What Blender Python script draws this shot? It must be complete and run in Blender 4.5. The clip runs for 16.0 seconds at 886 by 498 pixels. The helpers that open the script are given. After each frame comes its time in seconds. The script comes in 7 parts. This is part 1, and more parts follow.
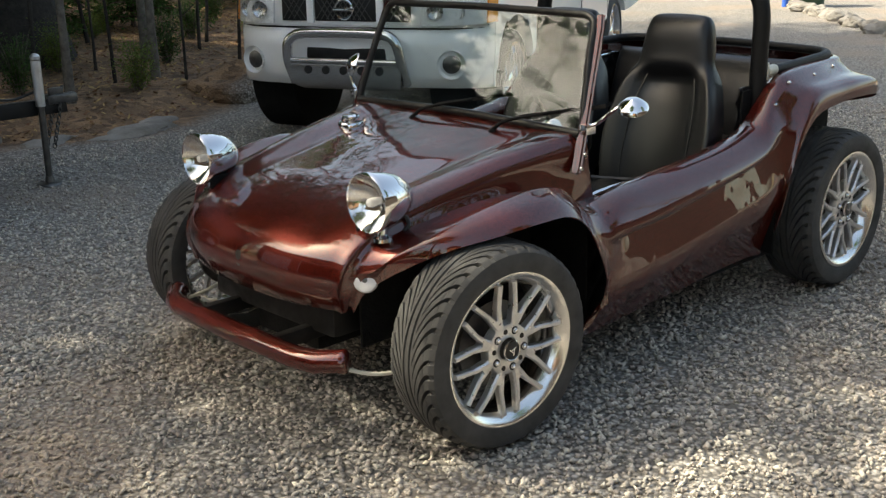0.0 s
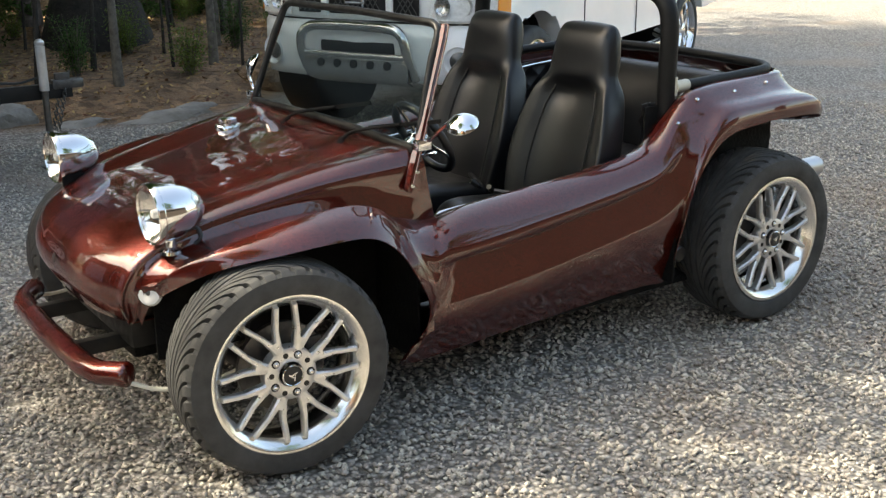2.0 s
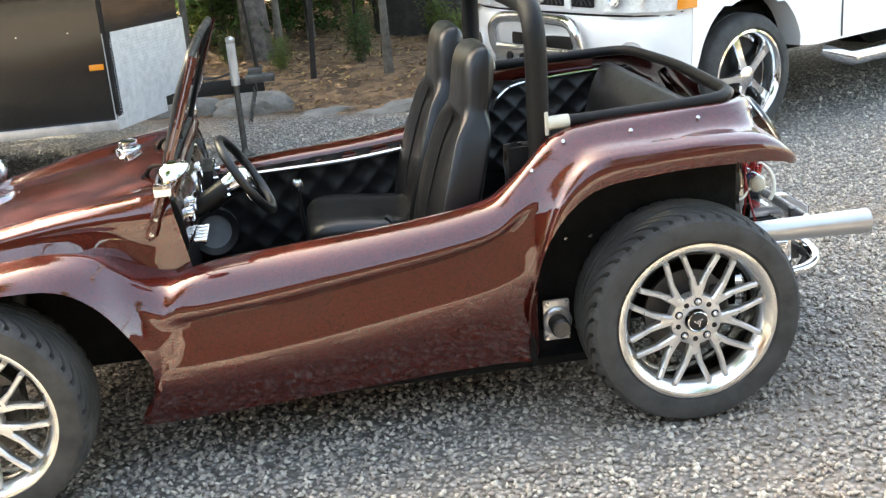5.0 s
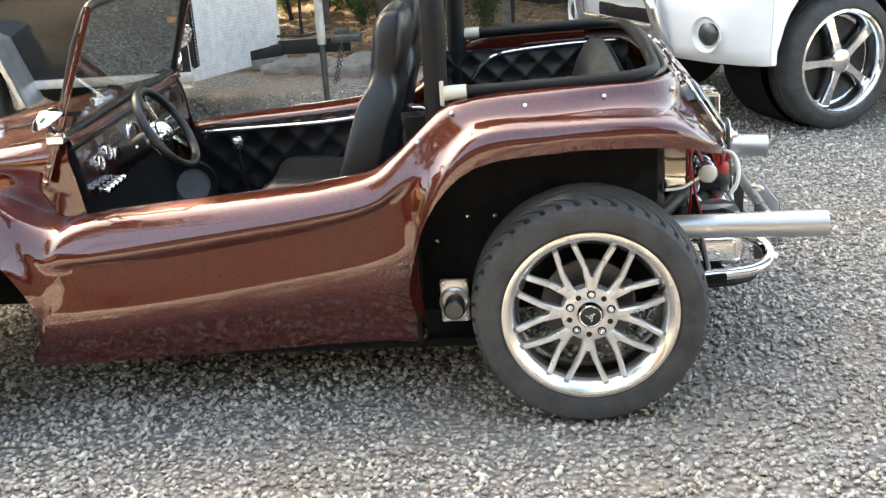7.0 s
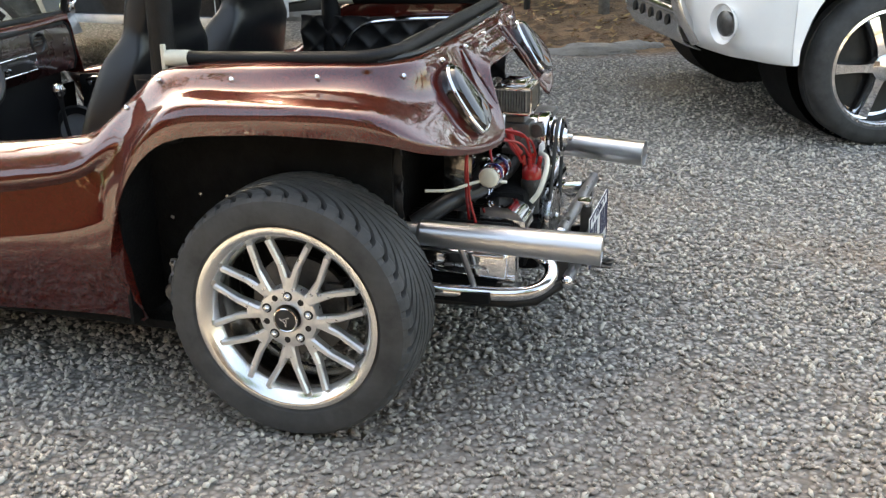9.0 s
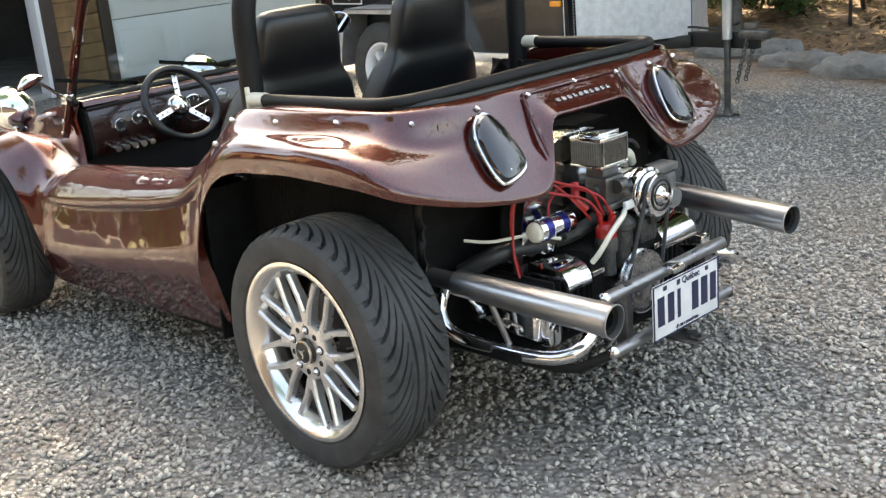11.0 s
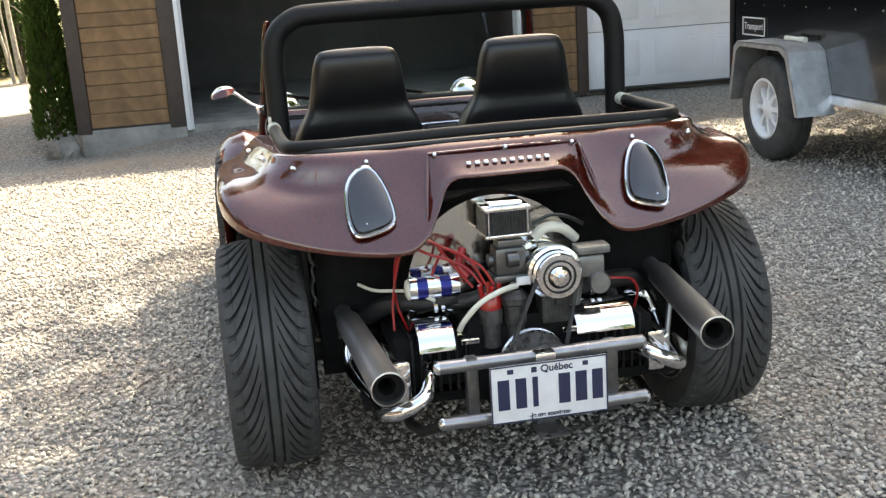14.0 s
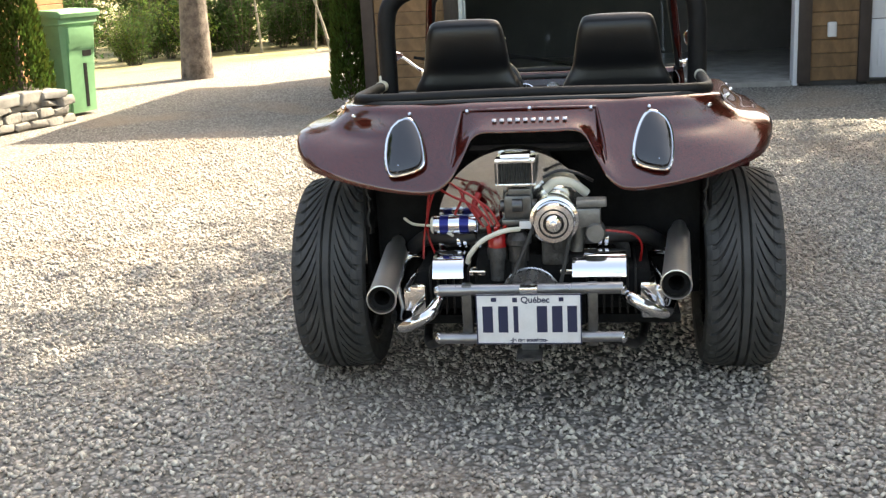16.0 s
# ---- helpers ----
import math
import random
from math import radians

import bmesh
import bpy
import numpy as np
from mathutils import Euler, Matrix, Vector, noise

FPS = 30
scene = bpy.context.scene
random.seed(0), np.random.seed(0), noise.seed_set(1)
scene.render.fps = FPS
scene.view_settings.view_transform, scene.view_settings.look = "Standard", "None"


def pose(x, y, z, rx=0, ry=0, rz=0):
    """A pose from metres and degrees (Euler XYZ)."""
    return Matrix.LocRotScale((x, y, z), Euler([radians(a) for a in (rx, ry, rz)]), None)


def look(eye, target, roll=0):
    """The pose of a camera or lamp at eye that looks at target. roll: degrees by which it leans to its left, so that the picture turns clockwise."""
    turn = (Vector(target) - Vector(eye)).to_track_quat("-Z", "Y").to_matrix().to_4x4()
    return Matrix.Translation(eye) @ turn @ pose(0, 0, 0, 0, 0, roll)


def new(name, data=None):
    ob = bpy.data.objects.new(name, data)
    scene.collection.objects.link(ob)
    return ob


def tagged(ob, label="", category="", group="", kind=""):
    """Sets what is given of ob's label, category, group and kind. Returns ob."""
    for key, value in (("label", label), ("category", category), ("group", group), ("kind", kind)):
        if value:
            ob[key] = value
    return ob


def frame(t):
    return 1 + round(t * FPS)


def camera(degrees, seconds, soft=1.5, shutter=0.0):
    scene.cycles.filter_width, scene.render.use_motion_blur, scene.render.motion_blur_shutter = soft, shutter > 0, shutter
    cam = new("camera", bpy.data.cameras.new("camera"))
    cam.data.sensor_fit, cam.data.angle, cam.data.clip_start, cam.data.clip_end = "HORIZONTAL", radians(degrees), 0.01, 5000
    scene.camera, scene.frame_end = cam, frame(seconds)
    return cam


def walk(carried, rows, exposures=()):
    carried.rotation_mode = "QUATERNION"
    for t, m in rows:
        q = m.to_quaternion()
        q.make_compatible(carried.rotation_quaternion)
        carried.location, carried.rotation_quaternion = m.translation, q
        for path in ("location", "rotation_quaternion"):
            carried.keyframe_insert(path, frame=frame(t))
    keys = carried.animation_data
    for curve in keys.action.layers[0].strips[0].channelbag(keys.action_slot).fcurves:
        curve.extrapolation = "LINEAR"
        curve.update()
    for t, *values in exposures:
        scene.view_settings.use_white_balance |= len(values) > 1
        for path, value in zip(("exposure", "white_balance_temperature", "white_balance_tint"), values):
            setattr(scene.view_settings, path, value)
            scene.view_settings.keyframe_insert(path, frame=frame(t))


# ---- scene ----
cam = camera(43.8, 16.0, soft=1.35)
PATH = [
    (0, (-4.389, -2.884, 1.57), (-3.069, -1.498, 0.99), -1.1),
    (0.5, (-4.118, -3.031, 1.598), (-2.853, -1.599, 1.008), -1.8),
    (1, (-3.899, -3.091, 1.598), (-2.633, -1.643, 1.049), 1.2),
    (1.5, (-3.677, -3.181, 1.628), (-2.5, -1.657, 1.086), -1.2),
    (2, (-3.44, -3.423, 1.61), (-2.346, -1.861, 1.008), -0.5),
    (2.5, (-3.203, -3.498, 1.596), (-2.208, -1.872, 0.989), -1.3),
    (3, (-2.855, -3.527, 1.693), (-1.953, -1.849, 1.086), -1.7),
    (3.5, (-2.512, -3.63, 1.64), (-1.859, -1.837, 1.04), -3.3),
    (4, (-2.142, -3.73, 1.617), (-1.512, -1.934, 1.003), -4.1),
    (4.2, (-1.838, -3.802, 1.694), (-1.319, -1.976, 1.065), -4.2),
    (6.3, (-0.683, -3.632, 1.548), (-0.717, -1.726, 0.944), -2.8),
    (6.5, (-0.529, -3.673, 1.566), (-0.658, -1.771, 0.964), -2.2),
    (7, (-0.174, -3.664, 1.547), (-0.332, -1.78, 0.896), -3.9),
    (7.5, (0.166, -3.531, 1.514), (0.015, -1.648, 0.856), -0.9),
    (8, (0.477, -3.387, 1.501), (0.088, -1.515, 0.914), -3.7),
    (8.5, (0.832, -3.284, 1.491), (0.271, -1.459, 0.895), -5.1),
    (9, (1.13, -3.099, 1.469), (0.568, -1.311, 0.771), -1.0),
    (9.5, (1.374, -2.906, 1.455), (0.528, -1.199, 0.848), -4.9),
    (9.7, (1.505, -2.859, 1.444), (0.561, -1.201, 0.844), -2.9),
    (11.8, (2.548, -1.943, 1.416), (0.95, -0.908, 0.806), -4.3),
    (12, (2.618, -1.839, 1.403), (0.986, -0.874, 0.766), -2.1),
    (12.5, (2.758, -1.533, 1.424), (1.043, -0.719, 0.793), -4.2),
    (13, (2.974, -1.22, 1.423), (1.169, -0.634, 0.791), -4.8),
    (13.5, (3.079, -0.948, 1.403), (1.232, -0.439, 0.827), -3.8),
    (14, (3.152, -0.697, 1.43), (1.247, -0.357, 0.926), -3.7),
    (14.5, (3.345, -0.409, 1.412), (1.403, -0.341, 0.939), -2.7),
    (15, (3.468, -0.169, 1.397), (1.528, -0.178, 0.911), -4.3),
    (15.5, (3.505, 0.052, 1.395), (1.578, 0.004, 0.862), -1.5),
    (16, (3.687, 0.205, 1.39), (1.773, -0.075, 0.885), -3.0),
]
walk(cam, [(t, look(eye, target, roll)) for t, eye, target, roll in PATH],
     [(0, 1.43, 8050, 4), (2, 1.99, 8100, 4), (3, 2.40, 8150, 5), (4, 2.80, 8200, 5), (6.5, 3.22, 8550, 6), (7.5, 2.90, 8650, 7), (9, 2.68, 8650, 7), (12, 2.80, 8750, 7), (13, 2.82, 8750, 7), (14.5, 2.36, 8750, 8), (16, 2.29, 8700, 8)])

# ---- world, sun, exposure ----
SUN_AZ = math.atan2(0.72, -0.69)          # where the sun stands, seen from above
SUN_EL = radians(47)
world = bpy.data.worlds.new("sky")
scene.world = world
world.use_nodes = True
wn = world.node_tree.nodes
sky = wn.new("ShaderNodeTexSky")
sky.sky_type = "NISHITA"
sky.sun_disc = False
sky.sun_elevation = SUN_EL
sky.sun_rotation = math.pi / 2 - SUN_AZ
sky.air_density, sky.dust_density, sky.ozone_density = 1.0, 3.2, 0.7
wn["Background"].inputs["Strength"].default_value = 0.15
world.node_tree.links.new(sky.outputs["Color"], wn["Background"].inputs["Color"])
sun_data = bpy.data.lights.new("sun", "SUN")
sun_data.energy, sun_data.angle, sun_data.color = 3.6, radians(0.6), (1.0, 0.975, 0.94)
sun = new("sun", sun_data)
d = Vector((math.cos(SUN_AZ) * math.cos(SUN_EL), math.sin(SUN_AZ) * math.cos(SUN_EL), math.sin(SUN_EL)))
sun.matrix_world = look(d * 30, (0, 0, 0))


# ---- materials ----
def mat(name, color=(0.5, 0.5, 0.5), rough=0.5, metal=0.0, var=0.0, scale=8.0, bump=0.0, bump_scale=60.0, coat=0.0, var_color=None,
        spec=0.5, detail=6.0, rough_var=0.0):
    """A surface with colour that varies at two scales and a fine relief."""
    m = bpy.data.materials.new(name)
    m.use_nodes = True
    nt = m.node_tree
    b = nt.nodes["Principled BSDF"]
    b.inputs["Base Color"].default_value = (*color, 1)
    b.inputs["Roughness"].default_value = rough
    b.inputs["Metallic"].default_value = metal
    b.inputs["Specular IOR Level"].default_value = spec
    if coat:
        b.inputs["Coat Weight"].default_value = coat
        b.inputs["Coat Roughness"].default_value = 0.02
    tc = nt.nodes.new("ShaderNodeTexCoord")
    if var or var_color:
        n1 = nt.nodes.new("ShaderNodeTexNoise")
        n1.inputs["Scale"].default_value = scale
        n1.inputs["Detail"].default_value = detail
        n1.inputs["Roughness"].default_value = 0.65
        nt.links.new(tc.outputs["Object"], n1.inputs["Vector"])
        mix = nt.nodes.new("ShaderNodeMix")
        mix.data_type = "RGBA"
        c2 = var_color if var_color else tuple(max(0.0, c * (1 - var)) for c in color)
        c1 = color if var_color else tuple(min(1.0, c * (1 + var * 0.6)) for c in color)
        mix.inputs[6].default_value = (*c1, 1)
        mix.inputs[7].default_value = (*c2, 1)
        ramp = nt.nodes.new("ShaderNodeMapRange")
        ramp.inputs[1].default_value, ramp.inputs[2].default_value = 0.35, 0.65
        nt.links.new(n1.outputs["Fac"], ramp.inputs[0])
        nt.links.new(ramp.outputs[0], mix.inputs[0])
        nt.links.new(mix.outputs[2], b.inputs["Base Color"])
    if rough_var:
        n3 = nt.nodes.new("ShaderNodeTexNoise")
        n3.inputs["Scale"].default_value = scale * 2.3
        n3.inputs["Detail"].default_value = 5
        nt.links.new(tc.outputs["Object"], n3.inputs["Vector"])
        r3 = nt.nodes.new("ShaderNodeMapRange")
        r3.inputs[1].default_value, r3.inputs[2].default_value = 0.3, 0.7
        r3.inputs[3].default_value, r3.inputs[4].default_value = max(0.0, rough - rough_var), min(1.0, rough + rough_var)
        nt.links.new(n3.outputs["Fac"], r3.inputs[0])
        nt.links.new(r3.outputs[0], b.inputs["Roughness"])
    if bump:
        n2 = nt.nodes.new("ShaderNodeTexNoise")
        n2.inputs["Scale"].default_value = bump_scale
        n2.inputs["Detail"].default_value = 4
        nt.links.new(tc.outputs["Object"], n2.inputs["Vector"])
        bp = nt.nodes.new("ShaderNodeBump")
        bp.inputs["Strength"].default_value = bump
        bp.inputs["Distance"].default_value = 0.01
        nt.links.new(n2.outputs["Fac"], bp.inputs["Height"])
        nt.links.new(bp.outputs["Normal"], b.inputs["Normal"])
    return m


def random_tint(m, amount=0.25):
    """Varies a material from object to object."""
    nt = m.node_tree
    b = nt.nodes["Principled BSDF"]
    info = nt.nodes.new("ShaderNodeObjectInfo")
    hsv = nt.nodes.new("ShaderNodeHueSaturation")
    mr = nt.nodes.new("ShaderNodeMapRange")
    mr.inputs[3].default_value, mr.inputs[4].default_value = 1 - amount, 1 + amount
    nt.links.new(info.outputs["Random"], mr.inputs[0])
    nt.links.new(mr.outputs[0], hsv.inputs["Value"])
    src = b.inputs["Base Color"]
    if src.is_linked:
        nt.links.new(src.links[0].from_socket, hsv.inputs["Color"])
    else:
        hsv.inputs["Color"].default_value = src.default_value
    nt.links.new(hsv.outputs["Color"], src)
    return m


def island_tint(m, amount=0.4, hue=0.02):
    """Varies a material from piece to piece inside one mesh."""
    nt = m.node_tree
    b = nt.nodes["Principled BSDF"]
    geo = nt.nodes.new("ShaderNodeNewGeometry")
    hsv = nt.nodes.new("ShaderNodeHueSaturation")
    mr = nt.nodes.new("ShaderNodeMapRange")
    mr.inputs[3].default_value, mr.inputs[4].default_value = 1 - amount, 1 + amount
    mh = nt.nodes.new("ShaderNodeMapRange")
    mh.inputs[3].default_value, mh.inputs[4].default_value = 0.5 - hue, 0.5 + hue
    nt.links.new(geo.outputs["Random Per Island"], mr.inputs[0])
    nt.links.new(geo.outputs["Random Per Island"], mh.inputs[0])
    nt.links.new(mr.outputs[0], hsv.inputs["Value"])
    nt.links.new(mh.outputs[0], hsv.inputs["Hue"])
    src = b.inputs["Base Color"]
    if src.is_linked:
        nt.links.new(src.links[0].from_socket, hsv.inputs["Color"])
    else:
        hsv.inputs["Color"].default_value = src.default_value
    nt.links.new(hsv.outputs["Color"], src)
    return m


def leafy(m, amount=0.4, hue=0.02, through_light=0.5):
    """Foliage: varies from leaf to leaf and lets sunlight through."""
    island_tint(m, amount, hue)
    nt = m.node_tree
    b = nt.nodes["Principled BSDF"]
    tr = nt.nodes.new("ShaderNodeBsdfTranslucent")
    nt.links.new(b.inputs["Base Color"].links[0].from_socket, tr.inputs["Color"])
    mx = nt.nodes.new("ShaderNodeMixShader")
    mx.inputs[0].default_value = through_light
    nt.links.new(b.outputs[0], mx.inputs[1])
    nt.links.new(tr.outputs[0], mx.inputs[2])
    nt.links.new(mx.outputs[0], nt.nodes["Material Output"].inputs[0])
    return m


def glass(name, tint=(1, 1, 1), rough=0.0):
    """Thin pane: mostly clear, with a mirror gloss that grows at grazing angles."""
    m = bpy.data.materials.new(name)
    m.use_nodes = True
    nt = m.node_tree
    nt.nodes.remove(nt.nodes["Principled BSDF"])
    tr = nt.nodes.new("ShaderNodeBsdfTransparent")
    tr.inputs[0].default_value = (*tint, 1)
    gl = nt.nodes.new("ShaderNodeBsdfGlossy")
    gl.inputs["Roughness"].default_value = rough
    fr = nt.nodes.new("ShaderNodeLayerWeight")
    pw = nt.nodes.new("ShaderNodeMath")
    pw.operation = "POWER"
    pw.inputs[1].default_value = 4.0
    nt.links.new(fr.outputs["Facing"], pw.inputs[0])
    mr = nt.nodes.new("ShaderNodeMapRange")
    mr.inputs[3].default_value, mr.inputs[4].default_value = 0.045, 0.9
    nt.links.new(pw.outputs[0], mr.inputs[0])
    mx = nt.nodes.new("ShaderNodeMixShader")
    nt.links.new(mr.outputs[0], mx.inputs[0])
    nt.links.new(tr.outputs[0], mx.inputs[1])
    nt.links.new(gl.outputs[0], mx.inputs[2])
    nt.links.new(mx.outputs[0], nt.nodes["Material Output"].inputs[0])
    return m


def candy(name):
    """Candy root-beer lacquer: metal flake under a tinted, then a clear, gloss."""
    m = mat(name, (0.08, 0.01, 0.005), 0.44, 0.52, coat=1.0, spec=0.12)
    nt = m.node_tree
    b = nt.nodes["Principled BSDF"]
    b.inputs["Coat IOR"].default_value = 1.78
    b.inputs["Coat Roughness"].default_value = 0.012
    tc = nt.nodes.new("ShaderNodeTexCoord")
    vo = nt.nodes.new("ShaderNodeTexVoronoi")
    vo.inputs["Scale"].default_value = 900
    nt.links.new(tc.outputs["Object"], vo.inputs["Vector"])
    sep = nt.nodes.new("ShaderNodeSeparateColor")
    nt.links.new(vo.outputs["Color"], sep.inputs[0])
    mix = nt.nodes.new("ShaderNodeMix")
    mix.data_type = "RGBA"
    mix.inputs[6].default_value = (0.036, 0.0029, 0.0017, 1)
    mix.inputs[7].default_value = (0.102, 0.0093, 0.0043, 1)
    nt.links.new(sep.outputs[0], mix.inputs[0])
    nt.links.new(mix.outputs[2], b.inputs["Base Color"])
    # hand-laid fibreglass is never quite flat
    n = nt.nodes.new("ShaderNodeTexNoise")
    n.inputs["Scale"].default_value = 7
    n.inputs["Detail"].default_value = 1.5
    nt.links.new(tc.outputs["Object"], n.inputs["Vector"])
    bp = nt.nodes.new("ShaderNodeBump")
    bp.inputs["Strength"].default_value = 0.13
    bp.inputs["Distance"].default_value = 0.02
    nt.links.new(n.outputs["Fac"], bp.inputs["Height"])
    nt.links.new(bp.outputs["Normal"], b.inputs["Coat Normal"])
    return m


def gravel_ground():
    """Crushed grey stone on the drive, brown leaf litter under the trees, straw-coloured grass behind the garage."""
    m = bpy.data.materials.new("ground")
    m.use_nodes = True
    nt = m.node_tree
    b = nt.nodes["Principled BSDF"]
    b.inputs["Roughness"].default_value = 0.9
    geo = nt.nodes.new("ShaderNodeNewGeometry")

    def noise_node(scale, detail=5):
        n = nt.nodes.new("ShaderNodeTexNoise")
        n.inputs["Scale"].default_value = scale
        n.inputs["Detail"].default_value = detail
        nt.links.new(geo.outputs["Position"], n.inputs["Vector"])
        return n.outputs["Fac"]

    def mixc(fac, a, bb):
        mx = nt.nodes.new("ShaderNodeMix")
        mx.data_type = "RGBA"
        for sock, v in ((mx.inputs[0], fac), (mx.inputs[6], a), (mx.inputs[7], bb)):
            if isinstance(v, (tuple, float)):
                sock.default_value = (*v, 1) if isinstance(v, tuple) else v
            else:
                nt.links.new(v, sock)
        return mx.outputs[2]

    def rng(v, lo, hi, a=0.0, bb=1.0):
        r = nt.nodes.new("ShaderNodeMapRange")
        r.inputs[1].default_value, r.inputs[2].default_value = lo, hi
        r.inputs[3].default_value, r.inputs[4].default_value = a, bb
        nt.links.new(v, r.inputs[0])
        return r.outputs[0]

    def math_node(op, a, bb):
        n = nt.nodes.new("ShaderNodeMath")
        n.operation = op
        for sock, v in zip(n.inputs, (a, bb)):
            if isinstance(v, float):
                sock.default_value = v
            else:
                nt.links.new(v, sock)
        return n.outputs[0]

    vo = nt.nodes.new("ShaderNodeTexVoronoi")
    vo.inputs["Scale"].default_value = 48
    nt.links.new(geo.outputs["Position"], vo.inputs["Vector"])
    sepc = nt.nodes.new("ShaderNodeSeparateColor")
    nt.links.new(vo.outputs["Color"], sepc.inputs[0])
    stone = mixc(sepc.outputs[0], (0.215, 0.203, 0.186), (0.51, 0.48, 0.44))
    # cell edges darkened: shade between the stones, put into the colour
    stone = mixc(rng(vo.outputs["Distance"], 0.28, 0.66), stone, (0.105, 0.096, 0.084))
    stone = mixc(rng(noise_node(0.75), 0.50, 0.68, 0.0, 0.7), stone, (0.31, 0.235, 0.175))
    stone = mixc(rng(noise_node(0.35, 3), 0.35, 0.75, 0.0, 0.3), stone, (0.27, 0.262, 0.25))
    litter_v = nt.nodes.new("ShaderNodeTexVoronoi")
    litter_v.inputs["Scale"].default_value = 14
    nt.links.new(geo.outputs["Position"], litter_v.inputs["Vector"])
    sl = nt.nodes.new("ShaderNodeSeparateColor")
    nt.links.new(litter_v.outputs["Color"], sl.inputs[0])
    litter = mixc(sl.outputs[0], (0.11, 0.066, 0.037), (0.31, 0.185, 0.100))
    litter = mixc(rng(noise_node(2.2), 0.5, 0.7), litter, (0.07, 0.04, 0.02))
    grass = mixc(noise_node(30), (0.22, 0.20, 0.09), (0.42, 0.37, 0.22))
    sep = nt.nodes.new("ShaderNodeSeparateXYZ")
    nt.links.new(geo.outputs["Position"], sep.inputs[0])
    wob = math_node("MULTIPLY", math_node("SUBTRACT", noise_node(0.7), 0.5), 1.2)
    # the edge of the wood
    west = math_node("MINIMUM", math_node("MAXIMUM", math_node("SUBTRACT", math_node("MULTIPLY", sep.outputs["X"], -1.0), 0.8), 0.0), 2.0)
    edge = math_node("ADD", math_node("MULTIPLY", math_node("MAXIMUM", sep.outputs["X"], 0.0), 0.52), math_node("ADD", math_node("MULTIPLY", west, 0.55), 4.75))
    f = math_node("SUBTRACT", math_node("ADD", sep.outputs["Y"], wob), edge)
    col = mixc(rng(f, -0.15, 0.15), stone, litter)
    far = math_node("SUBTRACT", sep.outputs["X"], 19.0)
    col = mixc(rng(math_node("ADD", far, wob), -0.2, 0.2), col, litter)
    back = math_node("SUBTRACT", math_node("MULTIPLY", sep.outputs["X"], -.364), math_node("ADD", sep.outputs["Y"], 9.87))
    col = mixc(rng(math_node("ADD", back, wob), -0.3, 0.3), col, grass)
    nt.links.new(col, b.inputs["Base Color"])
    bp = nt.nodes.new("ShaderNodeBump")
    bp.inputs["Strength"].default_value = 1.0
    bp.inputs["Distance"].default_value = 0.012
    nt.links.new(math_node("SUBTRACT", 1.0, vo.outputs["Distance"]), bp.inputs["Height"])
    nt.links.new(bp.outputs["Normal"], b.inputs["Normal"])
    return m


M_PAINT = candy("candy_paint")
# body paint again, darkened: the cabin's shade is put into this colour
M_PAINT_SHADED = mat("shaded_body_paint", (0.020, 0.0042, 0.0036), 0.28, coat=0.8, var=0.2, scale=9, rough_var=0.06)
M_BULL = mat("polished_steel", (0.66, 0.66, 0.66), 0.20, 1.0, rough_var=0.05, scale=6)
M_SHROUD = mat("satin_shroud", (0.60, 0.59, 0.56), 0.11, 1.0, var=0.05, scale=30, rough_var=0.08, bump=0.04, bump_scale=60)
M_BAR = mat("grey_bumper_steel", (0.30, 0.30, 0.31), 0.33, 0.9, var=0.15, scale=12, rough_var=0.06)
M_MUFFLER = mat("dull_chrome", (0.62, 0.62, 0.62), 0.36, 1.0, rough_var=0.04, scale=5)
M_CHROME = mat("chrome", (0.78, 0.78, 0.79), 0.06, 1.0, rough_var=0.03, scale=20)
M_STEEL = mat("brushed_steel", (0.55, 0.55, 0.55), 0.28, 1.0, var=0.2, scale=30, rough_var=0.08)
M_DARKSTEEL = mat("dull_steel", (0.14, 0.14, 0.14), 0.38, 0.9, var=0.3, scale=18, rough_var=0.1)
M_FILTER = mat("filter_gauze", (0.12, 0.12, 0.115), 0.40, 0.6, var=0.3, scale=60)
M_ALLOY = mat("silver_alloy", (0.70, 0.69, 0.68), 0.32, 0.75, var=0.12, scale=25, rough_var=0.06)
M_ALLOY_LIP = mat("polished_alloy_lip", (0.80, 0.79, 0.77), 0.21, 1.0, var=0.05, scale=5, rough_var=0.03)
M_BRAKE = mat("brake_iron", (0.12, 0.115, 0.11), 0.45, 0.8, var=0.3, scale=18, rough_var=0.1)
M_RUBBER = mat("tyre_rubber", (0.055, 0.055, 0.054), 0.72, spec=0.35, var=0.35, scale=9, bump=0.15, bump_scale=300, rough_var=0.1)
M_BLACKPAD = mat("black_foam", (0.0055, 0.0058, 0.0065), 0.5, spec=0.25, var=0.3, scale=20, bump=0.2, bump_scale=220)
M_LEATHER = mat("black_vinyl", (0.0070, 0.0073, 0.0082), 0.33, spec=0.5, var=0.12, scale=12, bump=0.08, bump_scale=300, rough_var=0.05)
M_QUILT = mat("black_quilted_vinyl", (0.009, 0.009, 0.0098), 0.42, spec=0.45, var=0.2, scale=15, bump=0.2, bump_scale=260)
M_BLACK = mat("black_paint", (0.008, 0.008, 0.008), 0.45, spec=0.4, var=0.4, scale=10, rough_var=0.15)
M_UNDER = mat("black_undercoat", (0.006, 0.006, 0.006), 0.85, spec=0.2, var=0.5, scale=14, bump=0.4, bump_scale=90)
M_BLACKPLASTIC = mat("black_plastic", (0.015, 0.015, 0.015), 0.4)
M_CAST = mat("cast_aluminium", (0.060, 0.058, 0.056), 0.5, 0.5, var=0.5, scale=25, bump=0.4, bump_scale=120)
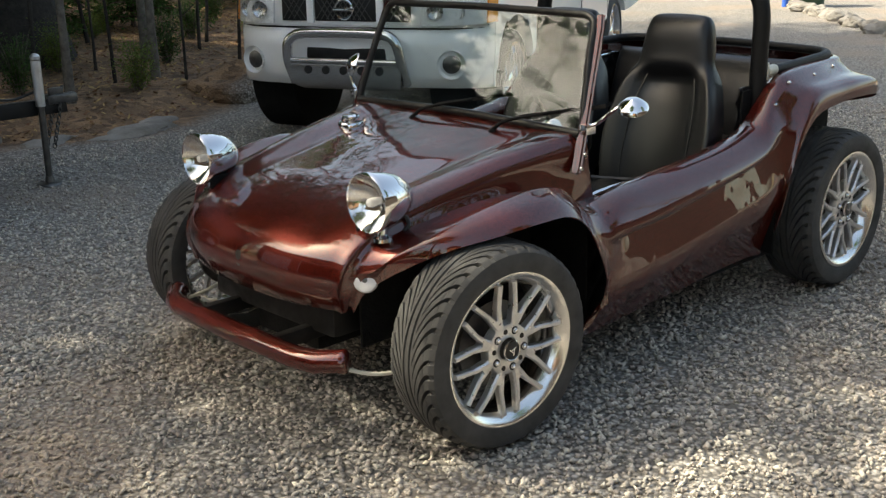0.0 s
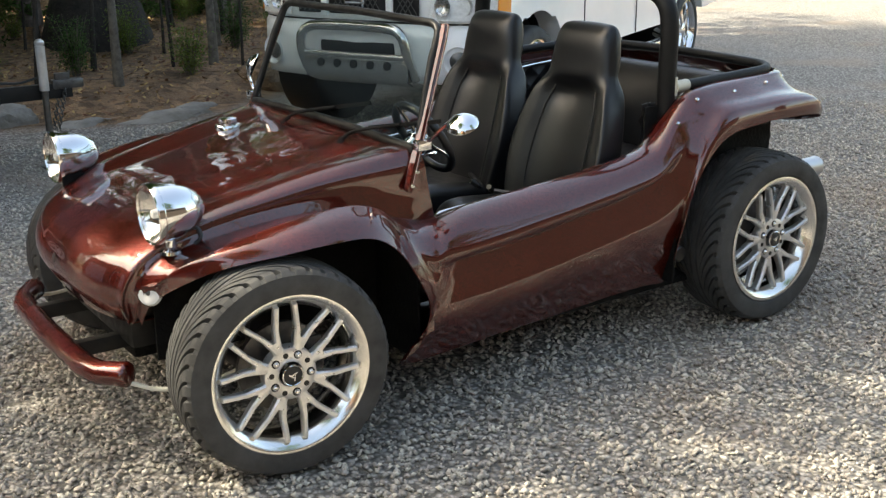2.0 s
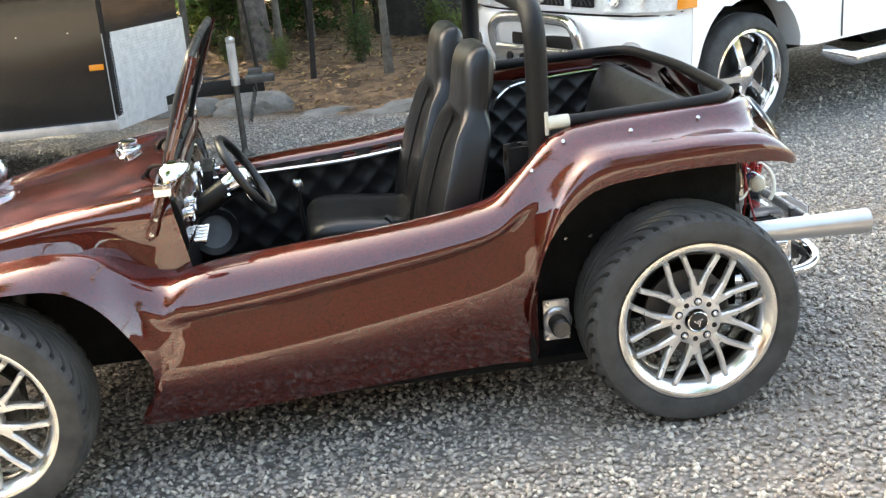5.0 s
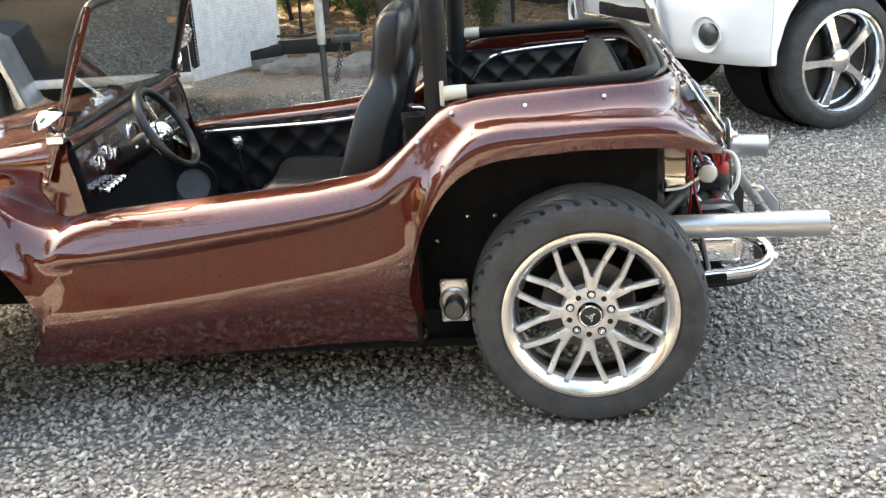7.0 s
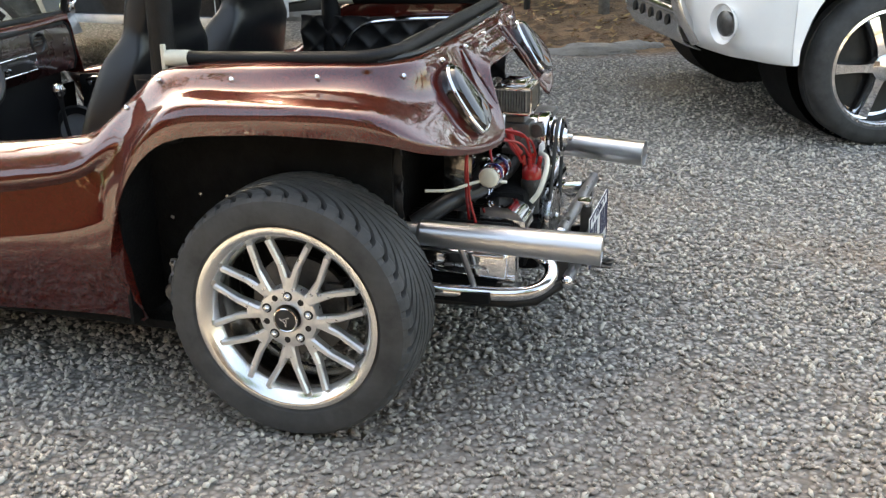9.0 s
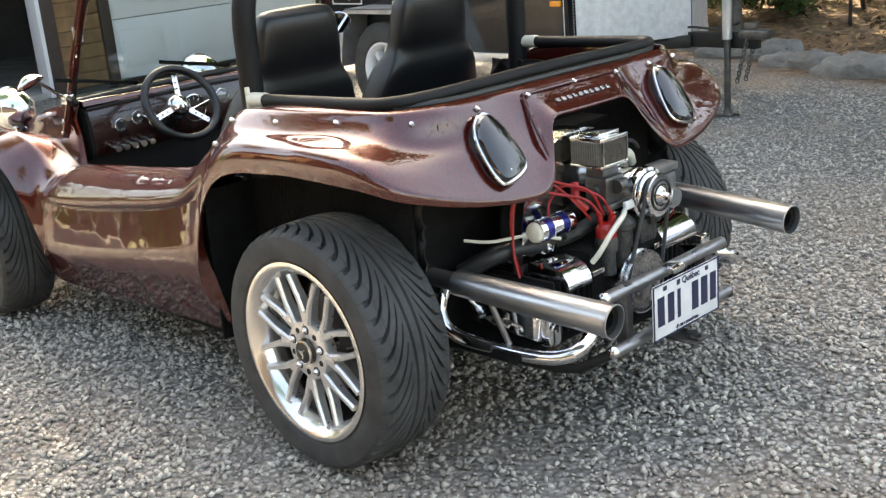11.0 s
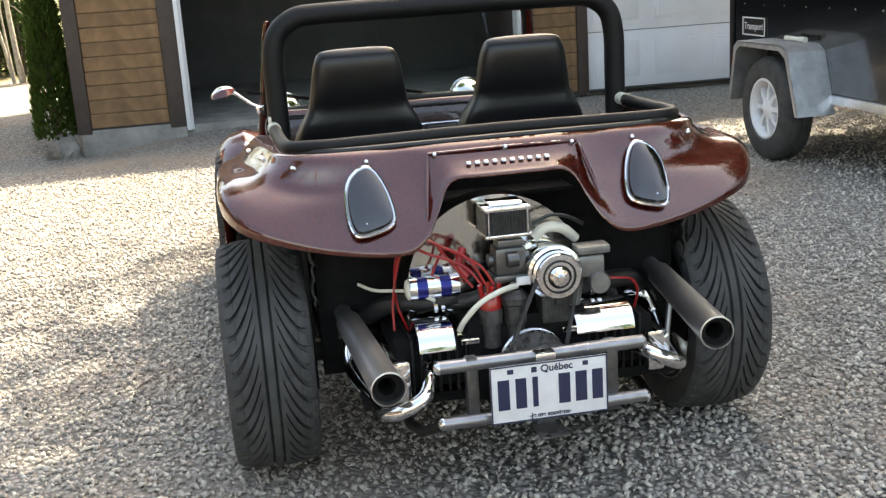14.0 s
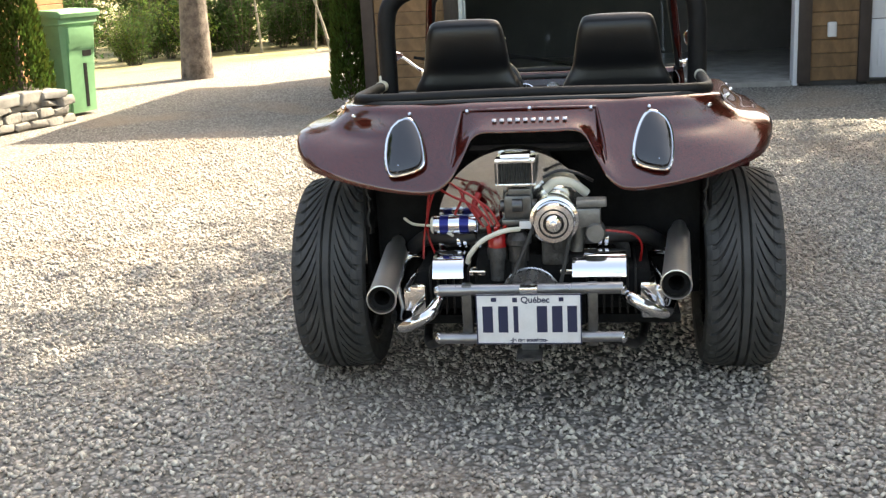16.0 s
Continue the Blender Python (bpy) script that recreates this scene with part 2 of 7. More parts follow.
M_OILCAST = mat("grey_casting", (0.20, 0.20, 0.195), 0.42, 0.7, var=0.2, scale=30, bump=0.15, bump_scale=90)
M_PAPER = mat("speaker_paper", (0.22, 0.22, 0.23), 0.6, var=0.1, scale=30)
M_REDWIRE = mat("red_silicone", (0.30, 0.008, 0.009), 0.35)
M_BLUE = mat("blue_anodised", (0.015, 0.022, 0.17), 0.25, 0.6)
M_CREAM = mat("cream_plastic", (0.62, 0.60, 0.50), 0.45, var=0.1)
M_WHITEPLATE = mat("white_plate", (0.72, 0.72, 0.72), 0.35, var=0.06, scale=30)
M_INK = mat("plate_ink", (0.015, 0.02, 0.06), 0.5)
M_SMOKED = mat("smoked_lens", (0.006, 0.004, 0.005), 0.02, spec=0.8, coat=0.6)
M_LENS = glass("clear_lens", (0.97, 0.97, 0.96))
M_GLASS = glass("windscreen_glass", (0.86, 0.90, 0.88))
M_MIRROR = mat("mirror", (0.85, 0.85, 0.86), 0.01, 1.0)
M_WHITE = mat("white_car_paint", (0.88, 0.88, 0.87), 0.35, var=0.03, scale=3, coat=0.8)
M_HEADLIGHT = mat("pale_reflector", (0.82, 0.82, 0.82), 0.30, 0.0, var=0.18, scale=38, bump=0.3, bump_scale=55)
M_AMBER = mat("amber_lens", (0.80, 0.26, 0.02), 0.2, coat=0.5)
M_RED = mat("red_lens", (0.35, 0.01, 0.01), 0.2, coat=0.5)
M_TRAILER = mat("black_trailer_panel", (0.006, 0.006, 0.0065), 0.16, coat=0.35, var=0.2, scale=2, bump=0.10, bump_scale=2.2)
M_DIAMOND = mat("diamond_plate", (0.72, 0.72, 0.72), 0.45, 0.75, var=0.15, scale=20)
M_GREY_AL = mat("mill_aluminium", (0.66, 0.66, 0.66), 0.38, 0.8, var=0.2, scale=10, rough_var=0.1)
M_SIDING = random_tint(mat("brown_siding", (0.215, 0.125, 0.060), 0.7, var=0.30, scale=5, bump=0.35, bump_scale=40, detail=10), 0.12)
M_ORANGE_SIDING = random_tint(mat("honey_siding", (0.34, 0.175, 0.075), 0.7, var=0.25, scale=5, bump=0.3, bump_scale=40), 0.12)
M_TRIM = mat("dark_brown_trim", (0.050, 0.036, 0.030), 0.6, var=0.2, scale=8, bump=0.2)
M_WHITEDOOR = mat("white_door_paint", (0.70, 0.72, 0.75), 0.45, var=0.05, scale=3, bump=0.1, bump_scale=120)
M_CONCRETE = mat("concrete", (0.30, 0.29, 0.27), 0.85, var=0.3, scale=4, bump=0.5, bump_scale=60)
# nearly black: the shade of trees on the wall is put into its colour
M_HOUSE_WALL = mat("shaded_house_wall", (0.040, 0.029, 0.022), 0.75, var=0.25, scale=2)
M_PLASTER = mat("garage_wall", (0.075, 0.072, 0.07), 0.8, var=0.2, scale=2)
M_BARK = mat("bark", (0.115, 0.085, 0.065), 0.95, var=0.55, scale=14, bump=1.0, bump_scale=35)
M_SAPLING = mat("pale_sapling_bark", (0.34, 0.31, 0.26), 0.9, var=0.35, scale=18, bump=0.4, bump_scale=60)
M_BARK_PINE = mat("pine_bark", (0.155, 0.130, 0.112), 0.95, var=0.55, scale=14, bump=1.0, bump_scale=35)
M_BARK_DARK = mat("dark_bark", (0.028, 0.023, 0.018), 0.95, var=0.5, scale=14, bump=1.0, bump_scale=35)
M_BARK_PALE = mat("pale_bark", (0.135, 0.118, 0.096), 0.95, var=0.45, scale=12, bump=0.8, bump_scale=30)
M_NEEDLE = leafy(mat("needles", (0.060, 0.105, 0.030), 0.75, spec=0.2), 0.5, 0.03)
M_LEAF = leafy(mat("spring_leaves", (0.15, 0.20, 0.045), 0.7, spec=0.2), 0.5, 0.04)
M_CEDAR = leafy(mat("cedar_foliage", (0.060, 0.095, 0.018), 0.75, spec=0.2), 0.45, 0.03)
M_LITTER = island_tint(mat("dead_leaves", (0.29, 0.168, 0.085), 0.8, spec=0.2), 0.6, 0.03)
M_ROCK = mat("granite", (0.29, 0.277, 0.255), 0.95, var_color=(0.15, 0.135, 0.115), scale=3.5, bump=1.0, bump_scale=26)
M_GREENBIN = mat("green_bin", (0.17, 0.36, 0.19), 0.5, var=0.12, scale=5)
M_GRAVEL = island_tint(mat("gravel_stone", (0.478, 0.438, 0.385), 0.85, var=0.3, scale=60), 0.40, 0.02)


def earthy(m, scale, lo, hi, most, colour):
    """Patches where brown earth has worked up between the stones."""
    nt = m.node_tree
    sock = nt.nodes["Principled BSDF"].inputs["Base Color"]
    geo = nt.nodes.new("ShaderNodeNewGeometry")
    n = nt.nodes.new("ShaderNodeTexNoise")
    n.inputs["Scale"].default_value = scale
    n.inputs["Detail"].default_value = 5
    nt.links.new(geo.outputs["Position"], n.inputs["Vector"])
    r = nt.nodes.new("ShaderNodeMapRange")
    r.inputs[1].default_value, r.inputs[2].default_value = lo, hi
    r.inputs[4].default_value = most
    nt.links.new(n.outputs["Fac"], r.inputs[0])
    mx = nt.nodes.new("ShaderNodeMix")
    mx.data_type = "RGBA"
    nt.links.new(r.outputs[0], mx.inputs[0])
    nt.links.new(sock.links[0].from_socket, mx.inputs[6])
    mx.inputs[7].default_value = (*colour, 1)
    nt.links.new(mx.outputs[2], sock)
    return m


earthy(M_GRAVEL, 0.75, 0.50, 0.68, 0.60, (0.32, 0.245, 0.185))
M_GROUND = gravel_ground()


# ---- helpers for building ----
def thing(name, label, category, group="", m=None):
    ob = tagged(new(name), label, category, group)
    if m is not None:
        ob.matrix_world = m
    return ob


def mesh_of(name, bm, material, angle=38):
    bmesh.ops.recalc_face_normals(bm, faces=bm.faces)
    for e in bm.edges:
        if len(e.link_faces) == 2:
            e.smooth = e.calc_face_angle(0) < radians(angle)
    for f in bm.faces:
        f.smooth = True
    me = bpy.data.meshes.new(name)
    bm.to_mesh(me)
    bm.free()
    for one in material if isinstance(material, (list, tuple)) else [material]:
        me.materials.append(one)
    return me


def part(name, bm, material, parent=None, label="", m=None, angle=38):
    """One mesh object under a thing or under a part."""
    me = bm if isinstance(bm, bpy.types.Mesh) else mesh_of(name, bm, material, angle)
    ob = new(name, me)
    ob.parent = parent
    if m is not None:
        ob.matrix_basis = m
    if label:
        ob["label"] = label
    return ob


def structure(name, bm, material, label, category, angle=38):
    return tagged(part(name, bm, material, None, angle=angle), label, category, kind="structure")


def crom(points, n):
    """A smooth curve through points, n steps for each span."""
    p = np.array(points, float)
    p = np.vstack([2 * p[0] - p[1], p, 2 * p[-1] - p[-2]])
    out = []
    for i in range(1, len(p) - 2):
        for k in range(n):
            t = k / n
            a, b, c, e = p[i - 1], p[i], p[i + 1], p[i + 2]
            out.append(0.5 * (2 * b + (c - a) * t + (2 * a - 5 * b + 4 * c - e) * t * t + (3 * b - a - 3 * c + e) * t ** 3))
    out.append(p[-2])
    return np.array(out)


def grid(bm, rows, closed_u=False, closed_v=False):
    """Faces over an array of rows of points; returns the vertices."""
    vs = [[bm.verts.new(tuple(p)) for p in row] for row in rows]
    nr, nc = len(vs), len(vs[0])
    for i in range(nr if closed_u else nr - 1):
        for j in range(nc if closed_v else nc - 1):
            q = [vs[i][j], vs[i][(j + 1) % nc], vs[(i + 1) % nr][(j + 1) % nc], vs[(i + 1) % nr][j]]
            if len(set(q)) == 4:
                bm.faces.new(q)
    return vs


def box(bm, c, s, bevel=0.0, m=None, seg=2):
    """A box with centre c and full size s."""
    r = bmesh.ops.create_cube(bm, size=1)
    for v in r["verts"]:
        v.co = Vector((v.co.x * s[0], v.co.y * s[1], v.co.z * s[2])) + Vector(c)
        if m is not None:
            v.co = m @ v.co
    if bevel:
        es = list({e for v in r["verts"] for e in v.link_edges})
        bmesh.ops.bevel(bm, geom=es, offset=bevel, segments=seg, affect="EDGES", profile=0.6)


def frames(path):
    """Turning frames along a path without twist."""
    p = [Vector(q) for q in path]
    tang = []
    for i in range(len(p)):
        a, b = p[max(0, i - 1)], p[min(len(p) - 1, i + 1)]
        tang.append((b - a).normalized())
    ref = Vector((0, 0, 1)) if abs(tang[0].z) < 0.9 else Vector((1, 0, 0))
    u = tang[0].cross(ref).normalized()
    out = []
    for q, t in zip(p, tang):
        u = (u - t * u.dot(t)).normalized()
        out.append((q, u, t.cross(u)))
    return out


def tube(bm, path, r, seg=12, caps=True, smooth=0, closed=False):
    """A round bar along a path; r is a number or one for each point."""
    if smooth:
        rr = r if not isinstance(r, (int, float)) else None
        path = crom(path, smooth)
        if rr is not None:
            r = list(np.interp(np.linspace(0, 1, len(path)), np.linspace(0, 1, len(rr)), rr))
    rows = []
    for i, (q, u, w) in enumerate(frames(path)):
        ri = r if isinstance(r, (int, float)) else r[i]
        rows.append([q + (u * math.cos(a) + w * math.sin(a)) * ri for a in [2 * math.pi * k / seg for k in range(seg)]])
    vs = grid(bm, rows, closed_u=closed, closed_v=True)
    if caps and not closed:
        bm.faces.new(vs[0])
        bm.faces.new(vs[-1])


def lathe(bm, profile, m=None, seg=32, caps=False):
    """Turns a profile of (radius, height) round the z axis, then moves it by m."""
    m = m or Matrix()
    rows = []
    for r, h in profile:
        rows.append([m @ Vector((r * math.cos(a), r * math.sin(a), h)) for a in [2 * math.pi * k / seg for k in range(seg)]])
    vs = grid(bm, rows, closed_v=True)
    if caps:
        bm.faces.new(vs[0])
        bm.faces.new(vs[-1])


def along(p0, p1):
    """The pose at p0 with the z axis towards p1."""
    dv = Vector(p1) - Vector(p0)
    return Matrix.Translation(p0) @ dv.to_track_quat("Z", "Y").to_matrix().to_4x4()


def rod(bm, p0, p1, r, r2=None, seg=14, caps=True):
    ln = (Vector(p1) - Vector(p0)).length
    lathe(bm, [(r, 0), (r if r2 is None else r2, ln)], along(p0, p1), seg, caps)


def solid(bm, t):
    """Gives an open sheet a thickness."""
    bmesh.ops.recalc_face_normals(bm, faces=bm.faces)
    bmesh.ops.solidify(bm, geom=bm.faces[:], thickness=t)


def prism(bm, outline, axis, a, b, bevel=0.0):
    """Draws an outline of two coordinates out along an axis from a to b."""
    def at(p, h):
        q = [0, 0, 0]
        ax = "xyz".index(axis)
        q[ax] = h
        q[(ax + 1) % 3], q[(ax + 2) % 3] = p
        return q
    lo = [bm.verts.new(at(p, a)) for p in outline]
    hi = [bm.verts.new(at(p, b)) for p in outline]
    fs = [bm.faces.new(lo), bm.faces.new(hi)]
    n = len(lo)
    for i in range(n):
        fs.append(bm.faces.new((lo[i], lo[(i + 1) % n], hi[(i + 1) % n], hi[i])))
    if bevel:
        es = list({e for f in fs[:2] for e in f.edges})
        bmesh.ops.bevel(bm, geom=es, offset=bevel, segments=2, affect="EDGES", profile=0.6)


def B():
    return bmesh.new()


# ---- the dune buggy: x runs from nose (-) to tail (+), y from its driver's side (-) to the other (+) ----
buggy = thing("dune_buggy", "dark red metallic fibreglass open dune buggy with silver wheels on gravel", "car")

# front wing, stations from the nose backwards: ridge, gutter, crown, lip as (x, half width, z)
FRONT = [
    ((-2.46, .385, .43), (-2.452, .40, .43), (-2.445, .415, .43), (-2.43, .43, .425)),
    ((-2.485, .395, .52), (-2.46, .42, .515), (-2.435, .45, .51), (-2.41, .475, .50)),
    ((-2.45, .405, .61), (-2.41, .455, .595), (-2.37, .53, .60), (-2.345, .575, .575)),
    ((-2.36, .415, .675), (-2.32, .47, .645), (-2.28, .60, .665), (-2.255, .68, .635)),
    ((-2.22, .435, .735), (-2.19, .495, .675), (-2.15, .645, .71), (-2.13, .755, .665)),
    ((-2.05, .46, .775), (-2.03, .52, .70), (-2.0, .665, .74), (-1.99, .785, .68)),
    ((-1.88, .485, .81), (-1.87, .54, .71), (-1.86, .67, .75), (-1.85, .79, .675)),
    ((-1.74, .51, .833), (-1.745, .56, .70), (-1.75, .67, .725), (-1.755, .785, .62)),
    ((-1.63, .535, .849), (-1.65, .575, .66), (-1.665, .67, .655), (-1.68, .775, .52)),
]


def wing_row(ridge, gutter, crown, lip):
    """Nine points from gutter over crown to lip."""
    g, c, e = (np.array(p) for p in (gutter, crown, lip))
    up = np.array((0, 0, 1.0))
    out = [g, g * .55 + c * .45 - up * .004, c]
    for k, bulge in ((.22, .012), (.42, .018), (.60, .020), (.78, .016), (.92, .008), (1.0, 0.0)):
        out.append(c * (1 - k) + e * k + up * bulge)
    return out


SIDE = [
    [(-1.55, 0.59, 0.635), (-1.56, 0.635, 0.63), (-1.575, 0.685, 0.61), (-1.585, 0.72, 0.575), (-1.595, 0.735, 0.545), (-1.6, 0.735, 0.515), (-1.605, 0.745, 0.48), (-1.61, 0.757, 0.44), (-1.625, 0.765, 0.4)],
    [(-1.49, 0.59, 0.64), (-1.495, 0.64, 0.648), (-1.51, 0.695, 0.625), (-1.53, 0.73, 0.585), (-1.545, 0.742, 0.545), (-1.555, 0.735, 0.515), (-1.575, 0.745, 0.46), (-1.605, 0.75, 0.37), (-1.64, 0.735, 0.275)],
    [(-1.4, 0.588, 0.652), (-1.405, 0.64, 0.665), (-1.42, 0.7, 0.64), (-1.44, 0.735, 0.59), (-1.455, 0.749, 0.546), (-1.465, 0.719, 0.519), (-1.5, 0.736, 0.459), (-1.58, 0.755, 0.355), (-1.675, 0.675, 0.19)],
    [(-1.25, 0.585, 0.663), (-1.25, 0.64, 0.68), (-1.25, 0.7, 0.655), (-1.25, 0.738, 0.61), (-1.25, 0.752, 0.566), (-1.25, 0.719, 0.534), (-1.25, 0.736, 0.474), (-1.26, 0.755, 0.385), (-1.3, 0.665, 0.2)],
    [(-1.0, 0.583, 0.68), (-1.0, 0.64, 0.7), (-1.0, 0.7, 0.68), (-1.0, 0.74, 0.64), (-1.0, 0.754, 0.601), (-1.0, 0.722, 0.569), (-1.0, 0.739, 0.504), (-1.0, 0.758, 0.43), (-1.0, 0.665, 0.213)],
    [(-0.78, 0.583, 0.703), (-0.78, 0.64, 0.722), (-0.78, 0.7, 0.705), (-0.78, 0.738, 0.668), (-0.78, 0.752, 0.631), (-0.78, 0.724, 0.604), (-0.78, 0.739, 0.544), (-0.78, 0.76, 0.465), (-0.77, 0.665, 0.225)],
    [(-0.62, 0.585, 0.728), (-0.62, 0.64, 0.75), (-0.62, 0.695, 0.735), (-0.62, 0.73, 0.7), (-0.62, 0.746, 0.666), (-0.62, 0.724, 0.644), (-0.62, 0.739, 0.584), (-0.615, 0.762, 0.495), (-0.6, 0.67, 0.232)],
    [(-0.545, 0.59, 0.775), (-0.545, 0.64, 0.795), (-0.545, 0.685, 0.785), (-0.54, 0.715, 0.755), (-0.535, 0.734, 0.721), (-0.53, 0.7284, 0.699), (-0.525, 0.7414, 0.634), (-0.515, 0.757, 0.52), (-0.49, 0.68, 0.24)],
    [(-0.47, 0.595, 0.845), (-0.47, 0.64, 0.862), (-0.47, 0.675, 0.845), (-0.465, 0.7, 0.81), (-0.455, 0.72, 0.785), (-0.45, 0.735, 0.765), (-0.455, 0.755, 0.71), (-0.48, 0.765, 0.6), (-0.525, 0.765, 0.42)],
    [(-0.39, 0.6, 0.915), (-0.39, 0.64, 0.925), (-0.385, 0.672, 0.9058), (-0.38, 0.7, 0.8744), (-0.37, 0.718, 0.8546), (-0.37, 0.7319, 0.8396), (-0.385, 0.7594, 0.803), (-0.415, 0.7768, 0.744), (-0.455, 0.7798, 0.64)],
    [(-0.28, 0.6, 0.945), (-0.28, 0.645, 0.942), (-0.28, 0.673, 0.92), (-0.28, 0.7, 0.896), (-0.28, 0.722, 0.886), (-0.28, 0.7389, 0.879), (-0.29, 0.7638, 0.863), (-0.3, 0.7787, 0.83), (-0.32, 0.7796, 0.775)],
    [(-0.1, 0.6, 0.953), (-0.1, 0.64, 0.948), (-0.1, 0.668, 0.922), (-0.1, 0.695, 0.899), (-0.1, 0.718, 0.891), (-0.1, 0.7348, 0.886), (-0.1, 0.7613, 0.873), (-0.1, 0.7728, 0.845), (-0.1, 0.769, 0.805)],
    [(0.06, 0.59, 0.955), (0.06, 0.62, 0.95), (0.06, 0.638, 0.927), (0.06, 0.672, 0.901), (0.06, 0.71, 0.894), (0.06, 0.7348, 0.89), (0.06, 0.7663, 0.877), (0.06, 0.7758, 0.848), (0.06, 0.771, 0.81)],
    [(0.165, 0.58, 0.955), (0.18, 0.6, 0.95), (0.19, 0.608, 0.9282), (0.203, 0.645, 0.8956), (0.212, 0.69, 0.8824), (0.217, 0.7248, 0.8764), (0.222, 0.7563, 0.862), (0.227, 0.7628, 0.836), (0.232, 0.756, 0.8)],
    [(0.238, 0.505, 0.957), (0.250, 0.512, 0.949), (0.262, 0.520, 0.926), (0.265, 0.55, 0.87), (0.29, 0.6, 0.845), (0.31, 0.6449, 0.825), (0.325, 0.6806, 0.805), (0.335, 0.6914, 0.79), (0.335, 0.688, 0.765)],
    [(0.250, 0.4, 0.956), (0.264, 0.4, 0.947), (0.278, 0.4, 0.926), (0.3, 0.42, 0.87), (0.33, 0.44, 0.83), (0.355, 0.47, 0.79), (0.385, 0.5, 0.75), (0.395, 0.51, 0.735), (0.395, 0.51, 0.72)],
    [(0.25, 0.3, 0.955), (0.265, 0.3, 0.945), (0.28, 0.3, 0.92), (0.31, 0.3, 0.87), (0.34, 0.3, 0.83), (0.37, 0.305, 0.79), (0.41, 0.315, 0.735), (0.425, 0.32, 0.712), (0.425, 0.32, 0.7)],
    [(0.255, 0.245, 0.955), (0.27, 0.245, 0.945), (0.285, 0.245, 0.92), (0.312, 0.245, 0.875), (0.338, 0.245, 0.84), (0.365, 0.245, 0.805), (0.4, 0.25, 0.765), (0.415, 0.25, 0.745), (0.418, 0.25, 0.732)],
    [(0.258, 0.215, 0.955), (0.272, 0.215, 0.946), (0.288, 0.215, 0.925), (0.31, 0.213, 0.89), (0.328, 0.211, 0.865), (0.348, 0.21, 0.84), (0.372, 0.21, 0.815), (0.385, 0.21, 0.8), (0.388, 0.21, 0.79)],
    [(0.26, 0.17, 0.957), (0.274, 0.17, 0.948), (0.289, 0.17, 0.93), (0.305, 0.168, 0.912), (0.318, 0.166, 0.9), (0.33, 0.165, 0.89), (0.345, 0.165, 0.88), (0.353, 0.165, 0.873), (0.354, 0.165, 0.866)],
    [(0.262, 0.08, 0.957), (0.275, 0.08, 0.949), (0.29, 0.08, 0.932), (0.305, 0.08, 0.916), (0.318, 0.08, 0.905), (0.33, 0.08, 0.896), (0.343, 0.08, 0.886), (0.352, 0.08, 0.88), (0.353, 0.08, 0.873)],
    [(0.262, 0.0, 0.957), (0.275, 0.0, 0.949), (0.29, 0.0, 0.932), (0.305, 0.0, 0.916), (0.318, 0.0, 0.905), (0.33, 0.0, 0.896), (0.343, 0.0, 0.886), (0.352, 0.0, 0.88), (0.353, 0.0, 0.873)],
]


def smooth_sheet(rows, nu, nv):
    """A fine sheet through rows of points, smooth both ways."""
    rows = np.array([crom(r, nv) for r in rows])
    return np.array([crom(rows[:, j], nu) for j in range(rows.shape[1])]).transpose(1, 0, 2)


def pleated(row, n, at):
    """As crom, but with sharp corners at two of the points."""
    i, j = at
    return np.vstack([crom(row[:i + 1], n)[:-1], crom(row[i:j + 1], n)[:-1], crom(row[j:], n)])


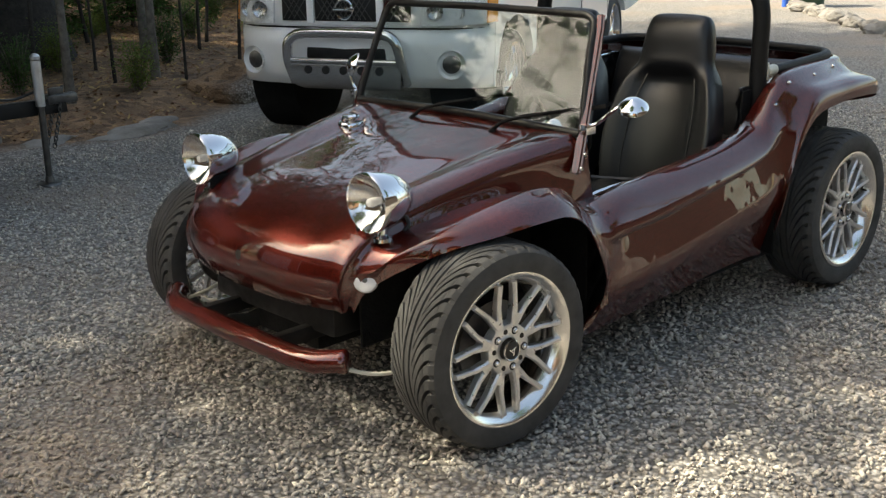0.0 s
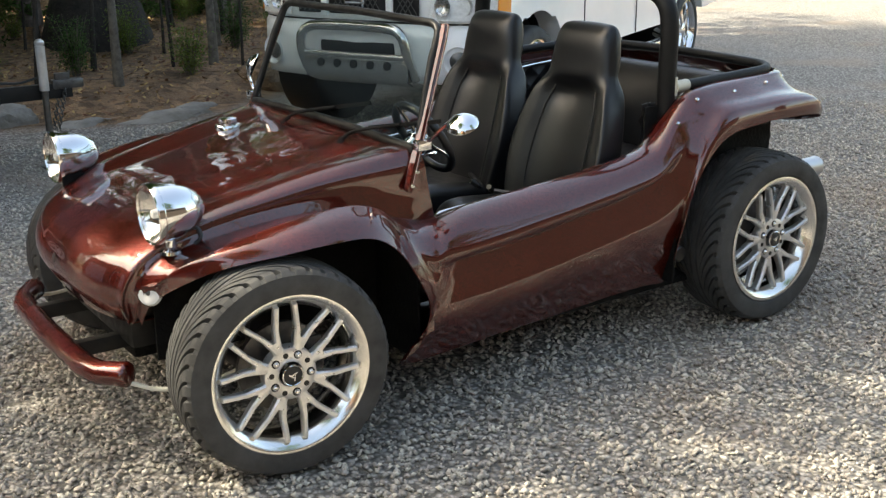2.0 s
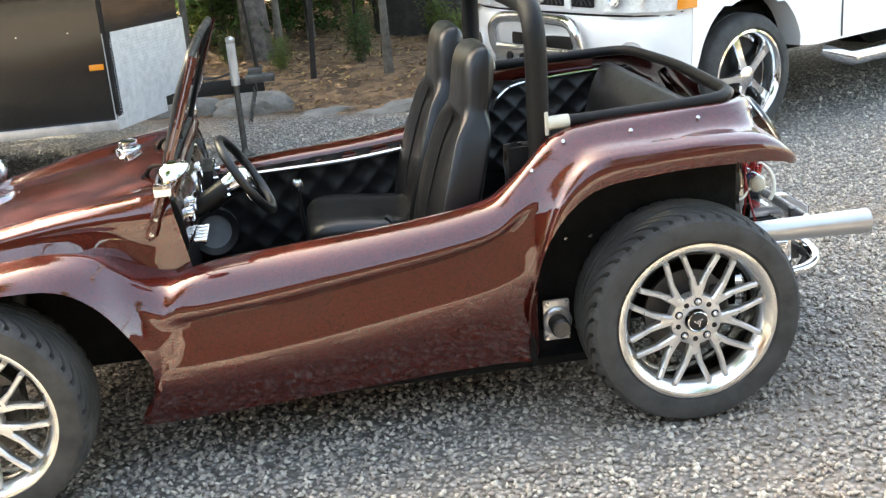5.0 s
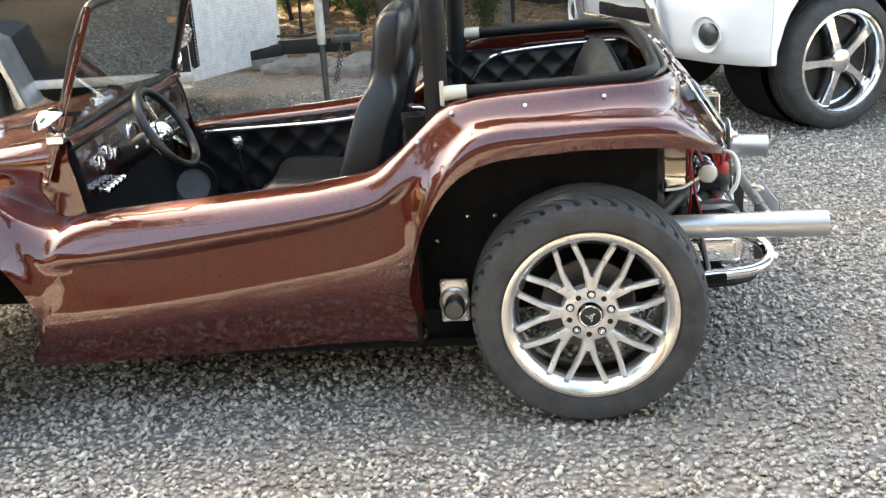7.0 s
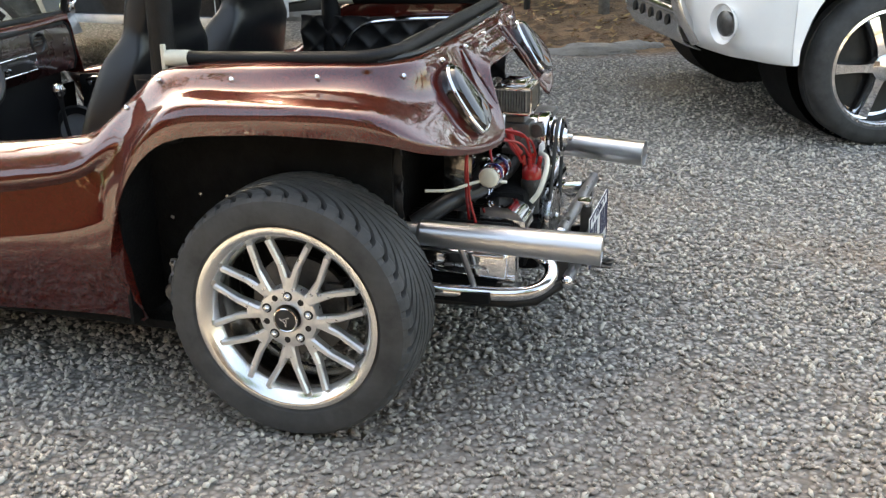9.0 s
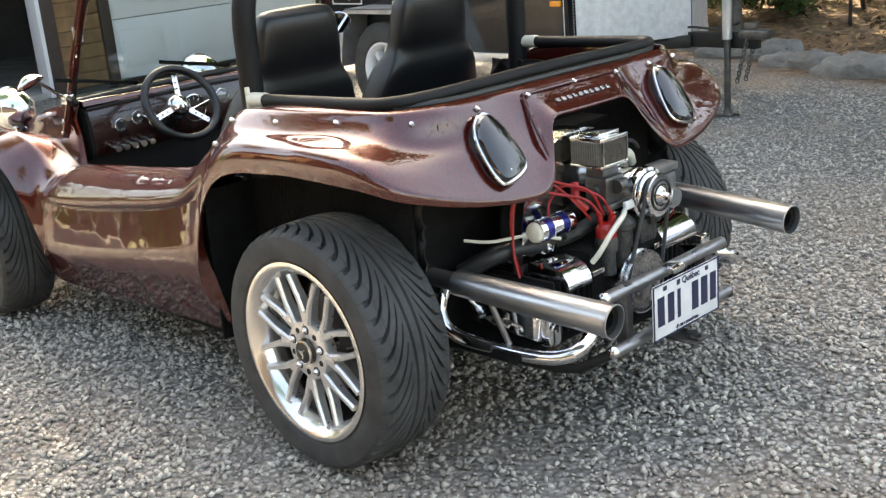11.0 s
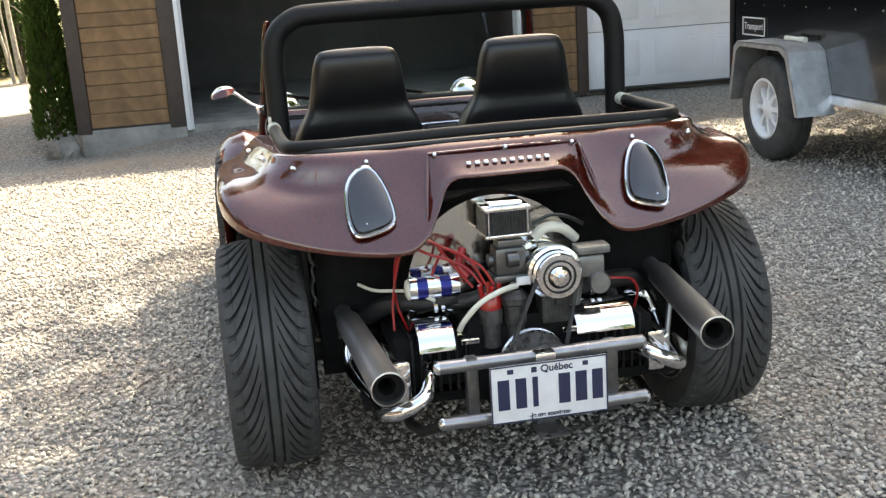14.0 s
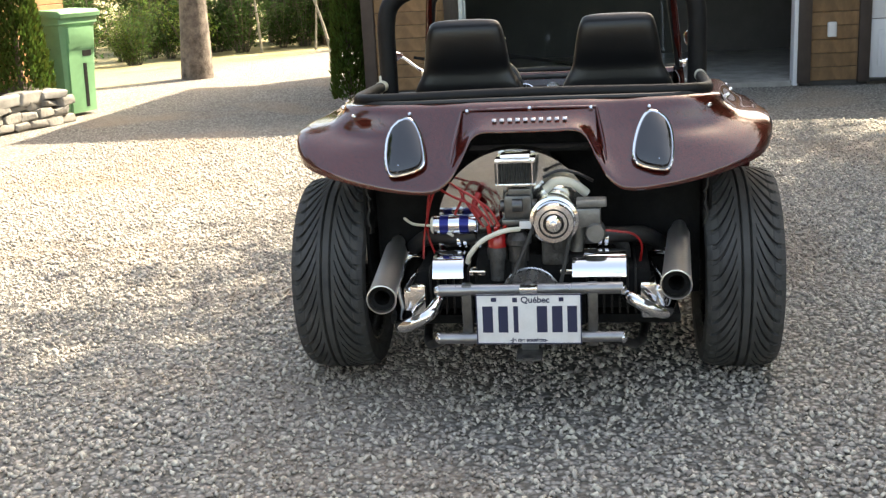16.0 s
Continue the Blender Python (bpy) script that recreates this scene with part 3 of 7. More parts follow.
def body_shell():
    bm = B()
    outer = [wing_row(*s) for s in FRONT] + SIDE
    slope = []
    for ridge, gutter, crown, lip in FRONT + [((-1.55, .552, .861), SIDE[0][0], None, None), ((-1.53, .556, .866), SIDE[1][0], None, None), ((-1.51, .56, .871), SIDE[2][0], None, None)]:
        r, g = np.array(ridge), np.array(gutter)
        n = np.array((0, .0145, -.0025))
        slope.append([r, r * .8 + g * .2 + n * 1.6, r * .45 + g * .55 + n * .6, g])
    inner = []
    for row in SIDE[:14]:
        p = np.array(row[0])
        inner.append([p + (0, -.010, -.060), p + (0, -.010, -.035), p + (0, -.008, -.012), p])
    # the rolled side ends in a crease, and the door panel breaks inwards along a second one
    sharp = [0] * 9 + [.3, .7] + [1] * 7 + [.6, .8, .8, .7] + [0] * (len(SIDE) - 13)
    rows = np.array([crom(r, 3) * (1 - k) + pleated(r, 3, (5, 7) if i < 18 else (4, 6)) * k for i, (r, k) in enumerate(zip(outer, sharp))])
    skin = np.array([crom(rows[:, j], 4) for j in range(rows.shape[1])]).transpose(1, 0, 2)
    for sheet in (skin, smooth_sheet(slope, 4, 3)[:-4], smooth_sheet(inner, 4, 2)[4:-4]):
        for s in (1, -1):
            grid(bm, sheet * np.array((1, -s, 1)))
    # bonnet and nose between the two ridges
    ridge = [f[0] for f in FRONT] + [(-1.53, .556, .866)]
    fwd = [-.045, -.062, -.058, -.035, -.01, 0, 0, 0, 0, 0]
    lift = [-.01, .0, .018, .028, .028, .025, .020, .014, .010, .006]
    # the middle lies lower than the rounded ribs beside it
    dip = [0, 0, 0, .012, .026, .034, .034, .026, .014, .006]
    rows = []
    for (x, w, z), fx, up, low in zip(ridge, fwd, lift, dip):
        row = []
        for v in np.linspace(-1, 1, 49):
            k = min(1.0, max(0.0, (.93 - abs(v)) / .26))
            row.append((x + fx * (1 - abs(v) ** 3), w * v, z + up * (1 - v * v) - low * k * k * (3 - 2 * k)))
        rows.append(row)
    rows = np.array(rows)
    fine = np.array([crom(rows[:, j], 4) for j in range(49)]).transpose(1, 0, 2)
    grid(bm, fine)
    # cowl lip behind the screen
    back = rows[-1]
    grid(bm, [back, back + (.008, 0, .001), back + (.018, 0, -.006), back + (.022, 0, -.02)])
    # nose tucks under
    low = rows[0]
    grid(bm, [low, low + (.03, 0, -.012), low + (.10, 0, -.012)])
    bmesh.ops.remove_doubles(bm, verts=bm.verts, dist=0.0015)
    solid(bm, 0.004)
    return bm


shell = part("body_shell", body_shell(), M_PAINT, buggy, "candy root-beer red fibreglass body", angle=50)


def simple(name, fn, material, parent, label="", angle=38):
    bm = B()
    fn(bm)
    return part(name, bm, material, parent, label, angle=angle)


# inner panels: floor pan, tub sides, arches, bulkheads
simple("floor_pan", lambda bm: (box(bm, (-.95, 0, .20), (1.30, 1.26, .03), .01), box(bm, (-.95, 0, .26), (1.2, .16, .10), .03), box(bm, (-1.95, 0, .26), (.85, .34, .10), .02), box(bm, (.05, 0, .30), (.75, .9, .03), .005)), M_UNDER, buggy, "black chassis floor pan")
for s in (-1, 1):
    simple("rear_arch_liner", lambda bm: box(bm, (-.16, s * .556, .58), (.72, .012, .60), .004), M_UNDER, buggy)
    simple("rear_arch_front", lambda bm: box(bm, (-.505, s * .64, .47), (.012, .18, .46), .004), M_UNDER, buggy)
    simple("front_arch_liner", lambda bm: box(bm, (-1.98, s * .40, .50), (.80, .012, .42), .004), M_UNDER, buggy)
    simple("front_arch_back", lambda bm: box(bm, (-1.60, s * .53, .38), (.012, .26, .40), .004), M_UNDER, buggy)
    for x, z in ((-.45, .50), (-.355, .575), (-.275, .574)):
        simple("liner_bolt", lambda bm: lathe(bm, [(0, .005), (.0045, .004), (.006, 0)], along((x, s * .562, z), (x, s, z)), 8), M_STEEL, buggy)
simple("rear_bulkhead", lambda bm: (box(bm, (.14, 0, .60), (.02, 1.06, .60), .004), box(bm, (.20, 0, .80), (.10, .40, .01), .003)), M_UNDER, buggy)
simple("firewall", lambda bm: (box(bm, (-1.58, 0, .52), (.015, 1.10, .62), .004), box(bm, (-1.46, 0, .30), (.25, 1.1, .02), .004, None)), M_QUILT, buggy, "black carpeted firewall")


def quilted(p0, du, dv, nu, nv, depth, cells):
    """A padded sheet with diamond stitching."""
    bm = B()
    du, dv = Vector(du), Vector(dv)
    n = du.cross(dv).normalized()
    rows = []
    for i in range(nu + 1):
        row = []
        for j in range(nv + 1):
            u, v = i / nu * cells[0], j / nv * cells[1]
            h = abs(math.sin(math.pi * (u + v))) * abs(math.sin(math.pi * (u - v)))
            row.append(Vector(p0) + du * (i / nu) + dv * (j / nv) + n * depth * h ** .5)
        rows.append(row)
    grid(bm, rows)
    solid(bm, -.006)
    return bm


part("side_trim", quilted((-.53, .530, .53), (.75, 0, 0), (0, 0, .36), 108, 48, -.016, (7.2, 3.6)), M_QUILT, buggy, "black diamond-quilted side panel", angle=80)
part("side_trim", quilted((-.53, -.530, .53), (.75, 0, 0), (0, 0, .36), 108, 48, .016, (7.2, 3.6)), M_QUILT, buggy, "black diamond-quilted side panel", angle=80)
for s in (1, -1):
    part("door_trim", quilted((-1.50, s * .562, .23), (.98, 0, .075), (0, 0, .40), 90, 36, -.012 * s, (8, 3.2)), M_QUILT, buggy, angle=80)
    simple("grab_rail", lambda bm: tube(bm, [(-1.44, s * .545, .60), (-1.40, s * .535, .625), (-.95, s * .543, .640), (-.60, s * .546, .675), (-.55, s * .55, .65)], .010, 10, smooth=5), M_CHROME, buggy, "polished metal rail")
    simple("trim_bead", lambda bm: tube(bm, [(-.37, s * .538, .78), (-.32, s * .536, .84), (-.24, s * .535, .875), (.0, s * .535, .895), (.20, s * .535, .90)], .007, 8, smooth=5), M_CHROME, buggy)


# ---- wheels ----
WHEELS = {}
half_turn = Matrix.Rotation(math.pi, 4, "Z")


def tyre_mesh(R, W, rim, n, lean, name):
    """Directional tyre: two straight grooves in the middle and swept cuts to each shoulder."""
    prof = []
    half = W / 2
    for k in range(45):
        v = -1 + 2 * k / 44
        prof.append((v * half * .86, R - .010 * abs(v) ** 3))
    side = [(half * .97, R - .022), (half * 1.0, R - .040), (half * 1.0, R - .060), (half * .97, R - .080), (half * .92, rim + .012), (half * .86, rim + .001), (half * .80, rim - .006)]
    full = [(-y, r) for y, r in reversed(side)] + prof + side
    seg = n * 18
    bm = B()
    rows = []
    pitch = 2 * math.pi / n
    for i in range(seg):
        a = 2 * math.pi * i / seg
        ph = (a / pitch) % 1.0
        row = []
        for y, r in full:
            v = y / (half * .86)
            av = min(1.0, abs(v))
            # the mesh itself is swept back from the middle, so that the cuts run along it
            sweep = lean * .46 * (1 - max(0.0, 1 - max(0.0, av - .2) / .8) ** 1.9)
            cut = 0.0
            if abs(v) <= 1.02:
                if .11 < av < .17:
                    cut = .013
                elif av > .28 and ph < .15 + .14 * av:
                    cut = .017 * min(1.0, (av - .22) / .20) * (1 - .75 * max(0, av - .80) / .2)
                elif .74 < av < .78 and ph > .3:
                    cut = .0025
            rr = r - cut
            row.append((rr * math.cos(a - sweep), y, rr * math.sin(a - sweep)))
        rows.append(row)
    grid(bm, rows, closed_u=True)
    return mesh_of(name, bm, M_RUBBER, 30)


def spoke_mesh(rim_r, name):
    """Eight forked spokes round a bolt circle, as a flat casting with depth."""
    bm = B()
    for k in range(8):
        base = 2 * math.pi * k / 8
        def pt(r, a, y):
            return Vector((r * math.cos(base + a), y, r * math.sin(base + a)))
        def bar(p, q, w0, w1, d0, d1):
            t = (q - p).normalized()
            s = t.cross(Vector((0, 1, 0))).normalized()
            rows = []
            for c, w, dd in ((p, w0, d0), (p.lerp(q, .5), w0 * .5 + w1 * .5, d0 * .5 + d1 * .5), (q, w1, d1)):
                rows.append([c - s * w, c - s * w * .55 + Vector((0, -.006, 0)), c + s * w * .55 + Vector((0, -.006, 0)), c + s * w, c + s * w * .8 + Vector((0, dd, 0)), c - s * w * .8 + Vector((0, dd, 0))])
            vs = grid(bm, rows, closed_v=True)
            bm.faces.new(vs[0])
            bm.faces.new(vs[-1])
        bar(pt(.050, 0, .011), pt(.112, 0, .009), .0215, .0130, .03, .026)
        for sgn in (-1, 1):
            bar(pt(.082, sgn * .045, .010), pt(.142, sgn * .158, .008), .0118, .0082, .026, .022)
            bar(pt(.140, sgn * .155, .008), pt(rim_r + .004, sgn * .262, .003), .0082, .0084, .022, .018)
    turn = Matrix.Rotation(math.pi / 2, 4, "X") @ Matrix.Diagonal((1, 1, -1, 1)) @ Matrix.Translation((0, 0, .010))
    lathe(bm, [(.034, .006), (.036, -.004), (.040, -.006), (.073, -.006), (.079, -.003), (.082, .006), (.082, .03)], turn, 48)
    return mesh_of(name, bm, M_ALLOY, 35)


def rim_mesh(rim, W, name):
    """The dished barrel with its polished lip; its outer face looks to -y."""
    bm = B()
    h = W / 2
    prof = [(rim - .004, -h * .82), (rim + .008, -h * .90), (rim + .008, -h * .955), (rim - .001, -h * .970), (rim - .008, -h * .955), (rim - .024, -h * .80), (rim - .030, -h * .74), (rim - .035, -h * .66), (rim - .040, -h * .60), (rim - .040, -h * .1), (rim - .025, h * .5), (rim, h * .8), (rim + .004, h * .86), (rim - .006, h * .86)]
    rows = [[(r * math.cos(a), y, r * math.sin(a)) for a in [2 * math.pi * k / 72 for k in range(72)]] for r, y in prof]
    grid(bm, rows, closed_v=True)
    return mesh_of(name, bm, M_ALLOY_LIP, 50)


def wheel(name, x, y, z, R, W, rim, n, turn, rolled):
    """side: outer face to -y for the driver's side; the other side is turned round."""
    key = name
    if key not in WHEELS:
        WHEELS[key] = (tyre_mesh(R, W, rim, n, 1, "tyre"), rim_mesh(rim, W, "rim"), spoke_mesh(rim - .034, "spokes"))
    ty, rm, sp = WHEELS[key]
    base = new("wheel")
    base.parent = buggy
    base.matrix_basis = Matrix.Translation((x, y, z)) @ turn
    base["label"] = "silver forked-spoke alloy wheel with low-profile tyre"
    t = part("tyre", ty, None, base, "black directional tyre")
    if y > 0:
        t.matrix_basis = half_turn.copy()
    part("rim", rm, None, base, "polished alloy rim")
    dish = -W / 2 * .74
    part("spokes", sp, None, base, "silver spokes", Matrix.Translation((0, dish - .012, 0)) @ Matrix.Rotation(rolled, 4, "Y"))
    bm = B()
    face = Matrix.Translation((0, dish - .012, 0)) @ Matrix.Rotation(math.pi / 2, 4, "X")
    lathe(bm, [(0.0, .012), (.024, .012), (.030, .008), (.031, .0)], face, 28)
    part("hub_cap", bm, M_BLACKPLASTIC, base, "black centre cap")
    bm = B()
    lathe(bm, [(.031, .004), (.033, .011), (.030, .0125), (.0285, .0115)], face, 28)
    for k in range(3):
        a = k * 2.094 + .4
        box(bm, (0, 0, 0), (.022, .004, .003), 0, face @ Matrix.Rotation(a, 4, "Z") @ Matrix.Translation((.004, .004, .0135)))
    part("cap_ring", bm, M_CHROME, base)
    for k in range(5):
        a = 2 * math.pi * k / 5 + (math.pi / 2 - rolled if name == "rear" else 1.18)
        bm = B()
        seat_at = face @ Matrix.Translation((.060 * math.cos(a), .060 * math.sin(a), -.0035))
        lathe(bm, [(0, .011), (.005, .010), (.0085, .006), (.0092, .0)], seat_at, 12)
        part("wheel_nut", bm, M_CHROME, base)
        bm = B()
        lathe(bm, [(.0085, .0006), (.0128, .0006), (.0132, -.002)], seat_at, 16)
        part("nut_recess", bm, M_BLACK, base)
        bm = B()
        a += math.pi / 5
        lathe(bm, [(0, .0006), (.0082, .0006), (.0086, -.002)], face @ Matrix.Translation((.060 * math.cos(a), .060 * math.sin(a), -.0035)), 14)
        part("bolt_hole", bm, M_BLACK, base)
    bm = B()
    lathe(bm, [(.03, .0), (.135, .0), (.135, .018), (.03, .018)], Matrix.Translation((0, W * .02, 0)) @ Matrix.Rotation(math.pi / 2, 4, "X"), 36)
    part("brake_disc", bm, M_BRAKE, base, "dull steel brake disc")
    bm = B()
    box(bm, (.10, W * .02, .02), (.055, .06, .11), .012)
    part("brake_caliper", bm, M_CAST, base)
    bm = B()
    rod(bm, (.19, -W * .30, .05), (.175, -W * .42, .05), .004)
    part("valve_stem", bm, M_BLACKPLASTIC, base)
    return base


REAR_R, REAR_W, FRONT_R, FRONT_W = .338, .245, .322, .210
wheel("rear", -.014, -.682, REAR_R, REAR_R, REAR_W, .241, 42, Matrix(), .07)
wheel("rear", -.014, .660, REAR_R, REAR_R, REAR_W, .241, 42, half_turn, .2)
wheel("front", -2.125, -.708, FRONT_R, FRONT_R, FRONT_W, .241, 42, Matrix.Rotation(radians(-5), 4, "Z"), .36)
wheel("front", -2.125, .708, FRONT_R, FRONT_R, FRONT_W, .241, 42, half_turn @ Matrix.Rotation(radians(-5), 4, "Z"), .1)
for s in (-1, 1):
    simple("rear_axle", lambda bm: (rod(bm, (0, s * .2, .33), (0, s * .62, .33), .035), box(bm, (-.18, s * .50, .30), (.40, .03, .09), .01), rod(bm, (.02, s * .50, .36), (-.06, s * .47, .66), .026)), M_BLACK, buggy, "black axle tube and shock absorber")
    simple("front_axle", lambda bm: (rod(bm, (-2.14, s * .05, .37), (-2.14, s * .52, .37), .026), rod(bm, (-2.14, s * .05, .25), (-2.14, s * .52, .25), .026), box(bm, (-2.10, s * .54, .31), (.10, .05, .22), .02), rod(bm, (-2.08, s * .47, .30), (-2.02, s * .44, .58), .025)), M_BLACK, buggy, "black beam axle")
for s in (-1, 1):
    te = simple("torsion_end", lambda bm: (box(bm, (-.405, s * .600, .325), (.085, .014, .135), .008), lathe(bm, [(.046, .0), (.046, .012), (.040, .016)], along((-.405, s * .605, .325), (-.405, s, .325)), 24)), M_ALLOY, buggy, "bright torsion bar cover plate")
    simple("torsion_cap", lambda bm: lathe(bm, [(.030, .0), (.031, .05), (.026, .056), (0, .056)], along((-.405, s * .612, .318), (-.405, s, .312)), 24), M_DARKSTEEL, te, "dull steel torsion bar cap")
    for dx, dz in ((-.032, .056), (.032, .056), (-.032, -.056), (.032, -.056)):
        simple("plate_bolt", lambda bm: lathe(bm, [(0, .008), (.008, .008), (.009, 0)], along((-.405 + dx, s * .606, .325 + dz), (-.405 + dx, s, .325 + dz)), 6), M_STEEL, te)

# ---- screen ----
SCR = [(-1.548, .582, .855), (-1.415, .520, 1.240)]


def screen_frame(bm):
    lo, hi = SCR
    pts = [(lo[0], -lo[1], lo[2]), (lo[0] + .088, -.541, 1.13), (hi[0] - .012, -.530, 1.203), (hi[0] - .003, -.513, 1.228), (hi[0], -.483, hi[2]), (hi[0], 0, hi[2] + .006)]
    full = pts + [(x, -y, z) for x, y, z in reversed(pts[:-1])]
    path = np.vstack([np.linspace(full[0], full[1], 3)[:2], crom(full[1:5], 4), [full[5]], crom(full[6:10], 4), [full[10]]])
    tube(bm, path, .0135, 10, caps=True)
    tube(bm, [(lo[0], -.575, lo[2] + .006), (lo[0], 0, lo[2] + .018), (lo[0], .575, lo[2] + .006)], .015, 10, smooth=4)


scr = simple("windscreen_frame", screen_frame, M_BLACK, buggy, "black windscreen frame with rubber seal")


def pane(bm):
    lo, hi = SCR
    corner = []
    for a in range(0, 91, 15):
        ca, sa = math.cos(radians(a)), math.sin(radians(a))
        corner.append((.042 * (1 - ca), .042 * (1 - sa)))
    out = [(-.572, 0.0), (.572, 0.0)]
    top = []
    for s in (1, -1):
        pts = [(.508 * s - s * (.042 - .042 * math.cos(radians(a))), 1 - (.11 - .11 * math.sin(radians(a)))) for a in range(0, 91, 15)]
        top += pts if s == 1 else pts[::-1]
    vs = []
    for y, k in out + top:
        vs.append(bm.verts.new((lo[0] + (hi[0] - lo[0]) * k, y, lo[2] + .01 + (hi[2] - lo[2]) * k)))
    bm.faces.new(vs)
    solid(bm, .004)


glass_ob = simple("windscreen_pane", pane, M_GLASS, buggy, "clear flat windscreen glass")
glass_ob.visible_shadow = False
for s in (-1, 1):
    def post(bm):
        p0, p1 = Vector((-1.598, s * .602, .735)), Vector((-1.402, s * .540, 1.242))
        m = along(p0, p1)
        ln = (p1 - p0).length
        rows = []
        for k in (0, .02, .5, .93, .98, 1.0):
            w = .017 if 0 < k < .95 else .013
            dpt = .011
            rows.append([m @ Vector((a, b, ln * k)) for a, b in ((-w, -dpt), (w, -dpt), (w, dpt), (-w, dpt))])
        vs = grid(bm, rows, closed_v=True)
        bm.faces.new(vs[0])
        bm.faces.new(vs[-1])
        bmesh.ops.bevel(bm, geom=bm.edges[:], offset=.008, segments=3, affect="EDGES")
    simple("screen_post", post, M_PAINT, buggy, "red painted windscreen post")
    simple("screen_clamp", lambda bm: box(bm, (-1.538, s * .598, .880), (.050, .034, .034), .004), M_CHROME, buggy, "polished windscreen clamp")
    for bz in (.756, .80):
        simple("bracket_bolt", lambda bm: lathe(bm, [(0, .006), (.006, .005), (.007, 0)], along((-1.592 + (bz - .742) * .417, s * .613, bz), (-1.592, s * 1.0, bz)), 10), M_STEEL, buggy)
    # wing mirror on its stalk: one lies tipped over, the other faces back
    head, nrm = (Vector((-1.49, -.745, .965)), Vector((.40, .25, -.88))) if s < 0 else (Vector((-1.512, .650, .990)), Vector((.75, -.50, -.38)))
    mm = along(head, head + nrm)

    def mirror(bm):
        tube(bm, [(-1.530, s * .612, .893), (-1.525, s * .635, .905), head * .55 + Vector((-1.53, s * .62, .90)) * .45 - nrm * .02, head - nrm * .022], .0065, 8, smooth=4)
        lathe(bm, [(0, -.030), (.022, -.026), (.042, -.014), (.056, .0), (.059, .006), (.056, .009)], mm @ Matrix.Diagonal((.88, .88, .88, 1)), 28)
    wm = simple("wing_mirror", mirror, M_CHROME, buggy, "round chrome wing mirror on a stalk")
    simple("mirror_glass", lambda bm: lathe(bm, [(0, .0058), (.0488, .0058)], mm, 28), M_MIRROR, wm)
for y in (-.246, .168):
    def wiper(bm):
        lathe(bm, [(.016, 0), (.015, .02), (.008, .03), (0, .03)], Matrix.Translation((-1.628, y, .850)), 14)
        tube(bm, [(-1.628, y, .875), (-1.60, y - .05, .912), (-1.535, y - .22, .950)], [.008, .006, .005], 8, smooth=3)
        a, b = Vector((-1.555, y - .06, .918)), Vector((-1.50, y - .40, .985))
        m = along(a, b)
        box(bm, (0, 0, (b - a).length / 2), (.006, .014, (b - a).length), .001, m)
    simple("wiper", wiper, M_UNDER, buggy, "black windscreen wiper").location.z = -.028

# ---- front details ----
for s in (-1, 1):
    def bowl(bm):
        lathe(bm, [(.0, .160), (.022, .156), (.048, .138), (.070, .105), (.083, .062), (.087, .028), (.087, .016), (.0915, .012), (.0915, -.004), (.0885, -.008), (.087, -.004)], along((-2.385, s * .463, .764), (-2.0, s * .463, .767)), 40)
        lathe(bm, [(.087, -.004), (.07, .02), (.04, .045), (.0, .055)], along((-2.385, s * .463, .764), (-2.0, s * .463, .767)), 32)
        tube(bm, [(-2.33, s * .463, .682), (-2.335, s * .463, .650)], .016, 12)
        lathe(bm, [(.034, 0), (.032, .010), (.020, .016), (.016, .02)], Matrix.Translation((-2.335, s * .463, .640)), 18)
    hl = simple("headlight", bowl, M_CHROME, buggy, "chrome bullet headlight on a short stalk")
    ln = simple("lens", lambda bm: lathe(bm, [(0, -.016), (.035, -.014), (.065, -.009), (.088, -.002)], along((-2.385, s * .463, .764), (-2.0, s * .463, .767)), 36), M_LENS, hl, "clear domed headlight lens")
    ln.visible_shadow = False
    simple("bulb", lambda bm: lathe(bm, [(0, .0), (.012, .004), (.014, .02), (.010, .05)], along((-2.385, s * .463, .764), (-2.0, s * .463, .767)), 14), M_WHITEPLATE, hl)
    simple("cable", lambda bm: tube(bm, [(-2.30, s * .463, .70), (-2.255, s * .475, .705), (-2.25, s * .49, .68), (-2.27, s * .49, .662)], .006, 8, smooth=5), M_BLACKPLASTIC, hl)
    simple("side_marker", lambda bm: (lathe(bm, [(.0, .008), (.026, .0075), (.036, .004), (.040, -.006)], along((-2.412, s * .470, .535), (-2.55, s * .58, .58)), 24)), M_WHITEPLATE, buggy, "round clear side marker lamp")
    simple("marker_dot", lambda bm: lathe(bm, [(.0, .003), (.008, .002), (.010, -.004)], along((-2.4175, s * .4745, .5372), (-2.55, s * .58, .58)), 12), M_DARKSTEEL, buggy)


def front_bumper(bm):
    tube(bm, [(-2.50, -.47, .30), (-2.555, -.40, .295), (-2.575, -.33, .295), (-2.585, 0, .295), (-2.575, .33, .295), (-2.555, .40, .295), (-2.50, .47, .30)], .037, 18)


fb = simple("front_bumper", front_bumper, M_PAINT, buggy, "red painted tubular front bumper")
for s in (-1, 1):
    simple("bumper_end", lambda bm: lathe(bm, [(0, .012), (.026, .011), (.036, .004), (.039, -.004), (.0375, -.02)], along((-2.50, s * .47, .30), (-2.445, s * .54, .305)), 24), M_PAINT, fb)
    simple("bumper_bracket", lambda bm: box(bm, (-2.44, s * .20, .305), (.26, .035, .05), .006), M_BLACK, buggy)
    simple("brake_hose", lambda bm: tube(bm, [(-2.50, s * .47, .275), (-2.42, s * .52, .25), (-2.30, s * .56, .25), (-2.2, s * .58, .28)], .007, 8, smooth=4), M_CREAM, buggy)
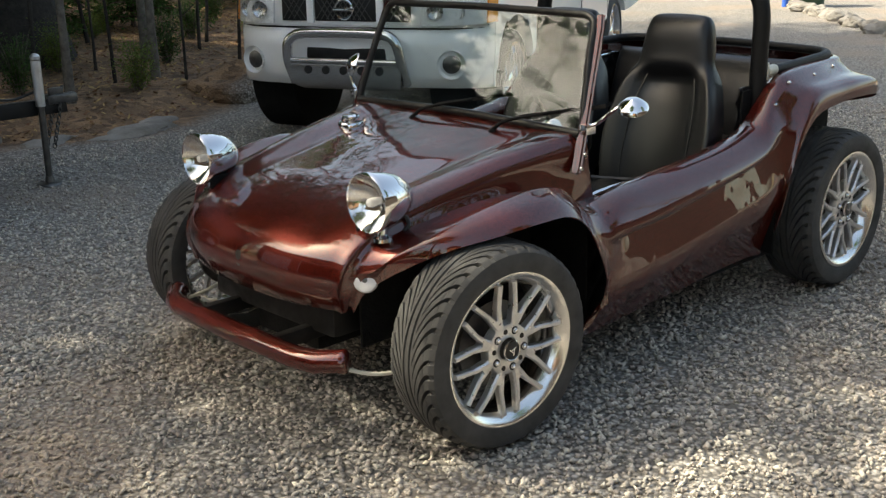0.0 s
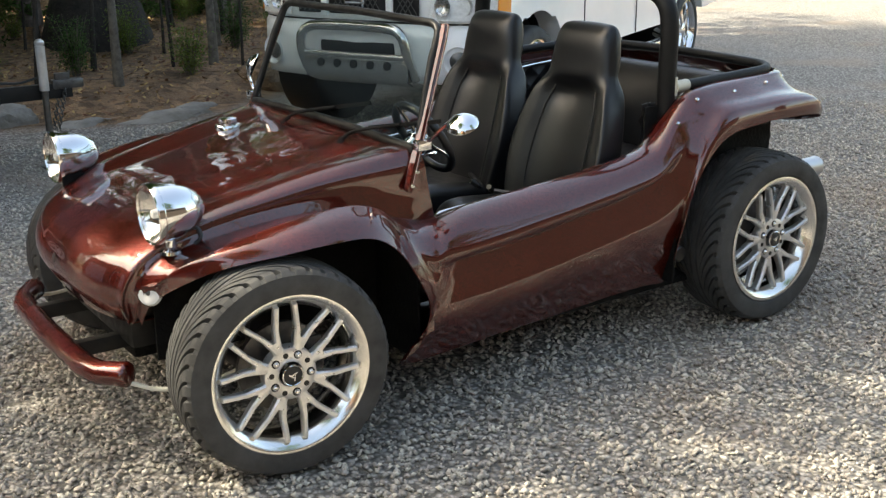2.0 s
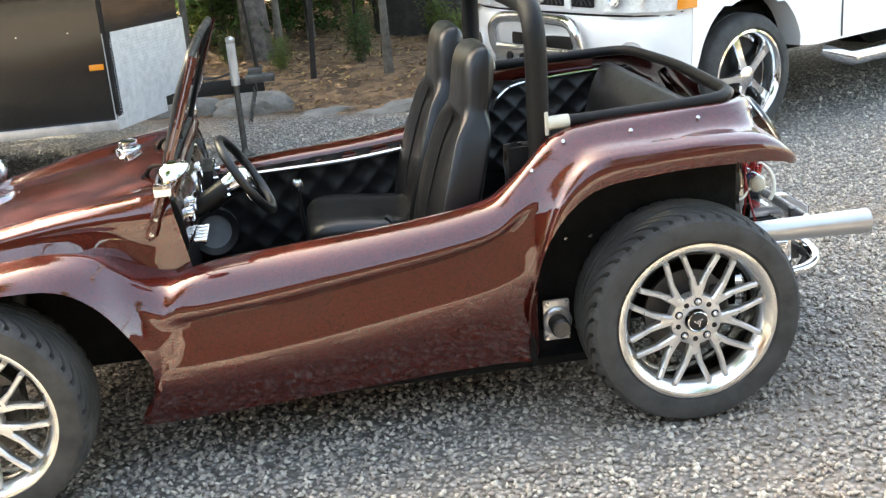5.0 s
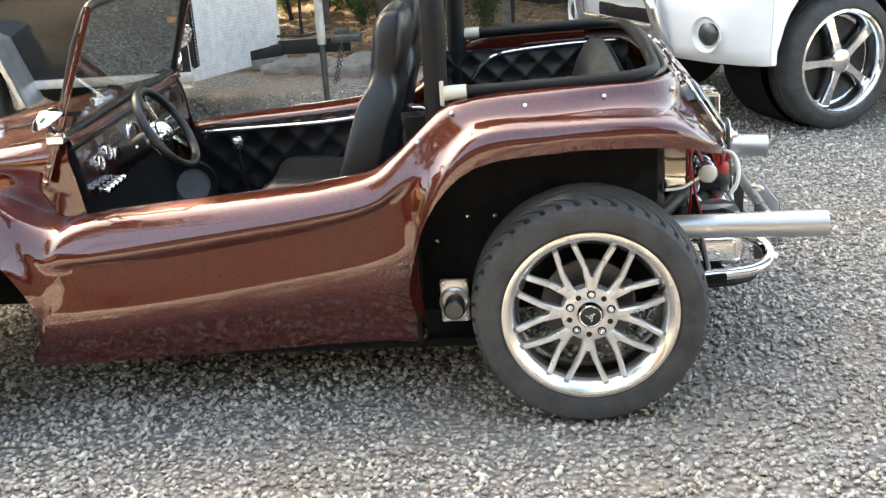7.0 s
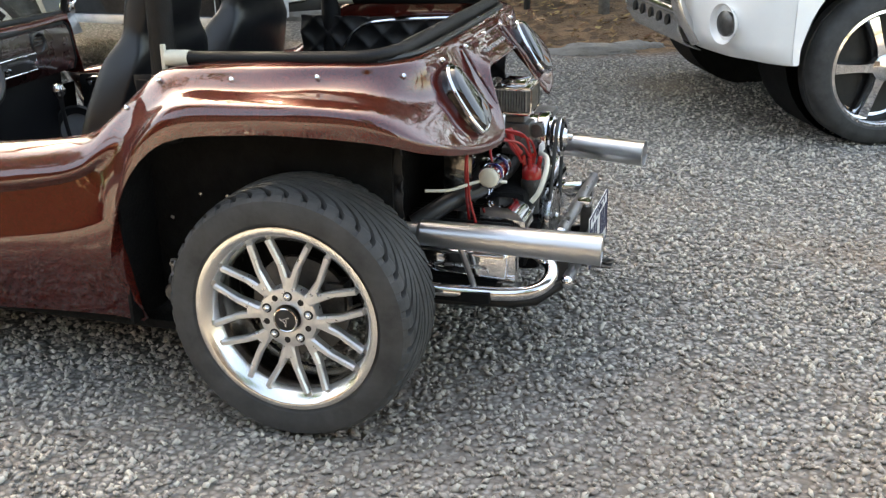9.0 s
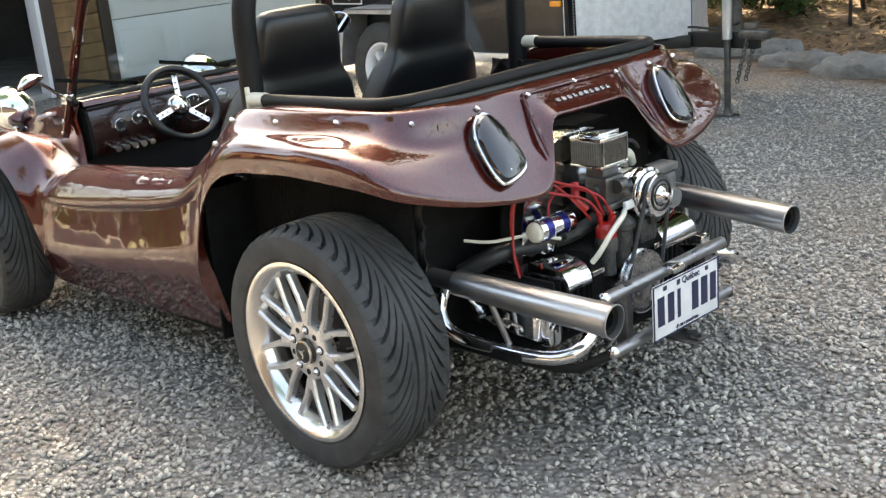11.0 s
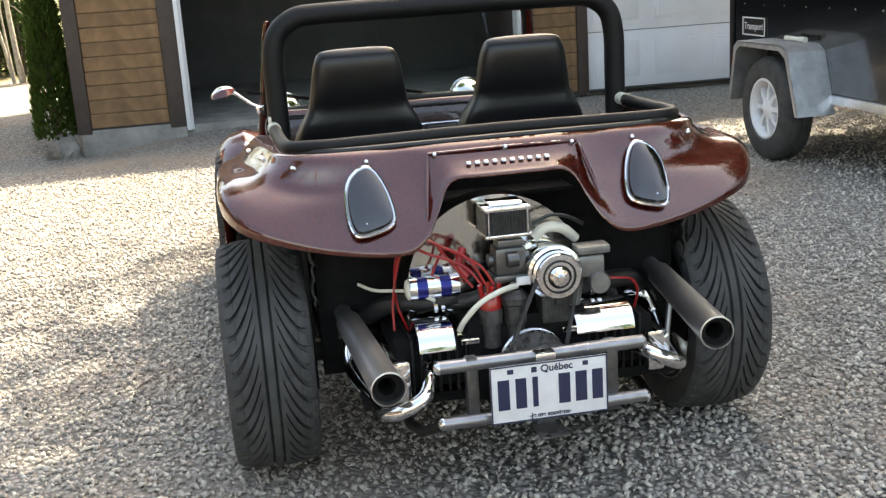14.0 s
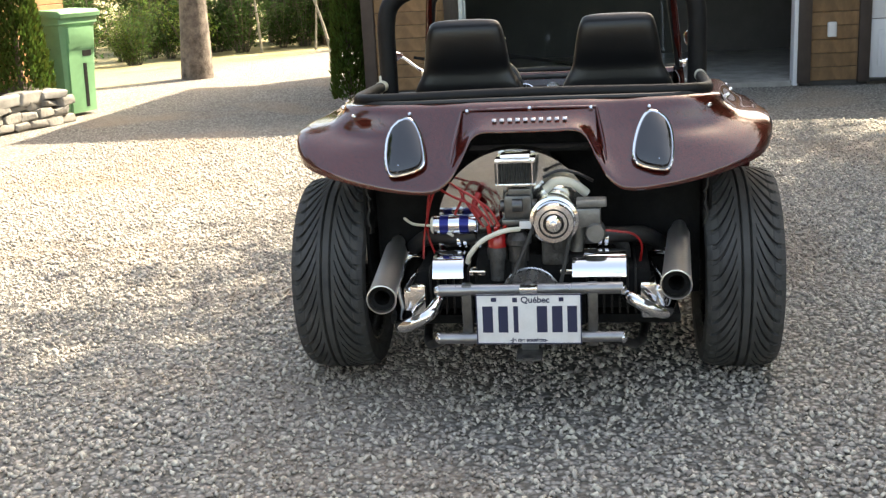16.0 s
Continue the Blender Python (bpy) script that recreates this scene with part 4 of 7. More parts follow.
simple("fuel_filler_cap", lambda bm: (lathe(bm, [(.0, .036), (.026, .036), (.034, .032), (.036, .020), (.034, .012), (.046, .010), (.050, .004), (.050, -.01)], Matrix.Translation((-1.76, .373, .812)), 32)), M_CHROME, buggy, "chrome fuel filler cap")
simple("lower_valance", lambda bm: (box(bm, (-2.33, 0, .36), (.20, .66, .10), .02), box(bm, (-2.35, 0, .44), (.10, .74, .03), .01)), M_BLACK, buggy)

simple("nose_badge", lambda bm: lathe(bm, [(0, .006), (.020, .0055), (.027, .003), (.029, -.006)], along((-2.540, 0, .535), (-3.5, 0, .60)), 24), M_BLACKPLASTIC, buggy, "small round dark badge")

# ---- roll bar and rear rail ----
simple("roll_bar", lambda bm: tube(bm, np.vstack([[(-.425, -.566, .72), (-.425, -.567, .80)], crom([(-.422, -.567, 1.05), (-.42, -.565, 1.166), (-.42, -.545, 1.241), (-.42, -.485, 1.286), (-.42, -.40, 1.294)], 5), [(-.42, 0, 1.296)], crom([(-.42, .40, 1.294), (-.42, .485, 1.286), (-.42, .545, 1.241), (-.42, .565, 1.166), (-.422, .567, 1.05)], 5), [(-.425, .567, .80), (-.425, .566, .72)]]), .034, 16), M_BLACKPAD, buggy, "black padded roll bar")
rail_pts = [(-.36, -.585, 0.948), (-.1, -.582, 0.956), (.08, -.575, 0.962), (.15, -.555, 0.965), (.19, -.50, 0.968), (.205, -.40, 0.970), (.215, 0, 0.976), (.205, .40, 0.970), (.19, .50, 0.968), (.15, .555, 0.965), (.08, .575, 0.962), (-.1, .582, 0.956), (-.36, .585, 0.948)]
simple("rear_rail", lambda bm: tube(bm, rail_pts, .019, 14, smooth=5), M_BLACKPAD, buggy, "black padded tonneau rail")
simple("rear_trim_strip", lambda bm: tube(bm, [(.165, -.555, .955), (.215, -.48, .957), (.24, -.38, .958), (.25, 0, .961), (.24, .38, .958), (.215, .48, .957), (.165, .555, .955)], .009, 8, smooth=4), M_BLACKPLASTIC, buggy)
for s in (-1, 1):
    simple("rail_end", lambda bm: (rod(bm, (-.40, s * .586, .948), (-.335, s * .585, .950), .021), box(bm, (-.405, s * .586, .950), (.012, .03, .07), .003)), M_CREAM, buggy, "cream plastic rail fitting")
    for (x, w, z), nrm in (((-.600, .685, .734), (0, 1, .8)), ((-.475, .682, .834), (-.4, 1, .6)), ((-.376, .678, .910), (-.2, 1, .6)), ((-.172, .675, .919), (0, 1, .8)), ((.045, .644, .928), (0, 1, .8)), ((.240, .566, .924), (.4, .6, .6)), ((.282, .376, .930), (1, 0, .7)), ((.292, .194, .934), (1, 0, .7))):
        simple("stud", lambda bm: lathe(bm, [(0, .007), (.005, .006), (.007, .003), (.0075, -.004)], along((x, s * w, z), (x + nrm[0], s * (w + nrm[1]), z + nrm[2])), 12), M_CHROME, buggy)
simple("stud", lambda bm: lathe(bm, [(0, .007), (.005, .006), (.007, .003), (.0075, -.004)], along((.292, 0, .938), (1.29, 0, 1.6)), 12), M_CHROME, buggy)

# ---- tail ----
for s in (-1, 1):
    def lamp_outline(k):
        pts = [(-.408, .905), (-.432, .885), (-.447, .85), (-.449, .80), (-.440, .762), (-.420, .748), (-.36, .757), (-.325, .772), (-.318, .80), (-.33, .85), (-.352, .893), (-.378, .912)]
        p = np.array(pts)
        mid = p.mean(0)
        return mid + (crom(np.vstack([p, p[:1]]), 4)[:-1] - mid) * k * (.88, .95)

    def on_tail(y, z, out):
        x = .285 + (.915 - z) * .66 - (abs(y) - .40) * .10 * (abs(y) > .40)
        return (x + out * .83, s * abs(y), z + out * .55)

    def lamp(bm):
        rows = [[on_tail(y, z, o) for y, z in lamp_outline(k)] for k, o in ((1.0, -.02), (1.0, .022), (.93, .031), (.7, .036), (.3, .038))]
        vs = grid(bm, rows, closed_v=True)
        bm.faces.new(vs[-1])
    tl = simple("tail_lamp", lamp, M_SMOKED, buggy, "smoked tail lamp in a chrome rim")
    def lamp_rim(bm):
        path = [on_tail(y, z, .016) for y, z in lamp_outline(1.03)]
        tube(bm, path, .0055, 8, closed=True)
    simple("lamp_rim", lamp_rim, M_CHROME, tl, "bright chrome rim")
    simple("lamp_screw", lambda bm: lathe(bm, [(0, .004), (.004, .003), (.005, 0)], along(on_tail(-.40, .775, .032), on_tail(-.40, .775, .2)), 10), M_CHROME, tl)
    # crease beside the engine bay
    simple("bay_bead", lambda bm: tube(bm, [(.292, s * .212, .932), (.325, s * .222, .885), (.36, s * .232, .84), (.395, s * .240, .79)], [.004, .006, .006, .003], 8, smooth=4), M_PAINT, buggy)
simple("hatch_bead", lambda bm: tube(bm, [(.285, -.21, .936), (.290, -.1, .938), (.291, 0, .939), (.290, .1, .938), (.285, .21, .936)], .0045, 8, smooth=3), M_PAINT, buggy)
for k in range(10):
    y = -.108 + k * .024
    simple("maker_letter", lambda bm: box(bm, (0, 0, 0), (.004, .014, .012), .0015, Matrix.Translation((.323, y, .908)) @ pose(0, 0, 0, 0, -48, 0)), M_STEEL, buggy)

# ---- exhaust, bumper, plate ----
for s, zt, lo_ in ((-1, .459, .305), (1, .495, .345)):
    def muffler(bm):
        m = along((.24, s * .455, zt + .02), (.72, s * .415, zt))
        ln = .482
        lathe(bm, [(.024, -.10), (.026, -.01), (.035, .0), (.042, ln - .005), (.044, ln), (.0405, ln + .001), (.039, ln - .02), (.038, ln - .10), (.037, ln - .30)], m, 32)
    ex = simple("exhaust_muffler", muffler, M_MUFFLER, buggy, "straight dull chrome exhaust muffler")
    # baffle is black to put the pipe's inner shade into its colour
    simple("baffle", lambda bm: lathe(bm, [(.0378, .468), (.023, .464), (.021, .36), (0, .35)], along((.24, s * .455, zt + .02), (.72, s * .415, zt)), 24), M_UNDER, ex, "exhaust baffle, blackened for the dark inside the pipe")
    simple("header_pipe", lambda bm: tube(bm, [(.10, s * .30, .40), (.16, s * .42, .44), (.17, s * .46, .38), (.22, s * .455, lo_ + .02), (.40, s * .42, lo_), (.52, s * .40, lo_ + .007), (.568, s * .36, lo_ + .03), (.555, s * .30, lo_ + .06), (.46, s * .27, .405), (.38, s * .26, .41)], .019, 14, smooth=6), M_CHROME, buggy, "bent chrome header pipe")
    simple("muffler_bracket", lambda bm: rod(bm, (.345, s * .445, zt - .02), (.375, s * .415, .318), .008), M_BAR, buggy)
    simple("bumper_stay", lambda bm: tube(bm, [(.10, s * .37, .245), (.46, s * .33, .245), (.52, s * .31, .250), (.60, s * .25, .298)], .014, 10), M_BLACK, buggy, "black bumper stay")
    simple("bumper_upright", lambda bm: box(bm, (.575, s * .185, .365), (.035, .030, .19), .004), M_DARKSTEEL, buggy)
simple("bumper_bar", lambda bm: (tube(bm, [(.580, -.272, .442), (.580, .272, .446)], .0175, 18)), M_BAR, buggy, "grey steel bumper bar")
simple("bumper_bar", lambda bm: (tube(bm, [(.600, -.272, .298), (.600, .272, .304)], .0165, 18)), M_BAR, buggy, "grey steel bumper bar")
for z in (.442, .300):
    for s in (-1, 1):
        simple("bar_cap", lambda bm: lathe(bm, [(0, .012), (.010, .010), (.0165, .003), (.018, -.004)], along((.580 if z > .4 else .600, s * .272, z), (.58, s * 1.0, z)), 16), M_CHROME, buggy)
simple("tow_hook", lambda bm: (box(bm, (.64, .0, .262), (.10, .075, .006), .002), lathe(bm, [(.010, 0), (.020, 0), (.020, .004), (.010, .004)], Matrix.Translation((.675, 0, .266)), 18), box(bm, (.60, 0, .275), (.01, .05, .03), 0)), M_DARKSTEEL, buggy)


def plate(bm):
    box(bm, (.641, 0, .372), (.004, .305, .152), .0018)


pl = simple("licence_plate", plate, M_WHITEPLATE, buggy, "white number plate with dark lettering as bars")
for y0, y1, z0, z1 in ((-.134, -.104, .332, .412), (-.088, -.060, .332, .412), (-.044, -.030, .332, .412), (.024, .054, .332, .412), (.068, .098, .332, .412), (.112, .140, .332, .412), (-.046, -.032, .424, .438), (-.108, -.092, .426, .438), (.088, .102, .426, .438)):
    simple("plate_bar", lambda bm: box(bm, (.6440, (y0 + y1) / 2, (z0 + z1) / 2), (.0012, y1 - y0, z1 - z0), 0), M_INK, pl)
for word, size, y, z in (("Qu\u00e9bec", .026, .020, .4305), ("-Je me souviens-", .0165, 0, .3085)):
    wd = bpy.data.curves.new("plate_word", "FONT")
    wd.body = word
    wd.size, wd.align_x, wd.align_y, wd.extrude = size, "CENTER", "CENTER", .0004
    wd.offset = .0006
    wd.materials.append(M_INK)
    wo = new("plate_word", wd)
    wo.parent = pl
    wo.matrix_basis = Matrix.Translation((.6438, y, z)) @ Matrix.Rotation(math.pi / 2, 4, "Z") @ Matrix.Rotation(math.pi / 2, 4, "X")
simple("plate_frame", lambda bm: (box(bm, (.644, 0, .4465), (.003, .305, .003), 0), box(bm, (.644, 0, .2975), (.003, .305, .003), 0), box(bm, (.644, -.151, .372), (.003, .003, .146), 0), box(bm, (.644, .151, .372), (.003, .003, .146), 0)), M_INK, pl)
simple("plate_lamp", lambda bm: box(bm, (.600, .0, .452), (.045, .055, .020), .007), M_CHROME, buggy, "small chrome plate lamp")

# ---- engine ----
simple("engine_case", lambda bm: box(bm, (.28, 0, .40), (.36, .34, .24), .03), M_UNDER, buggy, "greasy black engine case")
simple("timing_cover", lambda bm: box(bm, (.44, 0, .34), (.10, .24, .16), .03), M_UNDER, buggy)
for s in (-1, 1):
    simple("cylinder_head", lambda bm: box(bm, (.30, s * .25, .40), (.28, .22, .13), .02), M_UNDER, buggy)
for s in (-1, 1):
    for k in range(7):
        simple("cooling_fin", lambda bm: box(bm, (.30, s * (.17 + k * .024), .40), (.30, .006, .15), .002), M_BLACK, buggy)
    vc = simple("valve_cover", lambda bm: (box(bm, (.33, s * .350, .375), (.30, .05, .115), .012), box(bm, (.33, s * .380, .375), (.26, .04, .080), .016, seg=3)), M_CHROME, buggy, "chrome stamped valve cover")
    simple("wire_bail", lambda bm: tube(bm, [(.24, s * .335, .335), (.25, s * .392, .355), (.27, s * .404, .372), (.39, s * .404, .372), (.41, s * .392, .355), (.42, s * .335, .335)], .004, 8, smooth=3), M_STEEL, vc)
    y0, y1 = (-.300, -.205) if s < 0 else (.125, .285)
    simple("cylinder_tin", lambda bm: prism(bm, [(.44, .36), (.508, .36), (.516, .40), (.512, .44), (.498, .47), (.476, .486), (.452, .490), (.452, .484), (.470, .470), (.484, .43)], "y", y0, y1), M_CHROME, buggy, "polished curved cylinder tinware")
    simple("tin_flange", lambda bm: box(bm, (.44, (y0 + y1) / 2 - s * .09 if s < 0 else y0 - .012, .466), (.08, .05, .016), .004), M_CHROME, buggy)
    simple("intake_manifold", lambda bm: tube(bm, [(.40, s * .02, .63), (.40, s * .07, .58), (.37, s * .14, .545), (.33, s * .24, .535), (.31, s * .28, .50), (.31, s * .285, .45)], .020, 12, smooth=5), M_CAST, buggy)
    simple("hose_clamp", lambda bm: (lathe(bm, [(.027, 0), (.030, .002), (.030, .012), (.027, .014)], along((.345, s * .20, .540), (.335, s * .30, .535)), 18), lathe(bm, [(.027, .02), (.030, .022), (.030, .032), (.027, .034)], along((.345, s * .20, .540), (.335, s * .30, .535)), 18)), M_CHROME, buggy)
    simple("heater_hose", lambda bm: tube(bm, [(.36, s * .17, .56), (.34, s * .24, .545), (.28, s * .34, .53), (.20, s * .40, .48)], .026, 12, smooth=4), M_BLACKPLASTIC, buggy)


def shroud(bm):
    pts = [(math.cos(radians(a)) * .245, math.sin(radians(a)) * .245) for a in range(0, 181, 6)]
    pts = [(.250, -.08)] + pts + [(-.250, -.08)]
    prism(bm, [(y - .052, .575 + z) for y, z in pts], "x", .255, .335, .012)


simple("fan_shroud", shroud, M_SHROUD, buggy, "half-round chrome fan shroud")
simple("carburettor", lambda bm: (box(bm, (.41, -.035, 0.660), (.075, .085, .075), .012), box(bm, (.41, -.035, 0.615), (.09, .10, .02), .006), rod(bm, (.41, -.09, 0.660), (.41, .02, 0.660), .018), rod(bm, (.46, -.05, 0.670), (.46, -.02, 0.670), .02), box(bm, (.40, -.03, 0.700), (.06, .07, .03), .006)), M_DARKSTEEL, buggy, "cast carburettor body")
simple("carburettor_tag", lambda bm: box(bm, (.470, .0, 0.612), (.012, .060, .022), .003), M_WHITEPLATE, buggy)
af = simple("air_filter", lambda bm: (box(bm, (.40, -.040, 0.802), (.105, .122, .012), .004), box(bm, (.40, -.040, 0.730), (.105, .122, .010), .004), box(bm, (.40, -.040, 0.813), (.07, .09, .010), .004)), M_CHROME, buggy, "rectangular chrome air filter")


def pleats(bm):
    """A closed zigzag wall round the filter."""
    pts = []
    for k in range(30):
        pts.append((-.096 + k * .112 / 30, .4465 if k % 2 else .4525))
    for k in range(24):
        pts.append((.016 if k % 2 else .020, .4475 - k * .095 / 24))
    for k in range(30):
        pts.append((.016 - k * .112 / 30, .3535 if k % 2 else .3475))
    for k in range(24):
        pts.append((-.098 if k % 2 else -.102, .3525 + k * .095 / 24))
    prism(bm, [(x, y) for y, x in pts], "z", .736, .796)


simple("filter_element", pleats, M_FILTER, af, "pleated filter element", 20)
for y in (-.092, .012):
    simple("filter_strut", lambda bm: box(bm, (.453, y, 0.766), (.006, .004, .07), 0), M_CHROME, af)
simple("vent_pipe", lambda bm: (tube(bm, [(.38, .045, 0.700), (.38, .08, 0.725), (.37, .13, 0.715), (.35, .17, 0.680)], .014, 12, smooth=5)), M_CREAM, buggy, "yellowed breather pipe")
simple("vacuum_hose", lambda bm: tube(bm, [(.39, .04, 0.740), (.39, .09, 0.760), (.38, .14, 0.750), (.36, .19, 0.720)], .005, 8, smooth=5), M_BLACKPLASTIC, buggy)
alt = along((.40, .074, .625), (.80, .074, .625))
al = simple("alternator", lambda bm: (lathe(bm, [(0, -.10), (.058, -.10), (.064, -.09), (.064, .03), (.060, .04), (.072, .045), (.075, .055), (.073, .075), (.064, .078), (.062, .07)], alt, 40)), M_CHROME, buggy, "chrome alternator with vented end")
simple("alternator_pulley", lambda bm: lathe(bm, [(.062, .082), (.063, .088), (.050, .096), (.050, .104), (.060, .112), (.058, .116), (.030, .118), (.026, .124), (.022, .13), (.012, .132), (.010, .146), (0, .147)], alt, 40), M_CHROME, al, "chrome pulley")
simple("pulley_ring", lambda bm: [lathe(bm, [(r0, .118), (r0, .1205), (r1, .1205), (r1, .117)], alt, 40) for r0, r1 in ((.040, .0445), (.029, .031))], M_BLACK, al, "dark ring on the pulley")
simple("alternator_stand", lambda bm: (box(bm, (.44, .074, .535), (.07, .08, .10), .012), box(bm, (.47, .095, .56), (.03, .05, .05), .008)), M_CAST, buggy, "cast alternator stand")
simple("fan_belt", lambda bm: tube(bm, np.array([(.505, .074 + .055 * math.cos(radians(a)), .625 + .055 * math.sin(radians(a))) for a in range(0, 181, 15)] + [(.505, .0 + .082 * math.cos(radians(a)), .395 + .082 * math.sin(radians(a))) for a in range(180, 361, 15)]), .006, 6, closed=True), M_RUBBER, buggy, "black rubber fan belt")
simple("crank_pulley", lambda bm: lathe(bm, [(.0, .038), (.016, .038), (.018, .030), (.030, .026), (.080, .022), (.088, .026), (.090, .018), (.078, .010), (.090, .002), (.088, -.006), (0, -.006)], along((.485, 0, .395), (.9, 0, .395)), 40), M_STEEL, buggy, "machined crank pulley")
simple("oil_filler", lambda bm: (box(bm, (.44, .175, .63), (.07, .075, .06), .012), box(bm, (.44, .185, .672), (.06, .09, .022), .006), lathe(bm, [(0, .032), (.026, .032), (.030, .026), (.030, -.03)], along((.452, .195, .584), (.9, .195, .590)), 24), rod(bm, (.42, .15, .60), (.42, .13, .48), .02)), M_OILCAST, buggy, "grey cast oil filler")
co = simple("ignition_coil", lambda bm: (rod(bm, (.385, -.300, .597), (.385, -.170, .597), .030, seg=24),), M_BLUE, buggy, "blue and chrome ignition coil")
simple("coil_cap", lambda bm: lathe(bm, [(0, .012), (.020, .011), (.026, .007), (.0285, 0)], along((.385, -.3005, .597), (.385, -1, .597)), 24), M_CREAM, co, "pale cream coil cap")
simple("coil_band", lambda bm: [lathe(bm, [(.0295, 0), (.0315, .001), (.0315, w), (.0295, w + .001)], along((.385, y, .597), (.385, 1, .597)), 24) for y, w in ((-.302, .020), (-.255, .035), (-.192, .024))], M_CHROME, co, "chrome coil band")
simple("distributor", lambda bm: (rod(bm, (.46, -.10, .44), (.46, -.10, .505), .024), lathe(bm, [(.030, 0), (.032, .03), (.026, .045), (0, .046)], Matrix.Translation((.46, -.10, .505)), 20)), M_CAST, buggy)
simple("distributor_cap", lambda bm: (lathe(bm, [(.029, 0), (.029, .025), (.020, .038), (0, .042)], Matrix.Translation((.46, -.10, .545)), 20), [rod(bm, (.46 + .02 * math.cos(a), -.10 + .02 * math.sin(a), .575), (.46 + .026 * math.cos(a), -.10 + .026 * math.sin(a), .61), .007) for a in (0, 1.57, 3.14, 4.71)]), M_RED, buggy, "red distributor cap")
WIRES = [[(.46, -.12, .61), (.44, -.16, .66), (.40, -.24, .69), (.36, -.30, .71), (.33, -.325, .66), (.33, -.33, .55), (.33, -.30, .46)],
         [(.46, -.11, .61), (.45, -.15, .68), (.41, -.21, .71), (.36, -.27, .73), (.33, -.31, .68), (.34, -.34, .56), (.36, -.345, .48)],
         [(.47, -.09, .61), (.46, -.12, .66), (.43, -.17, .69), (.40, -.20, .70), (.37, -.22, .66), (.38, -.24, .62)],
         [(.42, .21, .58), (.42, .26, .575), (.40, .31, .56), (.38, .335, .52), (.36, .33, .46)],
         [(.44, -.14, .60), (.43, -.17, .64), (.41, -.20, .68), (.38, -.22, .71)]]
for w in WIRES:
    simple("ignition_wire", lambda bm: tube(bm, w, .0037, 8, smooth=6), M_REDWIRE, buggy, "red ignition wire")
simple("wire_bundle", lambda bm: tube(bm, [(.405, -.155, .70), (.42, -.17, .66), (.435, -.15, .63)], .011, 10, smooth=4), M_REDWIRE, buggy)
simple("fuel_line", lambda bm: tube(bm, [(.47, -.03, .60), (.50, -.08, .60), (.51, -.14, .575), (.50, -.18, .53), (.48, -.19, .50)], .0075, 10, smooth=6), M_CREAM, buggy, "whitish rubber fuel line")
simple("fuel_line", lambda bm: tube(bm, [(.24, -.42, .585), (.30, -.38, .58), (.36, -.30, .585), (.42, -.24, .57)], .0045, 10, smooth=6), M_CREAM, buggy)
simple("fuel_pump", lambda bm: (lathe(bm, [(.03, 0), (.032, .05), (.04, .055), (.04, .07), (.02, .09), (0, .09)], Matrix.Translation((.46, -.035, .50)), 20), rod(bm, (.46, -.035, .44), (.46, -.035, .51), .024)), M_CAST, buggy)
for s in (-1, 1):
    simple("rear_shock", lambda bm: (rod(bm, (.13, s * .465, .40), (.10, s * .455, .56), .027), rod(bm, (.10, s * .455, .56), (.08, s * .45, .70), .020)), M_CAST, buggy, "grey rear shock absorber")


